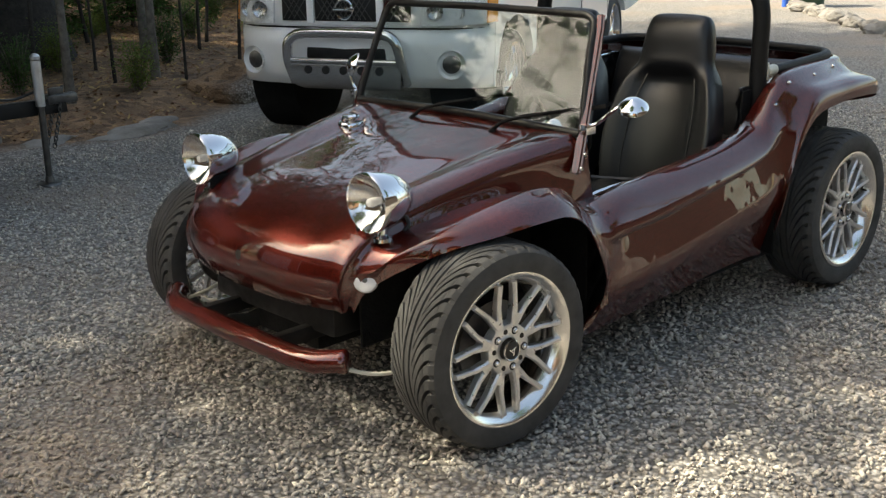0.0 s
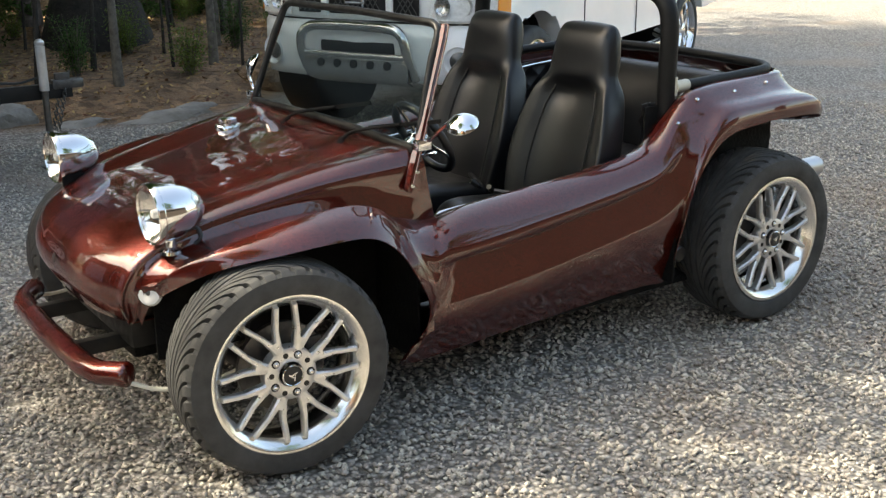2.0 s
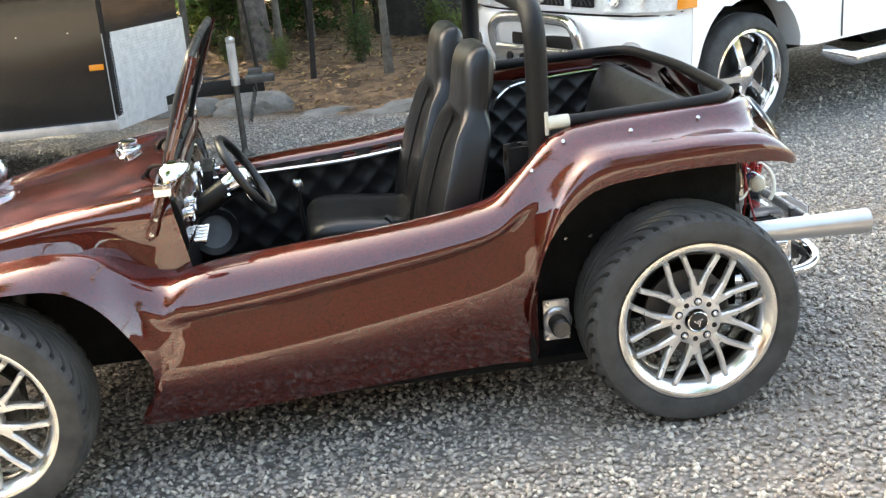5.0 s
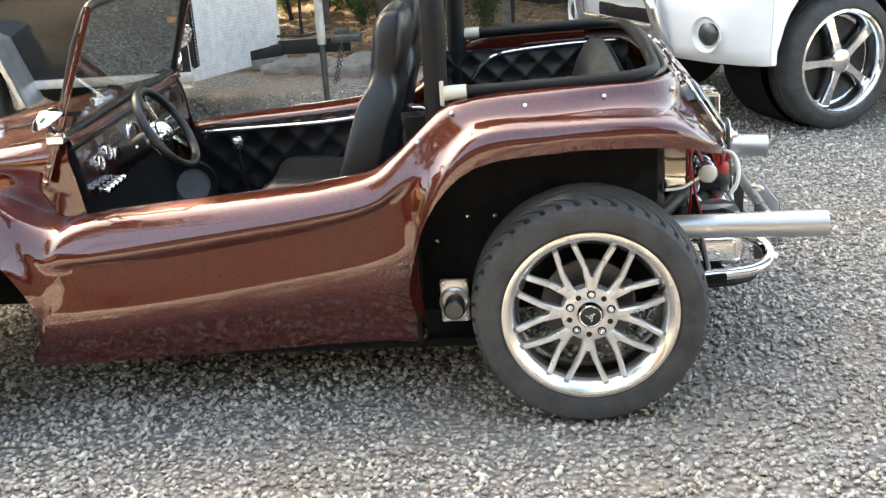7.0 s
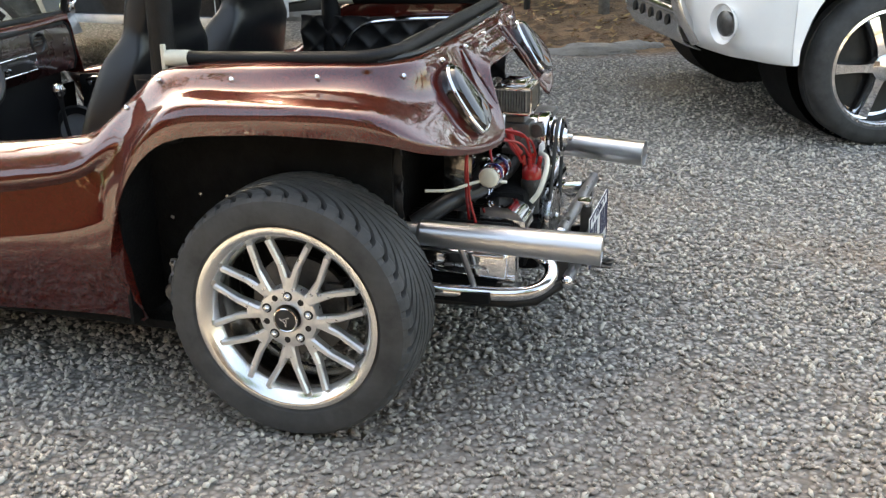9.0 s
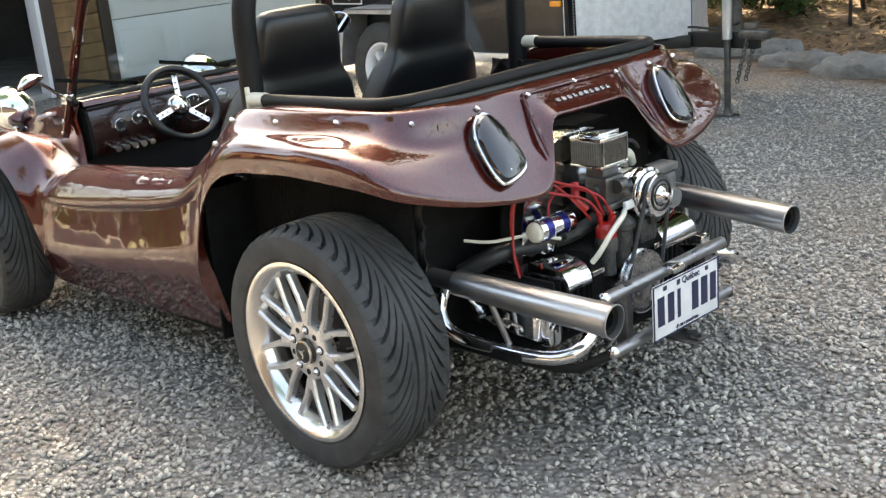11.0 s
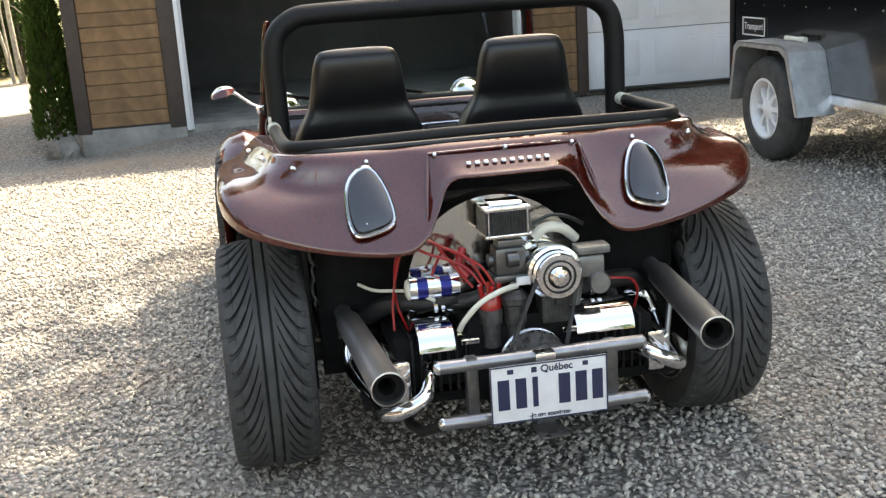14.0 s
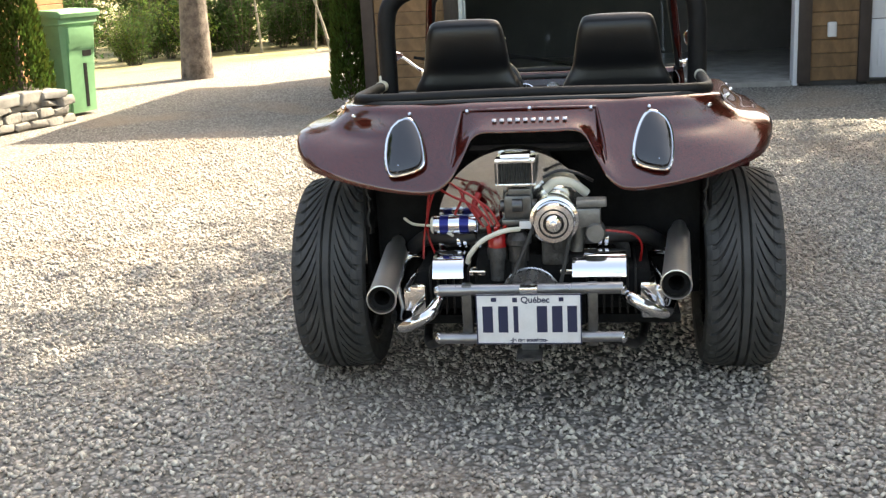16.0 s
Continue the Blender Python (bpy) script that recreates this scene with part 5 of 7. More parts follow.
# ---- cabin ----
def seat(y0):
    """High-back bucket with bolsters and a built-in headrest."""
    bm = B()
    prof = [(-.715, .42, .225, .075), (-.704, .50, .235, .085), (-.677, .62, .255, .088), (-.644, .74, .256, .085), (-.611, .85, .232, .078), (-.584, .93, .202, .070), (-.564, .99, .172, .076), (-.552, 1.04, .162, .084), (-.541, 1.11, .150, .086), (-.534, 1.155, .138, .074), (-.531, 1.180, .118, .04), (-.530, 1.187, .06, .015)]
    rows = []
    for x, z, w, t in prof:
        head = z > .97
        row = []
        for k in range(40):
            a = 2 * math.pi * k / 40
            ca, sa = math.cos(a), math.sin(a)
            e = .42 if not head else .5
            yy = w * math.copysign(abs(sa) ** e, sa)
            xx = t * math.copysign(abs(ca) ** e, ca) * .62
            if ca < 0 and not head:
                inset = 1 - min(1, abs(yy) / (w * .68)) ** 6
                xx += .024 * inset
                xx -= .050 * (abs(yy) / w) ** 3
            row.append((x + xx + (.0 if not head else -.024), y0 + yy, z))
        rows.append(row)
    fine = np.array([crom(np.array(rows)[:, j], 3) for j in range(40)]).transpose(1, 0, 2)
    vs = grid(bm, fine, closed_v=True)
    bm.faces.new(vs[0])
    bm.faces.new(vs[-1])
    back = mesh_of("backrest", bm, M_LEATHER, 60)
    bm = B()
    rows = []
    for x, z, w, t in ((-1.140, .430, .20, .03), (-1.135, .452, .21, .060), (-1.09, .466, .222, .082), (-1.0, .462, .228, .088), (-.86, .450, .228, .086), (-.72, .44, .22, .08), (-.66, .435, .205, .06)):
        row = []
        for k in range(36):
            a = 2 * math.pi * k / 36
            ca, sa = math.cos(a), math.sin(a)
            yy = w * math.copysign(abs(ca) ** .45, ca)
            zz = t * math.copysign(abs(sa) ** .45, sa)
            if sa > 0:
                zz -= .02 * (1 - min(1, abs(yy) / (w * .68)) ** 6)
            row.append((x, y0 + yy, z + zz))
        rows.append(row)
    fine = np.array([crom(np.array(rows)[:, j], 3) for j in range(36)]).transpose(1, 0, 2)
    vs = grid(bm, fine, closed_v=True)
    bm.faces.new(vs[0])
    bm.faces.new(vs[-1])
    cush = mesh_of("seat_cushion", bm, M_LEATHER, 60)
    base = new("bucket_seat")
    base.parent = buggy
    base.matrix_basis = Matrix.Translation((0, 0, -.016))
    base["label"] = "high-backed black vinyl bucket seat"
    part("backrest", back, None, base)
    part("seat_cushion", cush, None, base)
    for s in (-1, 1):
        simple("seat_piping", lambda bm: tube(bm, [(-.754, y0 + s * .150, .52), (-.732, y0 + s * .155, .62), (-.697, y0 + s * .152, .74), (-.660, y0 + s * .140, .85), (-.628, y0 + s * .118, .93), (-.605, y0 + s * .10, .985)], .0030, 6, smooth=4), M_BLACKPLASTIC, base)
    for s in (-1, 1):
        simple("seat_runner", lambda bm: box(bm, (-.90, y0 + s * .14, .33), (.44, .03, .19), .004), M_BLACK, base)
    return base


seat(-.288)
seat(.285)


def bench(bm):
    rows = []
    for x, z, t in ((.02, .50, .05), (.04, .62, .06), (.07, .75, .06), (.10, .86, .055), (.115, .905, .04), (.12, .93, .012)):
        row = []
        for k in range(48):
            a = 2 * math.pi * k / 48
            ca, sa = math.cos(a), math.sin(a)
            yy = .50 * math.copysign(abs(sa) ** .3, sa)
            xx = t * math.copysign(abs(ca) ** .5, ca)
            xx += .006 * abs(math.cos(yy * 18)) ** .3 * (1 if ca > 0 else -1)
            row.append((x + xx - .02, yy, z))
        rows.append(row)
    vs = grid(bm, rows, closed_v=True)
    bm.faces.new(vs[0])
    bm.faces.new(vs[-1])


simple("rear_bench_back", bench, M_LEATHER, buggy, "black vinyl rear bench backrest", 60)
simple("rear_bench_cushion", lambda bm: box(bm, (-.14, 0, .52), (.36, 1.02, .14), .04, seg=4), M_LEATHER, buggy)


def dash_panel(bm):
    rows = []
    for y in np.linspace(-.548, .548, 23):
        bow = .02 * (1 - (y / .55) ** 2)
        rows.append([(x + bow, y, z + bow * .5) for x, z in ((-1.50, .872), (-1.475, .878), (-1.455, .868), (-1.445, .845), (-1.437, .80), (-1.432, .74), (-1.445, .702), (-1.48, .690), (-1.56, .695))])
    grid(bm, rows)
    solid(bm, .005)


simple("dashboard", dash_panel, M_PAINT_SHADED, buggy, "dashboard in the body's red, darkened for cabin shade")
for s in (-1, 1):
    simple("dash_end", lambda bm: prism(bm, [(.880, -1.50), (.886, -1.475), (.872, -1.452), (.845, -1.443), (.80, -1.435), (.74, -1.430), (.700, -1.443), (.688, -1.48), (.693, -1.56), (.872, -1.53)], "y", min(s * .544, s * .556), max(s * .544, s * .556)), M_UNDER, buggy)
simple("dash_pad", lambda bm: tube(bm, [(-1.475, -.54, .875), (-1.458, -.25, .885), (-1.453, 0, .888), (-1.458, .25, .885), (-1.475, .54, .875)], .014, 10, smooth=3), M_BLACKPLASTIC, buggy)


def gauge(y, z, r, face):
    z += .03
    m = along((-1.425, y, z), (-.9, y, z + .02))
    g = simple("gauge", lambda bm: lathe(bm, [(r * .9, .002), (r, .010), (r * 1.08, .008), (r * 1.1, 0), (r * 1.1, -.02)], m, 28), M_CHROME, buggy, "round dash gauge with chrome ring")
    simple("dial", lambda bm: lathe(bm, [(0, .003), (r * .92, .003)], m, 28), face, g)
    for k in range(9):
        a = radians(-40 + k * 32)
        simple("dial_tick", lambda bm: box(bm, (0, r * .75, .0045), (r * .05, r * .2, .001), 0, m @ Matrix.Rotation(a, 4, "Z")), M_WHITEPLATE if face is M_BLACKPLASTIC else M_INK, g)


for y, z, r, f in ((-.44, .775, .022, M_BLACKPLASTIC), (-.37, .79, .022, M_BLACKPLASTIC), (-.30, .765, .022, M_BLACKPLASTIC), (-.125, .780, .050, M_BLACKPLASTIC), (.005, .806, .027, M_WHITEPLATE)):
    gauge(y, z, r, f)
simple("air_vent", lambda bm: (lathe(bm, [(.030, .004), (.036, .010), (.042, .008), (.044, -.01)], along((-1.432, .33, .835), (-.9, .33, .85)), 28), [box(bm, (-1.428, .33, .815 + k * .013), (.006, .058, .004), 0) for k in range(4)]), M_BLACKPLASTIC, buggy, "round black air vent")
ra = simple("radio", lambda bm: box(bm, (-1.412, .155, .785), (.05, .20, .062), .004), M_BLACKPLASTIC, buggy, "black car radio in a chrome frame")
simple("radio_frame", lambda bm: tube(bm, [(-1.387, .057, .756), (-1.387, .253, .756), (-1.387, .253, .814), (-1.387, .057, .814)], .0035, 6, closed=True), M_CHROME, ra, "thin chrome radio frame")
simple("radio_slot", lambda bm: box(bm, (-1.386, .155, .798), (.004, .12, .012), .001), M_DARKSTEEL, ra)
for y in (.080, .230):
    simple("radio_knob", lambda bm: lathe(bm, [(0, .02), (.010, .02), (.012, .0)], along((-1.388, y, .780), (-1, y, .780)), 14), M_CHROME, ra)
for k in range(5):
    simple("dash_switch", lambda bm: (rod(bm, (-1.422, -.48 + k * .035, .73), (-1.395, -.48 + k * .035, .728), .008), rod(bm, (-1.398, -.48 + k * .035, .728), (-1.385, -.48 + k * .035, .726), .012)), M_CHROME, buggy)
# all of it hangs low under the cowl
for ob in buggy.children:
    if ob.name.split(".")[0] in {"dashboard", "dash_end", "dash_pad", "gauge", "air_vent", "radio", "dash_switch"}:
        ob.location = (-.062, 0, -.045)
# steering wheel
SWC, SWN = Vector((-1.315, -.275, .822)), Vector((.86, 0, .51)).normalized()
swm = along(SWC, SWC + SWN)
sw = simple("steering_wheel", lambda bm: tube(bm, [swm @ Vector((.138 * math.cos(a), .138 * math.sin(a), 0)) for a in [2 * math.pi * k / 48 for k in range(48)]], .0145, 12, closed=True), M_LEATHER, buggy, "black rimmed steering wheel with polished spokes")
for k in range(3):
    a = radians(-133 + 120 * k) + math.pi / 2
    def spoke(bm):
        m = swm @ Matrix.Rotation(a, 4, "Z")
        box(bm, (.092, 0, -.014), (.104, .021, .004), .001, m)
        for h in (.064, .088, .112):
            lathe(bm, [(.004, -.0105), (.007, -.0105)], m @ Matrix.Translation((h, 0, 0)), 12)
    simple("wheel_spoke", spoke, M_CHROME, sw, "polished drilled spoke")
    for h in (.064, .088, .112):
        simple("spoke_hole", lambda bm: lathe(bm, [(0, -.0108), (.0062, -.0108)], swm @ Matrix.Rotation(a, 4, "Z") @ Matrix.Translation((h, 0, 0)), 12), M_BLACK, sw)
simple("hub", lambda bm: (lathe(bm, [(0, .012), (.022, .010), (.034, .0), (.040, -.012), (.045, -.03), (.036, -.07)], swm, 28)), M_CHROME, sw, "chrome steering hub")
simple("steering_column", lambda bm: (rod(bm, SWC - SWN * .05, SWC - SWN * .26, .026), rod(bm, SWC - SWN * .06, SWC - SWN * .16, .036)), M_BLACK, buggy)
for s in (-1, 1):
    simple("column_stalk", lambda bm: tube(bm, [SWC - SWN * .09, SWC - SWN * .085 + Vector((0, s * .08, .0)), SWC - SWN * .06 + Vector((0, s * .15, .01))], .005, 8, smooth=3), M_CHROME, buggy)
    sp = simple("speaker", lambda bm: lathe(bm, [(.066, -.01), (.096, .0), (.100, .012), (.092, .022), (.066, .014)], along((-1.51, s * .530, .415), (-1.36, s * .05, .46)), 32), M_BLACKPLASTIC, buggy, "round door speaker with grey cone")
    simple("speaker_cone", lambda bm: lathe(bm, [(.068, .010), (.03, .0), (0, .006)], along((-1.51, s * .530, .415), (-1.36, s * .05, .46)), 28), M_PAPER, sp, "grey paper cone")
simple("gear_lever", lambda bm: (tube(bm, [(-1.12, 0, .30), (-1.13, 0, .42), (-1.15, -.02, .56), (-1.16, -.03, .69)], .007, 8, smooth=4), lathe(bm, [(.05, 0), (.035, .05), (.012, .09)], Matrix.Translation((-1.12, 0, .30)), 16)), M_BLACK, buggy)
simple("gear_knob", lambda bm: lathe(bm, [(0, .03), (.014, .026), (.021, .012), (.020, -.004), (.010, -.016)], Matrix.Translation((-1.16, -.03, .70)), 20), M_CHROME, buggy, "chrome gear knob")
simple("hand_brake", lambda bm: tube(bm, [(-.86, .03, .32), (-.93, .03, .40), (-.99, .03, .47)], [.010, .010, .014], 8, smooth=3), M_BLACK, buggy)
for s in (-1, 1):
    simple("seat_belt", lambda bm: tube(bm, [(-.48, s * .50, .60), (-.60, s * .50, .52), (-.80, s * .08, .50), (-.86, s * .06, .53)], .012, 6, smooth=4), M_BLACKPLASTIC, buggy)


# the hand-laid body is a little narrower on one side of its tail
def narrower(x, y):
    return y * (1 - .034 * min(1.0, max(0.0, (x + 1.1) / 1.2))) if y > 0 else y


for ob in list(buggy.children_recursive):
    if ob.name.split(".")[0] in {"body_shell", "tail_lamp", "lamp_rim", "lamp_screw", "stud", "rear_rail", "rear_trim_strip", "rail_end", "bay_bead", "hatch_bead"} and ob.type == "MESH":
        for v in ob.data.vertices:
            v.co.y = narrower(v.co.x, v.co.y)
        ob.data.update()


# ---- white pickup: local x runs forward from the front axle, y to its left ----
def road_wheel(parent, x, y, R, rim, W, side, tyre_label, spokes, material, slim=1.0):
    """side +1: the outer face looks to +y."""
    w = new("wheel")
    w.parent = parent
    w.matrix_basis = Matrix.Translation((x, y, R))
    rot = Matrix.Rotation(-math.pi / 2 * side, 4, "X")
    bm = B()
    lathe(bm, [(rim, -W * .42), (rim + .02, -W * .5), (R - .05, -W * .5), (R - .015, -W * .42), (R, -W * .3), (R, -W * .05), (R - .008, -W * .04), (R - .008, W * .04), (R, W * .05), (R, W * .3), (R - .015, W * .42), (R - .05, W * .5), (rim + .02, W * .5), (rim, W * .42)], rot, 64)
    part("tyre", bm, M_RUBBER, w, tyre_label)
    bm = B()
    lathe(bm, [(rim + .004, W * .40), (rim + .008, W * .46), (rim - .006, W * .47), (rim - .02, W * .40), (rim - .03, W * .1), (rim - .03, -W * .4)], rot, 56)
    lathe(bm, [(0, .0), (rim - .03, .0)], rot @ Matrix.Translation((0, 0, -W * .05)), 40)
    rm = part("rim", bm, material, w)
    bm = B()
    for k in range(spokes):
        m = rot @ Matrix.Rotation(2 * math.pi * k / spokes, 4, "Z")
        rows = []
        for r, hw, zt in ((.05, .035 * min(1, slim * 1.3), W * .34), (.12, .034 * slim, W * .33), (rim * .7, .040 * slim, W * .30), (rim - .022, .050 * slim, W * .26)):
            rows.append([m @ Vector((r, a * hw, b)) for a, b in ((-1, zt - .02), (-.7, zt), (.7, zt), (1, zt - .02), (1, zt - .05), (-1, zt - .05))])
        vs = grid(bm, rows, closed_v=True)
        bm.faces.new(vs[-1])
    lathe(bm, [(0, W * .40), (.045, W * .39), (.065, W * .34), (.07, W * .2)], rot, 24)
    part("spokes", bm, material, w)
    # black disc added behind the spokes for the shade inside the rim
    bm = B()
    lathe(bm, [(0, -W * .03), (rim - .04, -W * .03)], rot, 32)
    part("brake_shadow_plate", bm, M_BLACK, w)
    return w


FWD, LEFT = Vector((-.90, -.436, 0)).normalized(), Vector((.436, -.90, 0)).normalized()
truck_m = Matrix(((FWD.x, LEFT.x, 0, 1.31), (FWD.y, LEFT.y, 0, 3.55), (0, 0, 1, 0), (0, 0, 0, 1)))
truck = thing("pickup_truck", "white full-size pickup with a chrome bull bar parked on gravel", "truck", m=truck_m)


def arc(cx, cz, r, a0, a1, n):
    return [(cx + r * math.cos(radians(a0 + (a1 - a0) * k / n)), cz + r * math.sin(radians(a0 + (a1 - a0) * k / n))) for k in range(n + 1)]


T_OUT = [(.80, .42), (.90, .435), (.950, .52), (.965, .70), (.955, .80), (.925, .822), (.905, .835), (.925, .848), (.94, .87), (.93, 1.05), (.90, 1.10), (.80, 1.135), (.45, 1.185), (0, 1.22), (-.55, 1.25)]
T_CAB = [(-1.25, 1.78), (-1.55, 1.86), (-2.55, 1.86), (-2.85, 1.80), (-3.0, 1.27), (-3.06, 1.24)]


def truck_outline():
    back = [(-4.72, 1.24), (-4.78, .80), (-4.72, .62), (-4.12, .58)] + [(x, z) for x, z in arc(-3.42, .45, .465, 165, 15, 20)] + [(-2.80, .52), (-.48, .50)] + arc(.13, .45, .465, 172, -3, 20) + [(.612, .42)]
    return T_OUT + T_CAB + back


def truck_body(bm):
    base = truck_outline()
    rows = []
    for y in (-.985, -.98, -.95, -.88, -.74, -.5, -.25, 0, .25, .5, .74, .88, .95, .98, .985):
        a = abs(y)
        row = []
        for x, z in base:
            k = .09 * (a / .98) ** 2 + (.52 if a > .983 else .42 if a > .97 else .27 if a > .94 else .14 if a > .87 else .04 if a > .7 else 0)
            if x > .25 and z > 1.12:
                x -= (x - .25) * k
            elif x > .605:
                x -= (x - .605) * min(.92, k * 2.05)
            if z > 1.26:
                k = (z - 1.26) / .6
                yy = y * (1 - .20 * k)
            else:
                yy = y
                if z > 1.0 and a > .9:
                    yy *= 1 - .02 * (z - 1.0) / .25
            zz = z - (.04 if a > .97 else .012 if a > .94 else 0) * (z > .85)
            if a > .979 and z < .56:
                yy *= .985
            row.append((x, yy, zz))
        rows.append(row)
    vs = grid(bm, rows, closed_v=True)
    bm.faces.new(vs[0])
    bm.faces.new(vs[-1])


simple("body", truck_body, M_WHITE, truck, "plain white painted body", 55)
simple("underbody", lambda bm: (box(bm, (-2.0, 0, .62), (5.0, 1.50, .34), .02), box(bm, (0, 0, .50), (.3, 1.6, .2), .02)), M_UNDER, truck)
for s in (-1, 1):
    for cx in (.13, -3.42):
        simple("arch_liner", lambda bm: (lathe(bm, [(.462, -.10), (.462, .245)], Matrix.Translation((cx, s * .72, .45)) @ Matrix.Rotation(math.pi / 2, 4, "X"), 40), lathe(bm, [(0, 0), (.462, 0)], Matrix.Translation((cx, s * .62, .45)) @ Matrix.Rotation(math.pi / 2, 4, "X"), 40)), M_UNDER, truck)
for x in (.13, -3.42):
    for s in (-1, 1):
        road_wheel(truck, x, s * .868, .385, .282, .22, s, "black all-season truck tyre", 5, M_CHROME, .75)
simple("windscreen", lambda bm: (grid(bm, [[(-.60, -.78, 1.285), (-.60, .78, 1.285)], [(-1.22, -.66, 1.775), (-1.22, .66, 1.775)]]), solid(bm, .01)), M_SMOKED, truck)
for s in (-1, 1):
    simple("side_window", lambda bm: (grid(bm, [[(-.95, s * .962, 1.30), (-2.85, s * .962, 1.30)], [(-1.38, s * .825, 1.74), (-2.72, s * .825, 1.74)]]), solid(bm, .006)), M_SMOKED, truck)
    for x in (-.72, -1.9, -2.98):
        simple("door_gap", lambda bm: box(bm, (x, s * .984, .88), (.010, .006, .72), 0), M_BLACK, truck)
    simple("door_handle", lambda bm: box(bm, (-1.72, s * .995, 1.08), (.18, .02, .04), .008), M_WHITE, truck)
    bd = simple("badge_bar", lambda bm: (box(bm, (-.47, s * .988, .945), (.20, .004, .022), 0), box(bm, (-.60, s * .988, .945), (.03, .004, .03), 0)), M_STEEL, truck)
    simple("side_step", lambda bm: tube(bm, [(-.70, s * .86, .42), (-.78, s * 1.02, .37), (-2.75, s * 1.02, .37), (-2.83, s * .86, .42)], .045, 14), M_CHROME, truck, "chrome tubular side step")
    def lamp_block(bm):
        rows = []
        for z in (.862, .90, 1.0, 1.06):
            top = (z - .862) / .2
            rows.append([(x - .03 * top, s * y, z + (.02 if y > .9 else 0) * top) for x, y in ((.940, .56), (.928, .66), (.890, .78), (.815, .885), (.745, .940), (.70, .966), (.63, .982))])
        grid(bm, rows)
        solid(bm, .012)
    hl = simple("headlight", lamp_block, M_HEADLIGHT, truck, "large clear headlight with amber corner")
    simple("lens", lambda bm: (grid(bm, [[(.958 - .03 * t, s * .56, z), (.945 - .03 * t, s * .66, z), (.907 - .03 * t, s * .78, z), (.832 - .03 * t, s * .89, z), (.755 - .03 * t, s * .952, z)] for z, t in ((.866, 0), (.96, .5), (1.055, 1))]),), M_LENS, hl)
    simple("reflector", lambda bm: [lathe(bm, [(.0, -.02), (.03, -.015), (.055, .0), (.06, .01)], along((.935 - k * .07, s * (.66 + k * .13), .955), (1.9, s * (.66 + k * .13), .955)), 20) for k in range(2)], M_STEEL, hl)
    simple("turn_lamp", lambda bm: (grid(bm, [[(.735 - .03 * t, s * .962, z), (.690 - .03 * t, s * .984, z), (.610 - .01 * t, s * .996, z)] for z, t in ((.868, 0), (1.06, 1))]), solid(bm, .01)), M_AMBER, hl, "amber turn lamp")
    fg = simple("fog_lamp", lambda bm: lathe(bm, [(.098, .0), (.092, -.012), (.070, -.045), (.062, -.05)], along((.908, s * .758, .60), (1.86, s * 1.02, .60)), 32), M_WHITE, truck, "recessed round fog lamp")
    simple("fog_lens", lambda bm: lathe(bm, [(0, -.018), (.04, -.022), (.062, -.034), (.064, -.05)], along((.925, s * .762, .60), (1.87, s * 1.02, .60)), 28), M_DARKSTEEL, fg)
# black strip laid in the groove as the shade between bumper and grille
def bumper_gap(bm):
    pts = []
    for y in np.linspace(-.955, .955, 41):
        a = abs(y)
        k = .09 * (a / .98) ** 2 + np.interp(a, (0, .5, .74, .88, .95, .98), (0, 0, .04, .14, .27, .42))
        pts.append((.909 - .30 * min(.92, k * 2.2), y, .835))
    tube(bm, pts, .009, 6)


simple("bumper_gap", bumper_gap, M_UNDER, truck, "black strip for the shade in the gap above the bumper")
simple("lower_intake", lambda bm: box(bm, (.952, 0, .665), (.03, .60, .085), .02), M_BLACK, truck, "black bumper intake")
for y, w in ((-.385, .20), (0, .46), (.385, .20)):
    gr = simple("grille_opening", lambda bm: box(bm, (.938, y, .965), (.016, w, .165), .010), M_BLACK, truck, "dark mesh grille opening")
    simple("grille_mesh", lambda bm: [box(bm, (.949, y, .965), (.004, .006, .17), 0, Matrix.Translation((0, 0, 0)) @ Matrix.Translation((0, dy, 0)) @ Matrix.Translation((.949, y, .965)) @ Matrix.Rotation(radians(a), 4, "X") @ Matrix.Translation((-.949, -y, -.965))) for a in (35, -35) for dy in np.arange(-w / 2 + .06, w / 2 - .04, .04)], M_DARKSTEEL, gr)
simple("grille_bar", lambda bm: [box(bm, (.944, s * .262, .965), (.03, .055, .20), .012) for s in (-1, 1)] + [box(bm, (.938, 0, 1.062), (.03, 1.06, .03), .010)], M_WHITE, truck)
simple("round_emblem", lambda bm: (lathe(bm, [(.052, -.006), (.056, .006), (.066, .008), (.072, .0), (.07, -.01)], along((.962, 0, .965), (1.9, 0, .965)), 36), box(bm, (.966, 0, .965), (.012, .16, .024), .003)), M_CHROME, truck, "round chrome emblem")


def bull(bm):
    tube(bm, [(.90, -.43, .46), (.99, -.43, .60), (1.02, -.42, .70), (1.025, -.40, .755), (1.02, -.34, .797), (1.015, -.22, .810), (1.01, 0, .812), (1.015, .22, .810), (1.02, .34, .797), (1.025, .40, .755), (1.02, .42, .70), (.99, .43, .60), (.90, .43, .46)], .036, 16, smooth=4)
    tube(bm, [(1.0, -.425, .615), (1.0, .425, .615)], .022, 12)


bb = simple("bull_bar", bull, M_BULL, truck, "polished steel bull bar")
simple("skid_plate", lambda bm: (grid(bm, [[(1.005, y, .60) for y in (-.42, .42)], [(1.01, y, .52) for y in (-.43, .43)], [(.96, y, .44) for y in (-.40, .40)], [(.86, y, .40) for y in (-.38, .38)]]), solid(bm, .008)), M_BULL, bb, "steel skid plate with round holes")
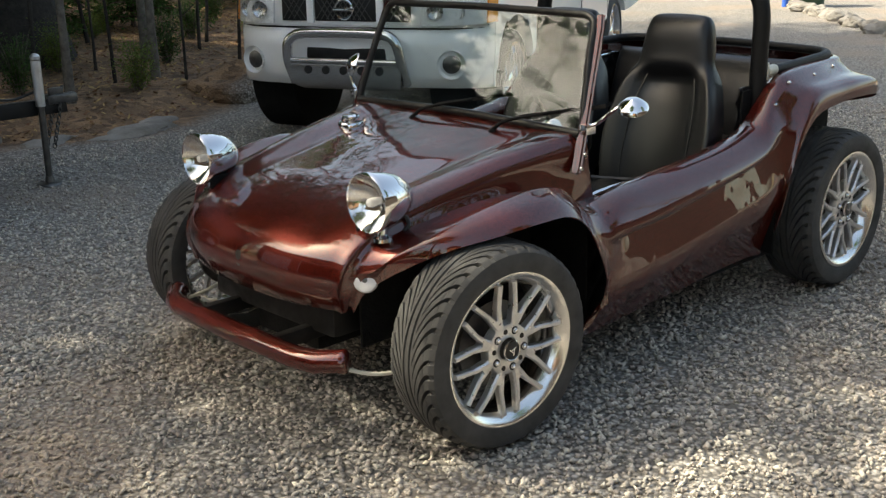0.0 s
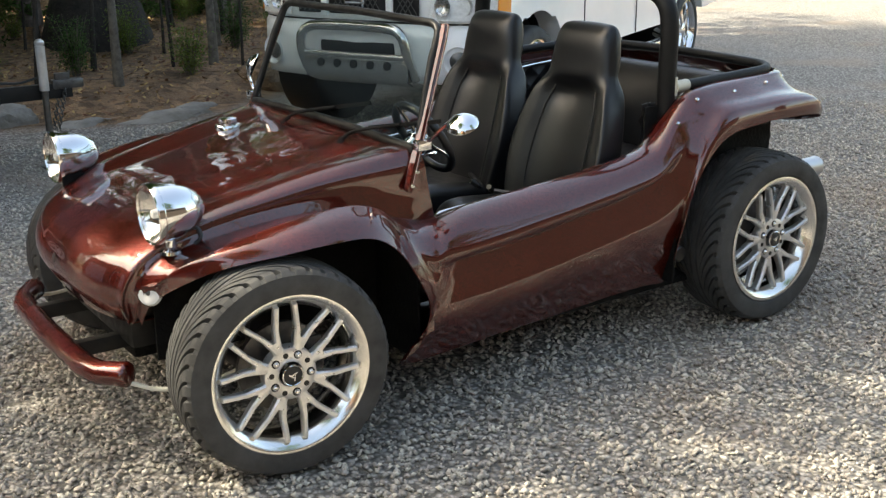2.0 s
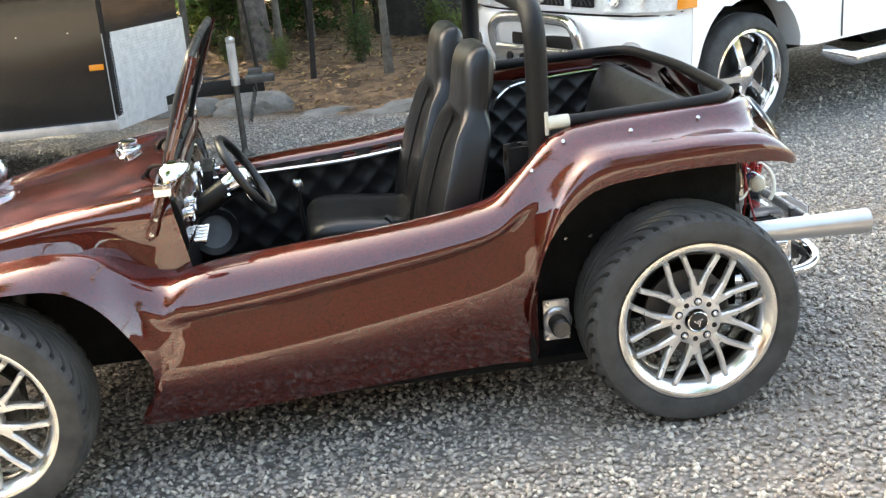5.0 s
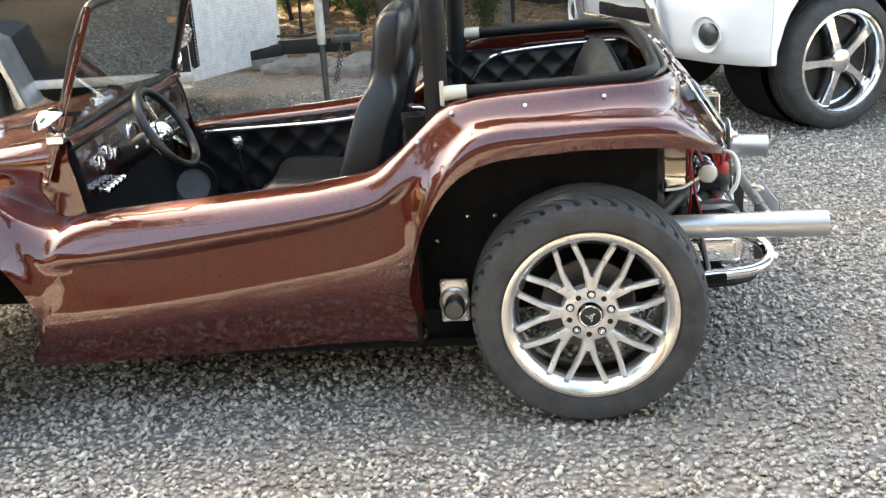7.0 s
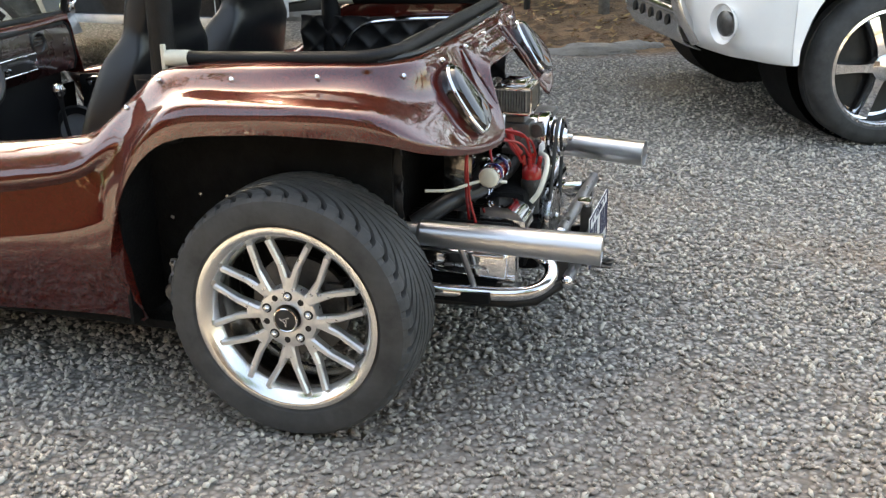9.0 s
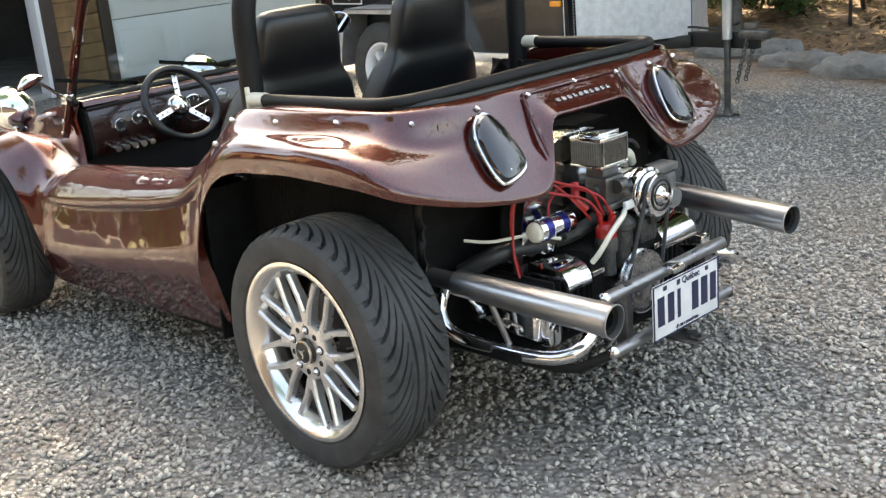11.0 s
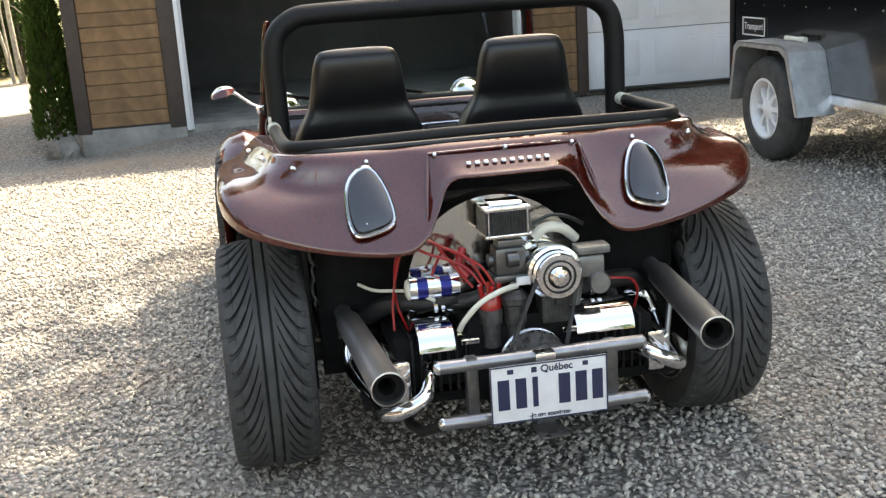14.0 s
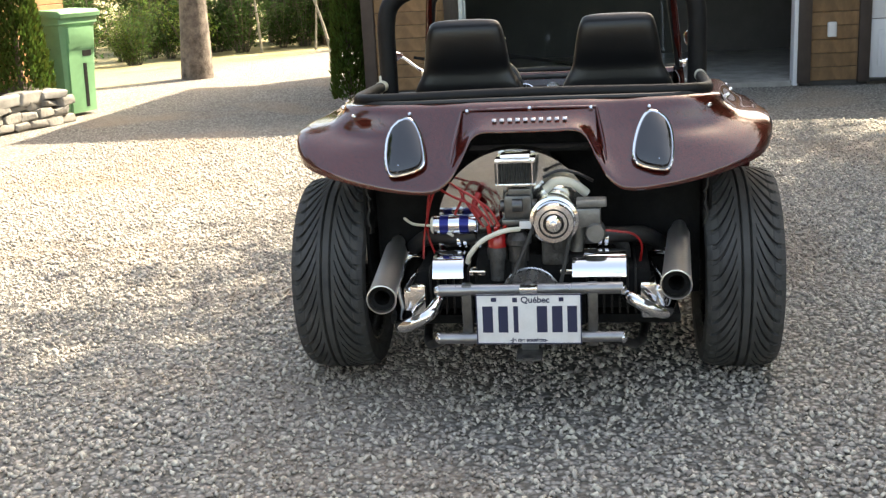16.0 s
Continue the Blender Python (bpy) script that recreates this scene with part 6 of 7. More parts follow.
for k in range(5):
    simple("skid_hole", lambda bm: lathe(bm, [(0, .001), (.028, .001), (.030, -.002)], along((1.014, -.27 + k * .135, .555), (2, -.27 + k * .135, .68)), 18), M_BLACK, bb)

# ---- enclosed trailer ----
trailer = thing("cargo_trailer", "black enclosed cargo trailer with an aluminium stone guard", "trailer")
TY0, TY1, TXF, TXR, TZ0, TZ1 = 2.98, 4.54, -2.19, -4.62, .46, 2.30
TYC = (TY0 + TY1) / 2
bm = B()
prism(bm, [(TXR, TY0), (TXF, TY0), (TXF, TY1), (TXR, TY1)], "z", TZ0, TZ1, .02)
part("box_body", bm, M_TRAILER, trailer, "glossy black sheet-metal body")
bm = B()
prism(bm, [(TXF + .002, TY0 + .005), (TXF + .36, TYC), (TXF + .002, TY1 - .005)], "z", TZ0 + .02, TZ1, .01)
part("nose", bm, M_TRAILER, trailer)
simple("bottom_rail", lambda bm: (box(bm, ((TXR + TXF) / 2, TY0 - .004, TZ0 - .02), (TXF - TXR, .03, .055), .004), box(bm, ((TXR + TXF) / 2, TY1 + .004, TZ0 - .02), (TXF - TXR, .03, .055), .004), box(bm, (TXR, TYC, TZ0 - .02), (.03, TY1 - TY0, .055), .004)), M_GREY_AL, trailer, "aluminium bottom rail")
simple("corner_cap", lambda bm: (box(bm, (TXR, TY0, 1.4), (.05, .03, 1.9), .006), box(bm, (TXF, TY0 - .003, 1.4), (.03, .012, 1.8), .003), box(bm, ((TXR + TXF) / 2, TY0, TZ1), (TXF - TXR, .04, .05), .01)), M_BLACK, trailer)


def guard(s):
    """Diamond-plate sheet on one face of the nose."""
    a, b = Vector((TXF - .02, TYC + s * (TYC - TY0) * 1.01, 0)), Vector((TXF + .375, TYC, 0))
    u = (b - a).normalized()
    n = Vector((-u.y, u.x, 0)) * (1 if s > 0 else -1)
    if n.x < 0:
        n = -n
    L = (b - a).length
    bm = B()
    bm.faces.new([bm.verts.new(a + u * (L * k) + Vector((0, 0, z)) + n * .012) for k, z in ((0, .405), (.64, .405), (.64, .50), (1, .50), (1, .96), (0, .98))])
    solid(bm, .004)
    sheet = part("stone_guard", bm, M_DIAMOND, trailer, "bright aluminium diamond plate")
    bm = B()
    for i in range(3, 46):
        for j in range(28):
            k, z = (i + .5) / 47, .42 + j * .019
            if k > .62 and z < .515:
                continue
            c = a + u * (L * k) + Vector((0, 0, z)) + n * .0135
            ang = radians(45 if (i + j) % 2 else -45)
            dv = u * math.cos(ang) + Vector((0, 0, 1)) * math.sin(ang)
            sd = dv.cross(n)
            pts = [c + dv * .0085, c + sd * .0030, c - dv * .0085, c - sd * .0030]
            vv = [bm.verts.new(p) for p in pts] + [bm.verts.new(c + n * .0035)]
            for q in range(4):
                bm.faces.new((vv[q], vv[(q + 1) % 4], vv[4]))
    st = part("tread_pattern", bm, M_DIAMOND, sheet)
    st["kind"] = "stuff"


guard(-1)
guard(1)
for s in (-1, 1):
    y = TY0 - .13 if s < 0 else TY1 + .13
    road_wheel(trailer, -3.68, y, .345, .195, .20, s, "black trailer tyre", 8, M_WHITEPLATE, .52)
    def fender(bm):
        prof = [(-4.14, .36), (-4.06, .74), (-4.00, .78), (-3.38, .78), (-3.30, .74), (-3.16, .35)]
        y0, y1 = (TY0 - .26, TY0 - .002) if s < 0 else (TY1 + .002, TY1 + .26)
        grid(bm, [[(x, y0, z) for x, z in prof], [(x, y1, z) for x, z in prof]])
        solid(bm, .006)
        o = y0 if s < 0 else y1
        grid(bm, [[(x, o, z) for x, z in prof], [(x + (.035 if x < -3.7 else -.035), o, z - (.035 if .5 < z else 0)) for x, z in prof]])
    simple("fender", fender, M_GREY_AL, trailer, "brushed aluminium wheel fender")
simple("strap_buckle", lambda bm: (rod(bm, (-3.62, TY0 - .06, .80), (-3.50, TY0 - .06, .80), .014), rod(bm, (-3.50, TY0 - .06, .80), (-3.44, TY0 - .06, .80), .018), box(bm, (-3.66, TY0 - .06, .80), (.08, .03, .03), .008)), M_CREAM, trailer, "yellowed hose fitting on the fender")
simple("marker_lamp", lambda bm: box(bm, (TXF - .07, TY0 - .012, .79), (.085, .02, .035), .006), M_AMBER, trailer, "amber side marker")
simple("tail_lamp", lambda bm: box(bm, (TXR + .06, TY0 - .010, .57), (.09, .02, .04), .006), M_RED, trailer)
sign = simple("sign_plate", lambda bm: box(bm, (-4.27, TY0 - .004, 0.845), (.34, .006, .125), .002), M_BLACK, trailer, "small framed sign reading Transport")
simple("sign_border", lambda bm: (box(bm, (-4.27, TY0 - .009, 0.905), (.34, .004, .008), 0), box(bm, (-4.27, TY0 - .009, 0.785), (.34, .004, .008), 0), box(bm, (-4.436, TY0 - .009, 0.845), (.008, .004, .12), 0), box(bm, (-4.104, TY0 - .009, 0.845), (.008, .004, .12), 0)), M_WHITEPLATE, sign)
txt = bpy.data.curves.new("sign_text", "FONT")
txt.body = "Transport"
txt.size, txt.align_x, txt.align_y, txt.extrude = .070, "CENTER", "CENTER", .001
txt.materials.append(M_WHITEPLATE)
to = new("sign_text", txt)
to.parent = sign
to.matrix_basis = Matrix.Translation((-4.27, TY0 - .0085, 0.845)) @ Matrix.Rotation(math.pi / 2, 4, "X")
for z in (1.55, 1.0):
    simple("panel_screws", lambda bm: [lathe(bm, [(0, .003), (.005, .002), (.006, 0)], along((TXR + .2 + k * .29, TY0, z), (TXR + .2 + k * .29, 0, z)), 8) for k in range(8)], M_STEEL, trailer)
TZ = .475
simple("tongue", lambda bm: (box(bm, (-1.80, TYC, TZ), (.95, .055, .095), .006), [box(bm, (0, 0, 0), (.62, .05, .08), .005, Matrix.Translation((-2.04, TYC + s * .22, TZ - .01)) @ Matrix.Rotation(radians(-38 * s), 4, "Z")) for s in (-1, 1)]), M_BLACK, trailer, "black steel trailer tongue")
simple("coupler", lambda bm: (box(bm, (-1.35, TYC, TZ + .04), (.20, .075, .06), .015), box(bm, (-1.38, TYC, TZ + .085), (.09, .03, .05), .006), rod(bm, (-1.34, TYC, TZ + .07), (-1.33, TYC, TZ + .12), .010)), M_DARKSTEEL, trailer)
simple("jack_post", lambda bm: (rod(bm, (-1.51, TYC - .06, .05), (-1.51, TYC - .06, .50), .021), lathe(bm, [(0, .05), (.024, .05), (.03, .015), (.075, .012), (.08, 0)], Matrix.Translation((-1.51, TYC - .06, 0)), 20)), M_DARKSTEEL, trailer, "rusty steel jack leg and foot")
jt = simple("jack_tube", lambda bm: (rod(bm, (-1.51, TYC - .06, .49), (-1.51, TYC - .06, .77), .030, seg=20), lathe(bm, [(.029, 0), (.031, .02), (.018, .035), (0, .04)], Matrix.Translation((-1.51, TYC - .06, .775)), 18)), M_GREY_AL, trailer, "pale grey jack tube")
simple("jack_label", lambda bm: lathe(bm, [(.0278, 0), (.0278, .06)], Matrix.Translation((-1.51, TYC - .06, .63)), 20), M_WHITEPLATE, jt, "white sticker")
for s in (-1, 1):
    simple("safety_chain", lambda bm: [tube(bm, [Vector((-1.38 - .006 * k + .012 * math.cos(a) * (k % 2), TYC + s * .05 + .012 * math.cos(a) * ((k + 1) % 2), TZ - .022 * k + .018 * math.sin(a))) for a in [2 * math.pi * q / 8 for q in range(8)]], .004, 5, closed=True) for k in range(12)], M_DARKSTEEL, trailer)
simple("cable", lambda bm: tube(bm, [(-1.93, TYC + .02, TZ + .06), (-1.78, TYC - .03, TZ + .08), (-1.63, TYC + .02, TZ + .065), (-1.48, TYC + .03, TZ + .10)], .008, 8, smooth=5), M_BLACKPLASTIC, trailer)

# ---- blue post and barrel far down the drive ----
bp_ = thing("blue_post", "bright blue painted post beside the sunny drive", "post", m=Matrix.Translation((12.74, 6.70, 0)))
bm = B()
rod(bm, (0, 0, 0), (0, 0, 1.4), .06)
part("post", bm, mat("blue_paint", (.03, .12, .55), .4, var=.1), bp_)
ba_ = thing("green_barrel", "dark green ribbed barrel standing by a blue post", "barrel", m=Matrix.Translation((12.99, 6.46, 0)))
bm = B()
lathe(bm, [(0, 0), (.27, 0), (.28, .02), (.28, .28), (.295, .30), (.28, .32), (.28, .58), (.295, .60), (.28, .62), (.28, .87), (.27, .89), (0, .88)], None, 28)
part("drum", bm, mat("green_paint", (.03, .07, .04), .5, var=.2), ba_)


# ---- ground ----
def edge_y(x):
    """Where the drive meets the wood."""
    return 4.75 + .52 * max(x, 0.0) + .55 * min(max(-x - .8, 0.0), 2.0)


def gz(x, y):
    """Height of the ground."""
    z = -.17 * math.exp(-((x + 7.9) ** 2 / 1.6 + (y + 2.4) ** 2 / 1.0))
    dist = y - edge_y(x) - .35
    if dist > 0:
        z += min(.10, dist * .25) + .035 * min(dist, 12) + .10 * noise.noise((x * .6, y * .6, 0)) * min(1, dist)
    return z


def axis_steps():
    out = [0.0]
    step = .35
    while out[-1] < 260:
        if out[-1] > 12:
            step *= 1.22
        out.append(out[-1] + step)
    return [-v for v in reversed(out[1:])] + out


ax = axis_steps()
bm = B()
grid(bm, [[(x, y, gz(x, y) + .012 * noise.noise((x * 1.3, y * 1.3, 3)) - .004) for y in ax] for x in ax])
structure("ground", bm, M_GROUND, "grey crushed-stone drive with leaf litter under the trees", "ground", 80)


def scatter(name, pos, size, flat, material, label, category, seed, faces8=True):
    """Many small stones or leaves in one mesh, drawn straight into arrays."""
    rs = np.random.RandomState(seed)
    n = len(pos)
    if faces8:
        base = np.array([(1, 0, 0), (0, 1, 0), (-1, 0, 0), (0, -1, 0), (0, 0, 1), (0, 0, -1)], float)
        tri = np.array([(0, 1, 4), (1, 2, 4), (2, 3, 4), (3, 0, 4), (1, 0, 5), (2, 1, 5), (3, 2, 5), (0, 3, 5)])
    else:
        base = np.array([(1, .0, .1), (.1, .55, -.1), (-1, 0, .15), (-.1, -.55, -.05)], float)
        tri = np.array([(0, 1, 2), (0, 2, 3)])
    v = base[None] * (1 + rs.uniform(-.38, .38, (n, len(base), 1))) + rs.uniform(-.22, .22, (n, len(base), 3)) * (1 if faces8 else .5)
    v = v * size[:, None, None] * np.array((1, .75, flat))
    a = rs.uniform(0, 6.28, n)
    tl = rs.uniform(-.5, .5, (n, 2))
    ca, sa = np.cos(a)[:, None], np.sin(a)[:, None]
    x, y, z = v[..., 0], v[..., 1], v[..., 2]
    z = z + x * tl[:, :1] + y * tl[:, 1:]
    v = np.stack([x * ca - y * sa, x * sa + y * ca, z], -1) + pos[:, None, :]
    me = bpy.data.meshes.new(name)
    nv, nt = len(base), len(tri)
    me.vertices.add(n * nv)
    me.vertices.foreach_set("co", v.reshape(-1))
    idx = (tri[None] + (np.arange(n) * nv)[:, None, None]).reshape(-1)
    me.loops.add(len(idx))
    me.loops.foreach_set("vertex_index", idx.astype(np.int32))
    me.polygons.add(n * nt)
    me.polygons.foreach_set("loop_start", np.arange(0, n * nt * 3, 3, dtype=np.int32))
    me.update(calc_edges=True)
    me.materials.append(material)
    return tagged(new(name, me), label, category, kind="stuff")


rs = np.random.RandomState(4)
count = 225000
px, py = rs.uniform(-5.5, 4.6, count), rs.uniform(-4.4, 4.6, count)
near = np.exp(-((np.abs(px + .5) / 4.4) ** 4 + (np.abs(py + .8) / 3.4) ** 4))
keep = rs.uniform(0, 1, count) < .25 + .75 * near
px, py = px[keep], py[keep]
sz = .0050 + .0102 * rs.uniform(0, 1, len(px)) ** 1.7
pos = np.stack([px, py, np.array([.012 * noise.noise((a * 1.3, b * 1.3, 3)) for a, b in zip(px, py)]) + sz * .15], -1)
scatter("gravel", pos, sz, .72, M_GRAVEL, "loose crushed grey stone on the drive", "gravel", 5)
px, py = rs.uniform(-9, 9, 26000), rs.uniform(4.7, 13, 26000)
ok = py > .2 + np.array([edge_y(a) for a in px])
px, py = px[ok], py[ok]
pos = np.stack([px, py, np.array([gz(a, b) + .015 for a, b in zip(px, py)])], -1)
scatter("leaf_litter", pos, rs.uniform(.016, .040, len(px)), .6, M_LITTER, "dry brown fallen leaves and needles", "leaf litter", 6, False)


def rock(name, x, y, z, sx, sy, sz_, seed, label, material=M_ROCK):
    bm = B()
    bmesh.ops.create_icosphere(bm, subdivisions=4, radius=1)
    for v in bm.verts:
        n = noise.noise(v.co * 1.1 + Vector((seed * 3.1, 0, 0))) * .40 + noise.noise(v.co * 2.6 + Vector((seed, 2, 0))) * .16 + noise.noise(v.co * 7 + Vector((seed, 5, 0))) * .07 + noise.noise(v.co * 17 + Vector((seed, 9, 0))) * .03
        v.co *= 1 + n
        v.co = Vector((v.co.x * sx, v.co.y * sy, v.co.z * sz_))
    ob = tagged(part(name, bm, material, None, angle=30), label, "rock", "rocks along the drive")
    ob.matrix_world = pose(x, y, z, 0, 0, seed * 47 % 180)
    return ob


for k in range(11):
    x = -5.0 + k * .51 + .12 * math.sin(k * 5)
    y = edge_y(x) + .25 + .10 * math.sin(k * 2.7)
    w = .24 + .13 * abs(math.sin(k * 1.9))
    rb = rock("boulder", x, y, gz(x, y) - .04, w, w * .55, (.11 + .08 * abs(math.sin(k * 3.3))) * (1 if x < -1.2 else .4), k + 1, "low pale grey weathered boulder edging the drive")
    rb.matrix_world = pose(x, y, gz(x, y) - .04, 0, 0, 14 * math.sin(k * 1.7) + (25 if x > 0 else 0))
rock("gravel_mound", 1.24, 5.80, gz(1.24, 5.80) - .02, .46, .36, .27, 41, "small heap of grey gravel at the edge of the wood", M_GROUND)
rock("boulder", 2.6, 6.6, gz(2.6, 6.6) + .025, .5, .35, .25, 42, "sandy brown boulder at the edge of the wood")
for k in range(11):
    rock("boulder", 12.45 - k * .30, 6.35 - k * .30 + .05 * math.sin(k * 3), .03, .17 + .05 * math.sin(k * 2.3), .14, .11, k + 21, "pale boulder lining the sunny drive")


# ---- trees ----
def leaf_cloud(bm_verts, tri_list, rs, c, r, n, size):
    for _ in range(n):
        p = Vector(c) + Vector((rs.normal(0, r[0]), rs.normal(0, r[1]), rs.normal(0, r[2])))
        dv = Vector((rs.uniform(-1, 1), rs.uniform(-1, 1), rs.uniform(-.7, .4))).normalized()
        u = dv.cross(Vector((rs.uniform(-1, 1), rs.uniform(-1, 1), 1))).normalized()
        s = size * rs.uniform(.6, 1.4)
        i = len(bm_verts)
        bm_verts.extend([tuple(p - u * s * .4), tuple(p + u * s * .4), tuple(p + dv * s * 1.6)])
        tri_list.append((i, i + 1, i + 2))


def tree_meshes(kind, height, seed):
    rs = np.random.RandomState(seed)
    bm = B()
    verts, tris = [], []
    lean = (rs.uniform(-.03, .03), rs.uniform(-.03, .03))
    r0 = {"fir": .055, "pole": .046, "pine": .115, "birch": .045, "big": .33, "bare": .09}[kind]
    def axis(k):
        return Vector((lean[0] * height * k + .03 * math.sin(k * 9 + seed), lean[1] * height * k + .03 * math.cos(k * 7 + seed), height * k))
    ks = np.linspace(0, 1, 12)
    tube(bm, [axis(k) + Vector((0, 0, -.15 if k == 0 else 0)) for k in ks], [r0 * (1 - .85 * k) * ((1.9 if kind == "big" else 1.35) if k < .01 else 1) for k in ks], 10)
    if kind == "fir":
        n, lo, reach = 60, .04, 1.2
    elif kind == "pole":
        n, lo, reach = 16, .55, .9
    elif kind == "birch":
        n, lo, reach = 16, .35, 1.2
    elif kind == "bare":
        n, lo, reach = 34, .22, 2.1
    elif kind == "big":
        n, lo, reach = 16, .32, 2.0
    else:
        n, lo, reach = 60, .42, 2.9
    for b in range(n):
        k = lo + (1 - lo) * (b + rs.uniform(0, 1)) / n
        a = b * 2.4 + rs.uniform(-.4, .4)
        ln = reach * (1 - (k - lo) / (1 - lo) * .85) * rs.uniform(.6, 1.1)
        if kind in ("pine", "pole", "big", "birch", "bare"):
            ln = reach * (.35 + .65 * math.sin(math.pi * min(1, .15 + (k - lo) / (1 - lo) * .85))) * rs.uniform(.6, 1.1)
        p0 = axis(k)
        drop = -.12 if kind in ("fir", "pole") else .25
        p1 = p0 + Vector((math.cos(a) * ln * .55, math.sin(a) * ln * .55, ln * (drop * .3 + .05)))
        p2 = p0 + Vector((math.cos(a) * ln, math.sin(a) * ln, ln * drop))
        rb = max(.006, r0 * .28 * (1 - k))
        tube(bm, [p0, p1, p2], [rb, rb * .6, rb * .25], 5)
        if kind == "bare":
            for q in range(7):
                c = p0.lerp(p1, q / 3.5) if q < 3.5 else p1.lerp(p2, q / 3.5 - 1)
                tw = Vector((math.cos(a) * .3 + rs.uniform(-.7, .7), math.sin(a) * .3 + rs.uniform(-.7, .7), rs.uniform(-.1, .8))) * ln * .36
                tube(bm, [c, c + tw * .5 + Vector((0, 0, .03)), c + tw], [rb * .45, rb * .3, .003], 4, caps=False)
                for z in range(2):
                    c2 = c + tw * (.45 + .3 * z)
                    t2 = Vector((rs.uniform(-1, 1), rs.uniform(-1, 1), rs.uniform(-.2, .8))) * ln * .14
                    tube(bm, [c2, c2 + t2], [.004, .002], 3, caps=False)
        elif kind == "fir":
            for q in range(10):
                w = (q + 1) / 10
                c = p0.lerp(p1, w * 2) if w < .5 else p1.lerp(p2, w * 2 - 1)
                leaf_cloud(verts, tris, rs, c, (.085, .085, .04), 16, .062)
        elif kind == "pole":
            for q in range(5):
                leaf_cloud(verts, tris, rs, p0.lerp(p2, .3 + .16 * q), (.12, .12, .07), 14, .05)
        elif kind == "birch":
            for q in range(4):
                leaf_cloud(verts, tris, rs, p0.lerp(p2, .35 + .2 * q), (.20, .20, .15), 12, .04)
        else:
            for q in range(7):
                leaf_cloud(verts, tris, rs, p0.lerp(p2, .25 + .14 * q), (.28, .28, .16), 26, .11)
    trunk = mesh_of("trunk", bm, M_BARK_DARK if kind == "big" else M_BARK_PINE if kind == "pine" else M_BARK if kind in ("fir", "big") else M_BARK_PALE, 60)
    me = bpy.data.meshes.new("crown")
    me.from_pydata(verts, [], tris)
    me.materials.append(M_LEAF if kind == "birch" else M_NEEDLE)
    return trunk, me


TREE_LABEL = {"fir": "young dark green fir with low boughs", "pole": "slim bare-stemmed conifer in the wood", "pine": "tall pine with a broad crown", "birch": "slender pale tree with early spring leaves", "big": "old thick dark-barked tree in the wood", "bare": "leafless grey tree with fine twigs"}
PROTO = {}


def tree(kind, x, y, seed, scale=1.0, variant=0, height=None):
    key = (kind, variant)
    if key not in PROTO:
        h = height or {"fir": 4.6, "pole": 8.0, "pine": 11.5, "birch": 6.0, "big": 10.0, "bare": 10.0}[kind]
        PROTO[key] = tree_meshes(kind, h, 11 + variant * 7 + len(kind))
    t = thing("tree", TREE_LABEL[kind], "tree", "trees round the drive", pose(x, y, gz(x, y), 0, 0, seed * 61 % 360) @ Matrix.Scale(scale, 4))
    part("trunk", PROTO[key][0], None, t)
    part("crown", PROTO[key][1], None, t)
    return t


# wood beyond the drive
rsf = np.random.RandomState(21)
tree("big", .41, 8.4, 3)
for k, (x, y) in enumerate(((-.31, 5.9), (.83, 6.5), (1.35, 7.6), (3.3, 8.3), (2.4, 9.2), (-1.2, 7.2), (4.6, 9.6), (-.9, 8.4), (1.9, 8.6), (-3.2, 6.6), (-2.1, 7.4))):
    tree("pole", x, y, k, .8 + .05 * (k % 5), k % 3)
for k in range(34):
    x = -5.0 + k * .46 + rsf.uniform(-.4, .4)
    y = 6.7 + .55 * max(x, 0) + rsf.uniform(0, 6.0) + (1.2 if abs(x - .4) < .6 else 0)
    tree("fir", x, y, k + 3, rsf.uniform(.4, 1.0), k % 3)
for k in range(22):
    x, y = -12 + k * 1.6 + rsf.uniform(-.6, .6), 15 + rsf.uniform(0, 8)
    tree("fir" if k % 3 else "pine", x, y + max(0, x) * .5, k, rsf.uniform(.8, 1.05), k % 3)
for k in range(14):
    tree("bare", -5 + k * 1.35 + rsf.uniform(-.4, .4), 9.6 + rsf.uniform(0, 4) + max(0, -5 + k * 1.35) * .5, k, rsf.uniform(.85, 1.15), k % 2)
# across the drive's far end
for k in range(12):
    tree("pole" if k % 2 else "fir", 19 + rsf.uniform(0, 6), -6 + k * 2.2, k, rsf.uniform(.9, 1.3), k % 3)
# tall pines added to shade buggy and drive; their crowns are out of view
for k, (x, y, s) in enumerate(((-6.0, 6.7, 1.25), (-3.8, 6.4, 1.2), (-1.4, 7.4, 1.05), (-8.3, 8.8, 1.15), (-5.2, 9.4, 1.05), (-2.8, 11.0, 1.0), (-5.0, 13.2, 1.1), (1.8, 10.6, 1.1), (.1, 9.8, 1.0))):
    tree("pine", x, y, k + 2, s, k % 2)
# taller wood added beyond the garage and the trailer, to darken windscreen reflections
for k in range(16):
    a = radians(106 + k * 2.9 + rsf.uniform(-1, 1))
    r = 15.5 + rsf.uniform(0, 4.5)
    tree(("fir", "bare", "fir", "pole")[k % 4], -1.5 + r * math.cos(a), r * math.sin(a), k + 4, {0: 1.75, 1: .85, 2: 1.55, 3: 1.1}[k % 4] * rsf.uniform(.9, 1.1), k % 2)
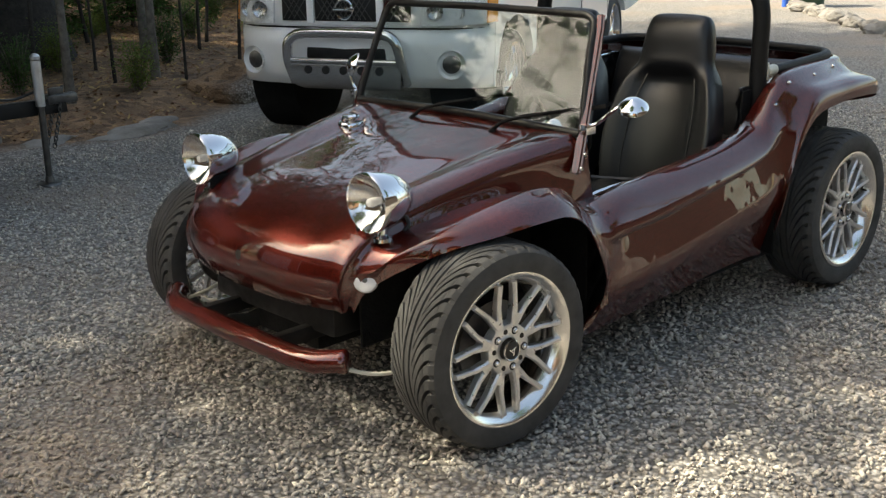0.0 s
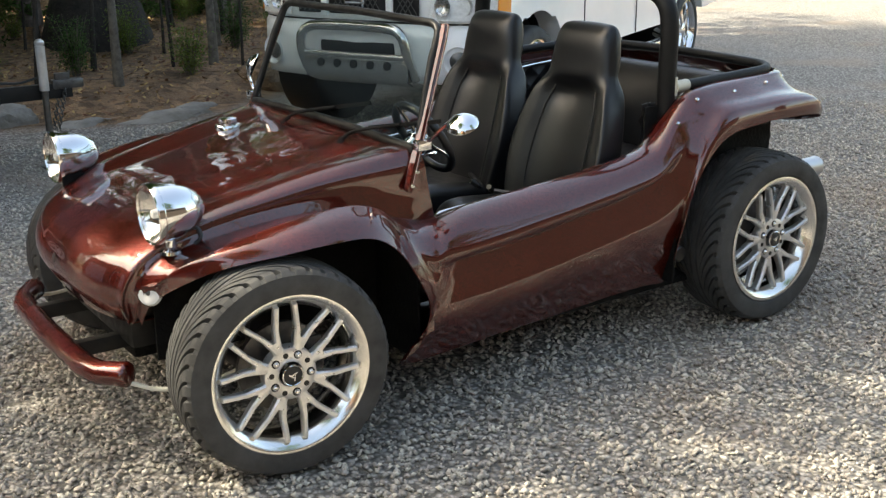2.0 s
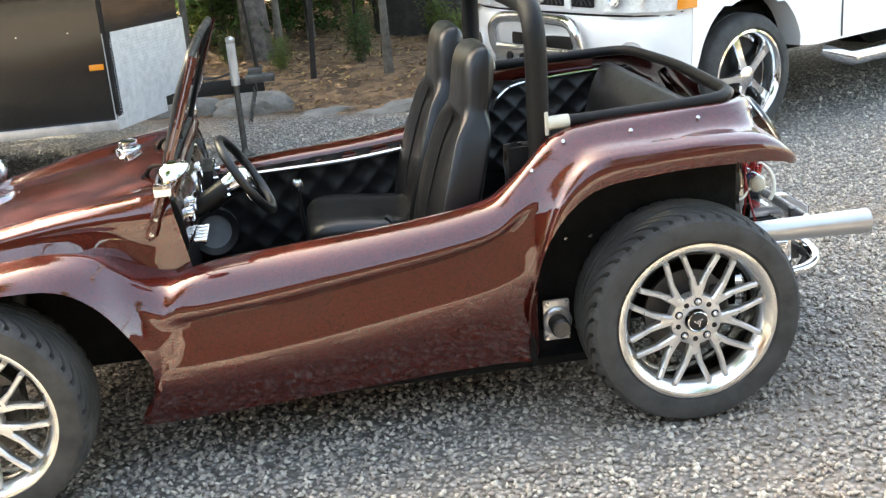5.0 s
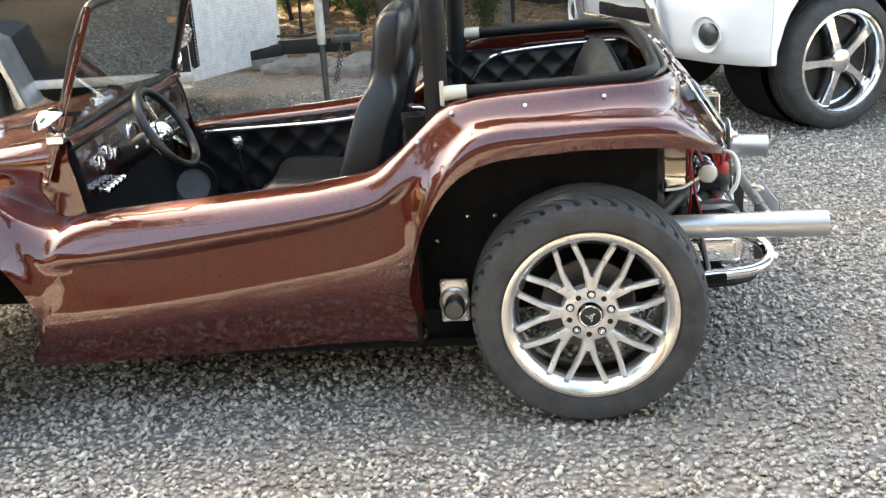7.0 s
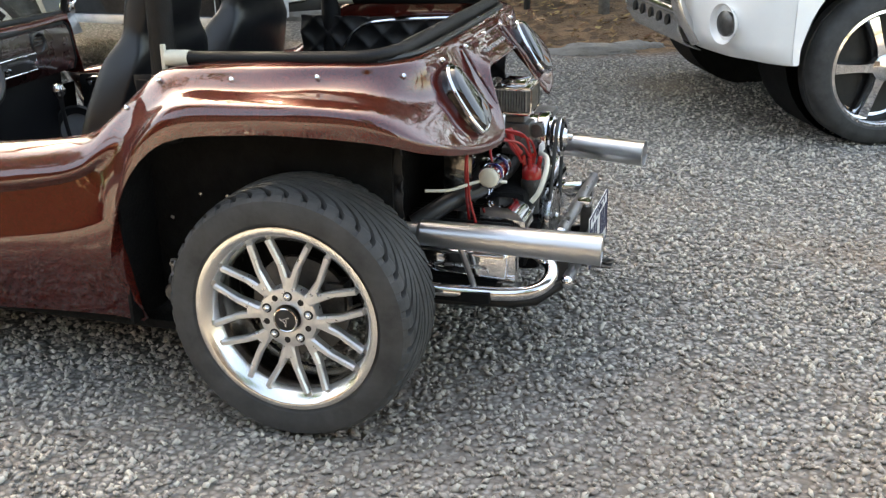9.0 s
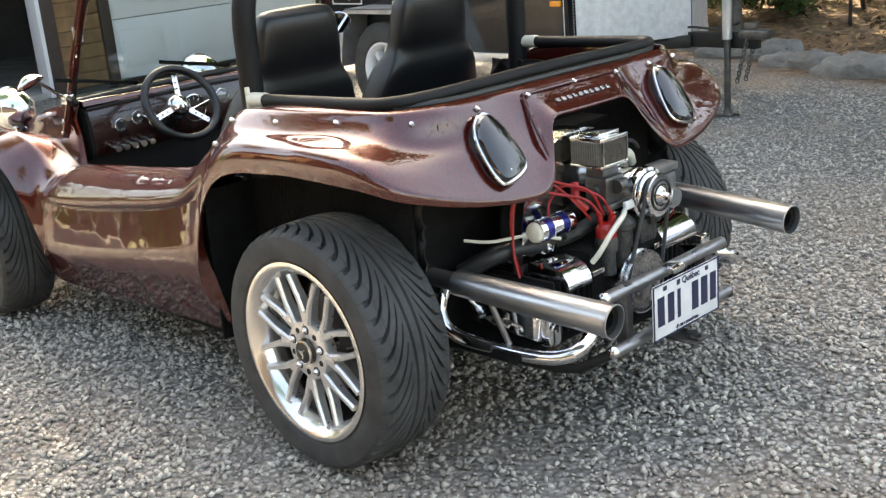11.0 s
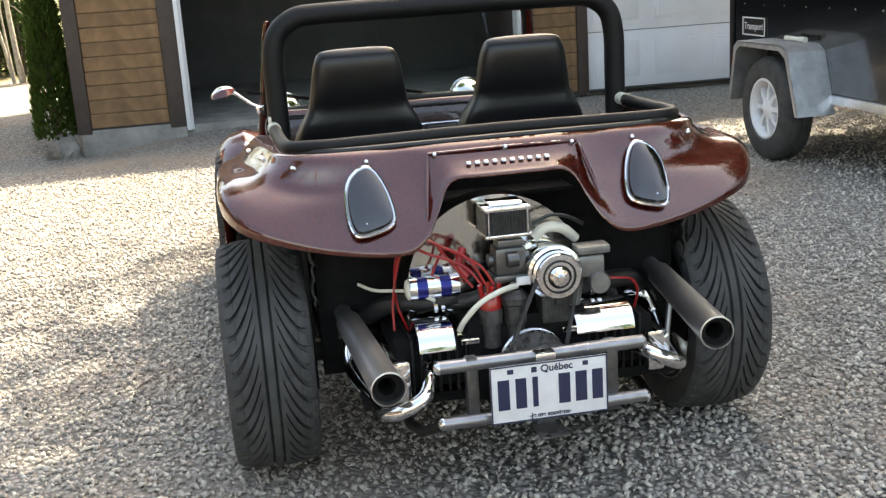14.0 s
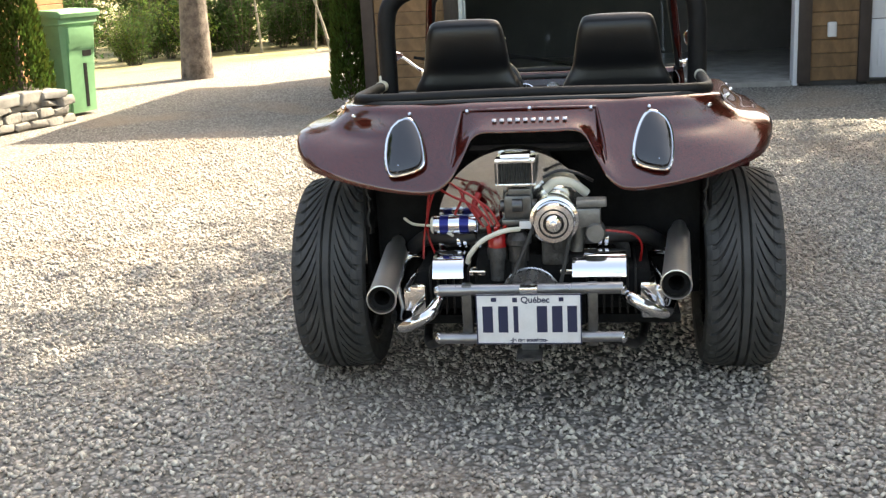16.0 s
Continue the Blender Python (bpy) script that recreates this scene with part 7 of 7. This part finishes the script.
# behind the garage's corner
for k in range(20):
    x, y = -19.0 - rsf.uniform(0, 6), -13.0 + k * .75 + rsf.uniform(-.3, .3)
    tree(("fir", "birch", "fir", "pole")[k % 4], x, y, k, rsf.uniform(.8, 1.25), k % 3)
tree("pine", -11.0, -5.22, 5, 1.5, 1)
for k in range(9):
    tree("birch", -17.0 - rsf.uniform(0, 1.5), -4.6 - k * .5 + rsf.uniform(-.2, .2), k + 5, rsf.uniform(.7, 1.0), k % 2)
for k in range(26):
    x, y = -16.2 - rsf.uniform(0, 4.0), -11.5 + k * .33 + rsf.uniform(-.3, .3)
    tree("birch" if k % 2 else "fir", x, y, k, rsf.uniform(.35, .7), k % 3)


def bush_meshes(seed, leaf):
    """Many thin stems from one root with leaves along them."""
    rs = np.random.RandomState(seed)
    bm = B()
    verts, tris = [], []
    for k in range(26):
        a, out, h = rs.uniform(0, 6.28), rs.uniform(.15, .75), rs.uniform(.7, 1.7)
        p0 = Vector((math.cos(a) * .08, math.sin(a) * .08, -.03))
        p1 = Vector((math.cos(a) * out * .5, math.sin(a) * out * .5, h * .55))
        p2 = Vector((math.cos(a) * out, math.sin(a) * out, h))
        tube(bm, [p0, p1, p2], [.010, .007, .003], 4, caps=False)
        for q in range(9):
            c = p0.lerp(p1, q / 4.5) if q < 4.5 else p1.lerp(p2, q / 4.5 - 1)
            if q > 1:
                leaf_cloud(verts, tris, rs, c, (.13, .13, .10), 15, .042)
    stems = mesh_of("woody_base", bm, M_BARK_PALE, 60)
    me = bpy.data.meshes.new("foliage")
    me.from_pydata(verts, [], tris)
    me.materials.append(leaf)
    return stems, me


BUSH = [bush_meshes(3, M_LEAF), bush_meshes(8, M_NEEDLE), bush_meshes(15, M_LEAF)]


def bush(x, y, k, s):
    t = thing("bush", "sunlit green bush at the edge of the wood", "bush", "bushes along the wood", pose(x, y, gz(x, y), 0, 0, k * 73 % 360) @ Matrix.Scale(s, 4))
    part("woody_base", BUSH[k % 3][0], None, t)
    part("foliage", BUSH[k % 3][1], None, t)


# low growth between the trunks
rsg = np.random.RandomState(5)
for k in range(20):
    x = -4.8 + k * .46 + rsg.uniform(-.3, .3)
    y = edge_y(x) + 1.0 + rsg.uniform(0, 3.2)
    t = thing("shrub", "low leafy shrub on the brown forest floor", "shrub", "shrubs in the wood", pose(x, y, gz(x, y), 0, 0, k * 61 % 360) @ Matrix.Scale(rsg.uniform(.18, .42), 4))
    part("woody_base", BUSH[k % 3][0], None, t)
    part("foliage", BUSH[k % 3][1], None, t)
# a thicket beyond the strip of grass
for k in range(20):
    f = k / 19
    x, y = -11.6 - 5.2 * f + rsf.uniform(-.3, .3) - .8 * (k % 3), -8.1 + 3.9 * f + rsf.uniform(-.3, .3)
    bush(x - .5, y - .3, 0 if k in (1, 2, 4, 5, 9) else 1, rsf.uniform(.4, 1.1))
for k in range(6):
    tree("pole", -16.6 - rsf.uniform(0, .8), -5.2 + k * .2, k, rsf.uniform(.5, .7), k % 3)


def sapling(x, y, lean, r, h, k, bark=M_SAPLING, label="slim pale leaning stem in front of the thicket", group="stems of the thicket"):
    rs = np.random.RandomState(k)
    t = thing("sapling", label, "tree", group, Matrix.Translation((x, y, gz(x, y))))
    def at(q):
        return Vector((.10 * q * h * math.sin(k * 2.1), lean * q * h + .03 * math.sin(q * 7 + k), h * q))
    bm = B()
    tube(bm, [at(q) + Vector((0, 0, -.1 if q == 0 else 0)) for q in np.linspace(0, 1, 9)], [r * (1.25 if q == 0 else 1 - .7 * q) for q in np.linspace(0, 1, 9)], 8)
    part("trunk", bm, bark, t)
    for b in range(7):
        q = .25 + .1 * b + rs.uniform(-.04, .04)
        a, ln = rs.uniform(0, 6.28), rs.uniform(.4, .9)
        tip = Vector((math.cos(a) * ln, math.sin(a) * ln, ln * .7))
        bm = B()
        tube(bm, [at(q), at(q) + tip * .5 + Vector((0, 0, .04)), at(q) + tip], [r * .35, r * .25, .003], 5)
        part("branch", bm, bark, t)


for k, (y, lean, r) in enumerate(((-3.63, -.27, .020), (-3.42, -.14, .022), (-3.40, -.03, .016), (-3.29, -.05, .036), (-3.21, .09, .026), (-2.55, -.22, .015), (-3.86, .12, .014), (-4.6, -.06, .018))):
    sapling(-15.3, y * 1.3 + .36, lean, r * 1.3, 4.4 + .4 * math.sin(k * 3), k + 1)
# thin bare stems among the trunks beyond the drive
for k in range(22):
    x = -2.6 + k * .25 + rsg.uniform(-.2, .2)
    sapling(x, edge_y(x) + .7 + rsg.uniform(0, 3.6), rsg.uniform(-.12, .12), rsg.uniform(.011, .026), rsg.uniform(2.2, 4.2), k + 40, M_BARK_DARK, "thin dark bare stem on the leaf-strewn forest floor", "stems of the wood")
# unseen trees added behind the camera, to shape reflections and skylight
for k in range(8):
    a = radians(234 + k * 13)
    tree("pine" if k == 4 else "bare", 13 * math.cos(a) * 1.2, 14 * math.sin(a), k, rsf.uniform(.9, 1.3), k % 2)


# ---- garage ----
GX = -7.75
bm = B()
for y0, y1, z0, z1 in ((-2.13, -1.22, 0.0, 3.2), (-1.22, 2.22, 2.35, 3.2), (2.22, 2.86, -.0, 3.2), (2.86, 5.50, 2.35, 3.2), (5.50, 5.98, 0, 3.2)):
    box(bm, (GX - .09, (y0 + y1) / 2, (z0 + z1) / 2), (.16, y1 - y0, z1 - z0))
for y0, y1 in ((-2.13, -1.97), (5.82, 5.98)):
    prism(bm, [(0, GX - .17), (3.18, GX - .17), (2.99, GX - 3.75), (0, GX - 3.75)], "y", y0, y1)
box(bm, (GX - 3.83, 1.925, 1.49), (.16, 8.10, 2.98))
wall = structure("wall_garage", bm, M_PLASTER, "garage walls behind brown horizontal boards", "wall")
bm = B()
grid(bm, [[(GX + .12, -2.75, 3.24), (GX - 4.0, -2.75, 3.02)], [(GX + .12, 6.4, 3.24), (GX - 4.0, 6.4, 3.02)]])
solid(bm, .12)
structure("roof_garage", bm, M_TRIM, "dark shingled garage roof", "roof")
bm = B()
box(bm, (GX - 1.9, 1.925, .0), (3.7, 7.76, .10), .01)
structure("floor_garage", bm, M_CONCRETE, "smooth concrete garage floor", "floor")
bm = B()
box(bm, (GX - .07, -1.67, -.04), (.20, .98, .24), .01)
box(bm, (GX - 1.9, -2.07, -.06), (3.7, .20, .30), .01)
structure("foundation", bm, M_CONCRETE, "grey concrete footing", "foundation")
bm = B()
for y0, y1, z0, z1, t in ((-2.19, -2.06, .05, 3.2, .05), (-1.33, -1.18, .05, 2.45, .05), (2.18, 2.31, .03, 2.45, .05), (2.76, 2.87, .03, 2.45, .05), (5.46, 5.58, .03, 2.45, .05), (-1.33, 2.31, 2.35, 2.47, .05), (2.76, 5.58, 2.35, 2.47, .05)):
    box(bm, (GX + .02, (y0 + y1) / 2, (z0 + z1) / 2), (t, y1 - y0, z1 - z0), .006)
box(bm, (GX - .08, -2.165, 1.62), (.2, .05, 3.1), .006)
structure("trim", bm, M_TRIM, "dark brown corner and door trim", "trim")
bm = B()
box(bm, (GX - .06, -1.155, 1.2), (.20, .045, 2.38), .006)
box(bm, (GX - .02, -1.125, 1.2), (.03, .03, 2.38), .004)
box(bm, (GX - .06, 2.165, 1.2), (.20, .045, 2.38), .006)
box(bm, (GX - .06, .505, 2.34), (.20, 3.36, .05), .006)
structure("door_jamb", bm, M_WHITEDOOR, "white vinyl door jamb", "door frame")
plank = B()
box(plank, (0, 0, 0), (.022, 1, .130), .006, seg=1)
plank = mesh_of("board", plank, M_SIDING, 30)
for y0, y1, lo, hi in ((-2.06, -1.33, .10, 3.2), (2.31, 2.76, .05, 3.2), (-1.33, 2.31, 2.48, 3.2), (2.76, 5.46, 2.48, 3.2)):
    z = lo + .065
    while z < hi - .05:
        part("board", plank, None, wall, "", Matrix.Translation((GX + .004, (y0 + y1) / 2, z)) @ pose(0, 0, 0, 0, 4, 0) @ Matrix.Diagonal((1, y1 - y0 - .004, 1, 1)))
        z += .134
side_plank = B()
box(side_plank, (0, 0, 0), (1, .022, .130), .006, seg=1)
side_plank = mesh_of("board", side_plank, M_SIDING, 30)
z = .165
while z < 3.1:
    back = min(3.8, max(.4, (3.16 - z) * 18))
    part("board", side_plank, None, wall, "", Matrix.Translation((GX - .05 - back / 2, -2.145, z)) @ Matrix.Diagonal((back, 1, 1, 1)))
    z += .134
# closed sectional door
dr = structure("door_garage", B(), M_WHITEDOOR, "closed white sectional garage door", "garage door")
for r in range(4):
    bm = B()
    box(bm, (GX - .02, 4.165, .06 + .285 + r * .575), (.045, 2.59, .568), .006)
    part("door_section", bm, M_WHITEDOOR, dr)
    for c in range(4):
        bm = B()
        y = 3.19 + c * .65
        zc = .06 + .285 + r * .575
        for k, (w, h, o) in enumerate(((.48, .36, .0), (.42, .30, .010))):
            box(bm, (GX + .003 + o * .6, y, zc), (.012, w, h), .005)
        part("raised_panel", bm, M_WHITEDOOR, dr)
bm = B()
box(bm, (GX + .02, 4.165, .045), (.05, 2.59, .03), .008)
part("door_seal", bm, M_BLACKPLASTIC, dr)
sw_ = thing("outdoor_socket", "small white weatherproof socket box on brown siding", "socket", m=Matrix.Translation((GX + .045, 2.50, .55)))
bm = B()
box(bm, (0, 0, 0), (.05, .085, .145), .012)
part("cover", bm, M_WHITEPLATE, sw_)
bm = B()
box(bm, (.028, 0, .0), (.006, .055, .10), .004)
part("flap", bm, M_WHITEPLATE, sw_)

# ---- house corner, planter, cedar, bin ----
bm = B()
box(bm, (-7.45, -7.65, 1.5), (2.6, 3.4, 3.0))
# long wall added out of view behind the camera, for dark reflections
box(bm, (1.05, -8.6, 1.6), (11.88, 3.0, 3.2))
hw = structure("wall_house", bm, M_HOUSE_WALL, "honey-boarded house corner, with an added unseen long wall", "wall")
hp = B()
box(hp, (0, 0, 0), (1, .022, .130), .006, seg=1)
hp = mesh_of("board", hp, M_ORANGE_SIDING, 30)
hp2 = B()
box(hp2, (0, 0, 0), (.022, 1, .130), .006, seg=1)
hp2 = mesh_of("board", hp2, M_ORANGE_SIDING, 30)
z = .4
while z < 2.95:
    part("board", hp, None, hw, "", Matrix.Translation((-7.45, -5.94, z)) @ Matrix.Diagonal((2.6, 1, 1, 1)))
    part("board", hp2, None, hw, "", Matrix.Translation((-6.14, -7.65, z)) @ Matrix.Diagonal((1, 3.4, 1, 1)))
    z += .134
bm = B()
# roof for the added wall, out of view as well
grid(bm, [[(-4.6, -10.4, 3.1), (-4.6, -8.6, 4.3), (-4.6, -6.7, 3.1)], [(7.3, -10.4, 3.1), (7.3, -8.6, 4.3), (7.3, -6.7, 3.1)]])
grid(bm, [[(-9.05, -9.65, 3.0), (-7.45, -9.65, 3.9), (-5.85, -9.65, 3.0)], [(-9.05, -5.65, 3.0), (-7.45, -5.65, 3.9), (-5.85, -5.65, 3.0)]])
solid(bm, .12)
structure("roof_house", bm, M_TRIM, "dark roof over the house corner and the added wall", "roof")
planter = thing("stone_planter", "low dry-stone planter edge with pale cap stones", "planter", m=pose(-6.42, -5.36, 0, 0, 0, -18))
rsp = np.random.RandomState(8)
for row in range(4):
    for k in range(5 if row == 3 else 7):
        ln, hh = (.30, .10) if row == 3 else (.205, .085)
        bm = B()
        box(bm, (0, 0, 0), (ln * rsp.uniform(.9, 1.08), .30 if row == 3 else .22, hh), .028, seg=3)
        for v in bm.verts:
            v.co += Vector((noise.noise(v.co * 9 + Vector((k, row, 0))), noise.noise(v.co * 9 + Vector((row, k, 5))), noise.noise(v.co * 9 + Vector((9, k, row))))) * .034
        part("stone", bm, M_CONCRETE if row == 3 else M_ROCK, planter, "", Matrix.Translation((-.50 + (k + .5 * (row % 2)) * ln * .97, .03 * math.sin(k + row) - (.015 if row == 3 else 0), .045 + row * .085)) @ pose(0, 0, 0, 0, 0, rsp.uniform(-7, 7)))
bm = B()
box(bm, (.1, -.28, .16), (1.3, .5, .30), .04)
part("soil", bm, M_UNDER, planter)


def cedar(x, y, z, h, r, seed, label):
    rs = np.random.RandomState(seed)
    t = thing("cedar_shrub", label, "shrub", m=Matrix.Translation((x, y, z)))
    bm = B()
    tube(bm, [(0, 0, -.05), (0, 0, h * .6)], [.035, .02], 8)
    part("trunk", bm, M_BARK, t)
    verts, tris = [], []
    for _ in range(12000):
        k = rs.uniform(0, 1) ** .8
        a = rs.uniform(0, 6.283)
        rad = r * (1 - k) ** .7 * (.75 + .3 * rs.uniform(0, 1)) + .02
        p = Vector((math.cos(a) * rad, math.sin(a) * rad, .05 + h * k))
        up = Vector((math.cos(a) * .5 + rs.normal(0, .3), math.sin(a) * .5 + rs.normal(0, .3), 1)).normalized()
        sd = up.cross(Vector((rs.normal(), rs.normal(), 0))).normalized()
        s = rs.uniform(.024, .048)
        i = len(verts)
        verts.extend([tuple(p - sd * s * .4), tuple(p + sd * s * .4), tuple(p + up * s * 1.5)])
        tris.append((i, i + 1, i + 2))
    me = bpy.data.meshes.new("crown")
    me.from_pydata(verts, [], tris)
    me.materials.append(M_CEDAR)
    part("crown", me, None, t)


cedar(-6.80, -5.52, .30, 1.75, .30, 3, "small cone-shaped cedar in a stone planter")
cedar(-8.05, -2.42, -.05, 2.2, .19, 4, "tall narrow cedar beside the garage corner")
rock("boulder", -7.85, -2.36, -.12, .17, .15, .15, 31, "brown boulder at the garage corner")


def wheelie_bin(x, y, turn):
    t = thing("wheeled_bin", "green plastic wheeled bin with a closed lid", "bin", m=pose(x, y, 0, 0, 0, turn) @ Matrix.Scale(1.02, 4))
    bm = B()
    rows = []
    for z, w, dpt in ((.04, .40, .40), (.10, .41, .42), (.55, .46, .49), (.90, .50, .55), (.93, .51, .57), (.94, .54, .62), (1.0, .54, .62)):
        rows.append([(dpt / 2 * sx, w / 2 * sy, z) for sx, sy in ((1, .88), (.93, 1), (-.93, 1), (-1, .88), (-1, -.88), (-.93, -1), (.93, -1), (1, -.88))])
    vs = grid(bm, rows, closed_v=True)
    bm.faces.new(vs[0])
    bm.faces.new(vs[-1])
    part("body", bm, M_GREENBIN, t)
    # the raised front, stepped in above its middle
    bm = B()
    prism(bm, [(.03, .16), (.03, .242), (.60, .272), (.68, .275), (.74, .308), (.90, .310), (.90, .20)], "y", -.175, .175, .02)
    part("front_panel", bm, M_GREENBIN, t)
    bm = B()
    prism(bm, [(1.0, -.33), (1.0, .33), (1.04, .34), (1.07, .30), (1.085, .0), (1.07, -.30), (1.05, -.34)], "y", -.285, .285, .012)
    part("lid", bm, M_GREENBIN, t)
    for z0, z1, w in ((.60, .66, .12), (.08, .53, .045)):
        bm = B()
        k0, k1 = .2405 + .053 * z0, .2405 + .053 * z1
        prism(bm, [(z0, k0 - .03), (z0, k0 + .004), (z1, k1 + .004), (z1, k1 - .03)], "y", .02, .02 + w)
        part("slot", bm, M_BLACKPLASTIC, t)
    for s in (-1, 1):
        bm = B()
        lathe(bm, [(.02, -.025), (.09, -.025), (.10, -.015), (.10, .015), (.09, .025), (.02, .025)], Matrix.Translation((-.22, s * .24, .10)) @ Matrix.Rotation(math.pi / 2, 4, "X"), 24, True)
        part("wheel", bm, M_RUBBER, t)


wheelie_bin(-7.52, -5.42, 72)
lamp = thing("path_lamp", "short timber bollard lamp with a pale cap", "lamp", m=Matrix.Translation((-15.2, -3.68, 0)))
bm = B()
box(bm, (0, 0, .30), (.16, .16, .62), .01)
part("post", bm, M_SIDING, lamp)
bm = B()
box(bm, (0, 0, .645), (.22, .22, .06), .015)
part("cap", bm, M_ROCK, lamp)
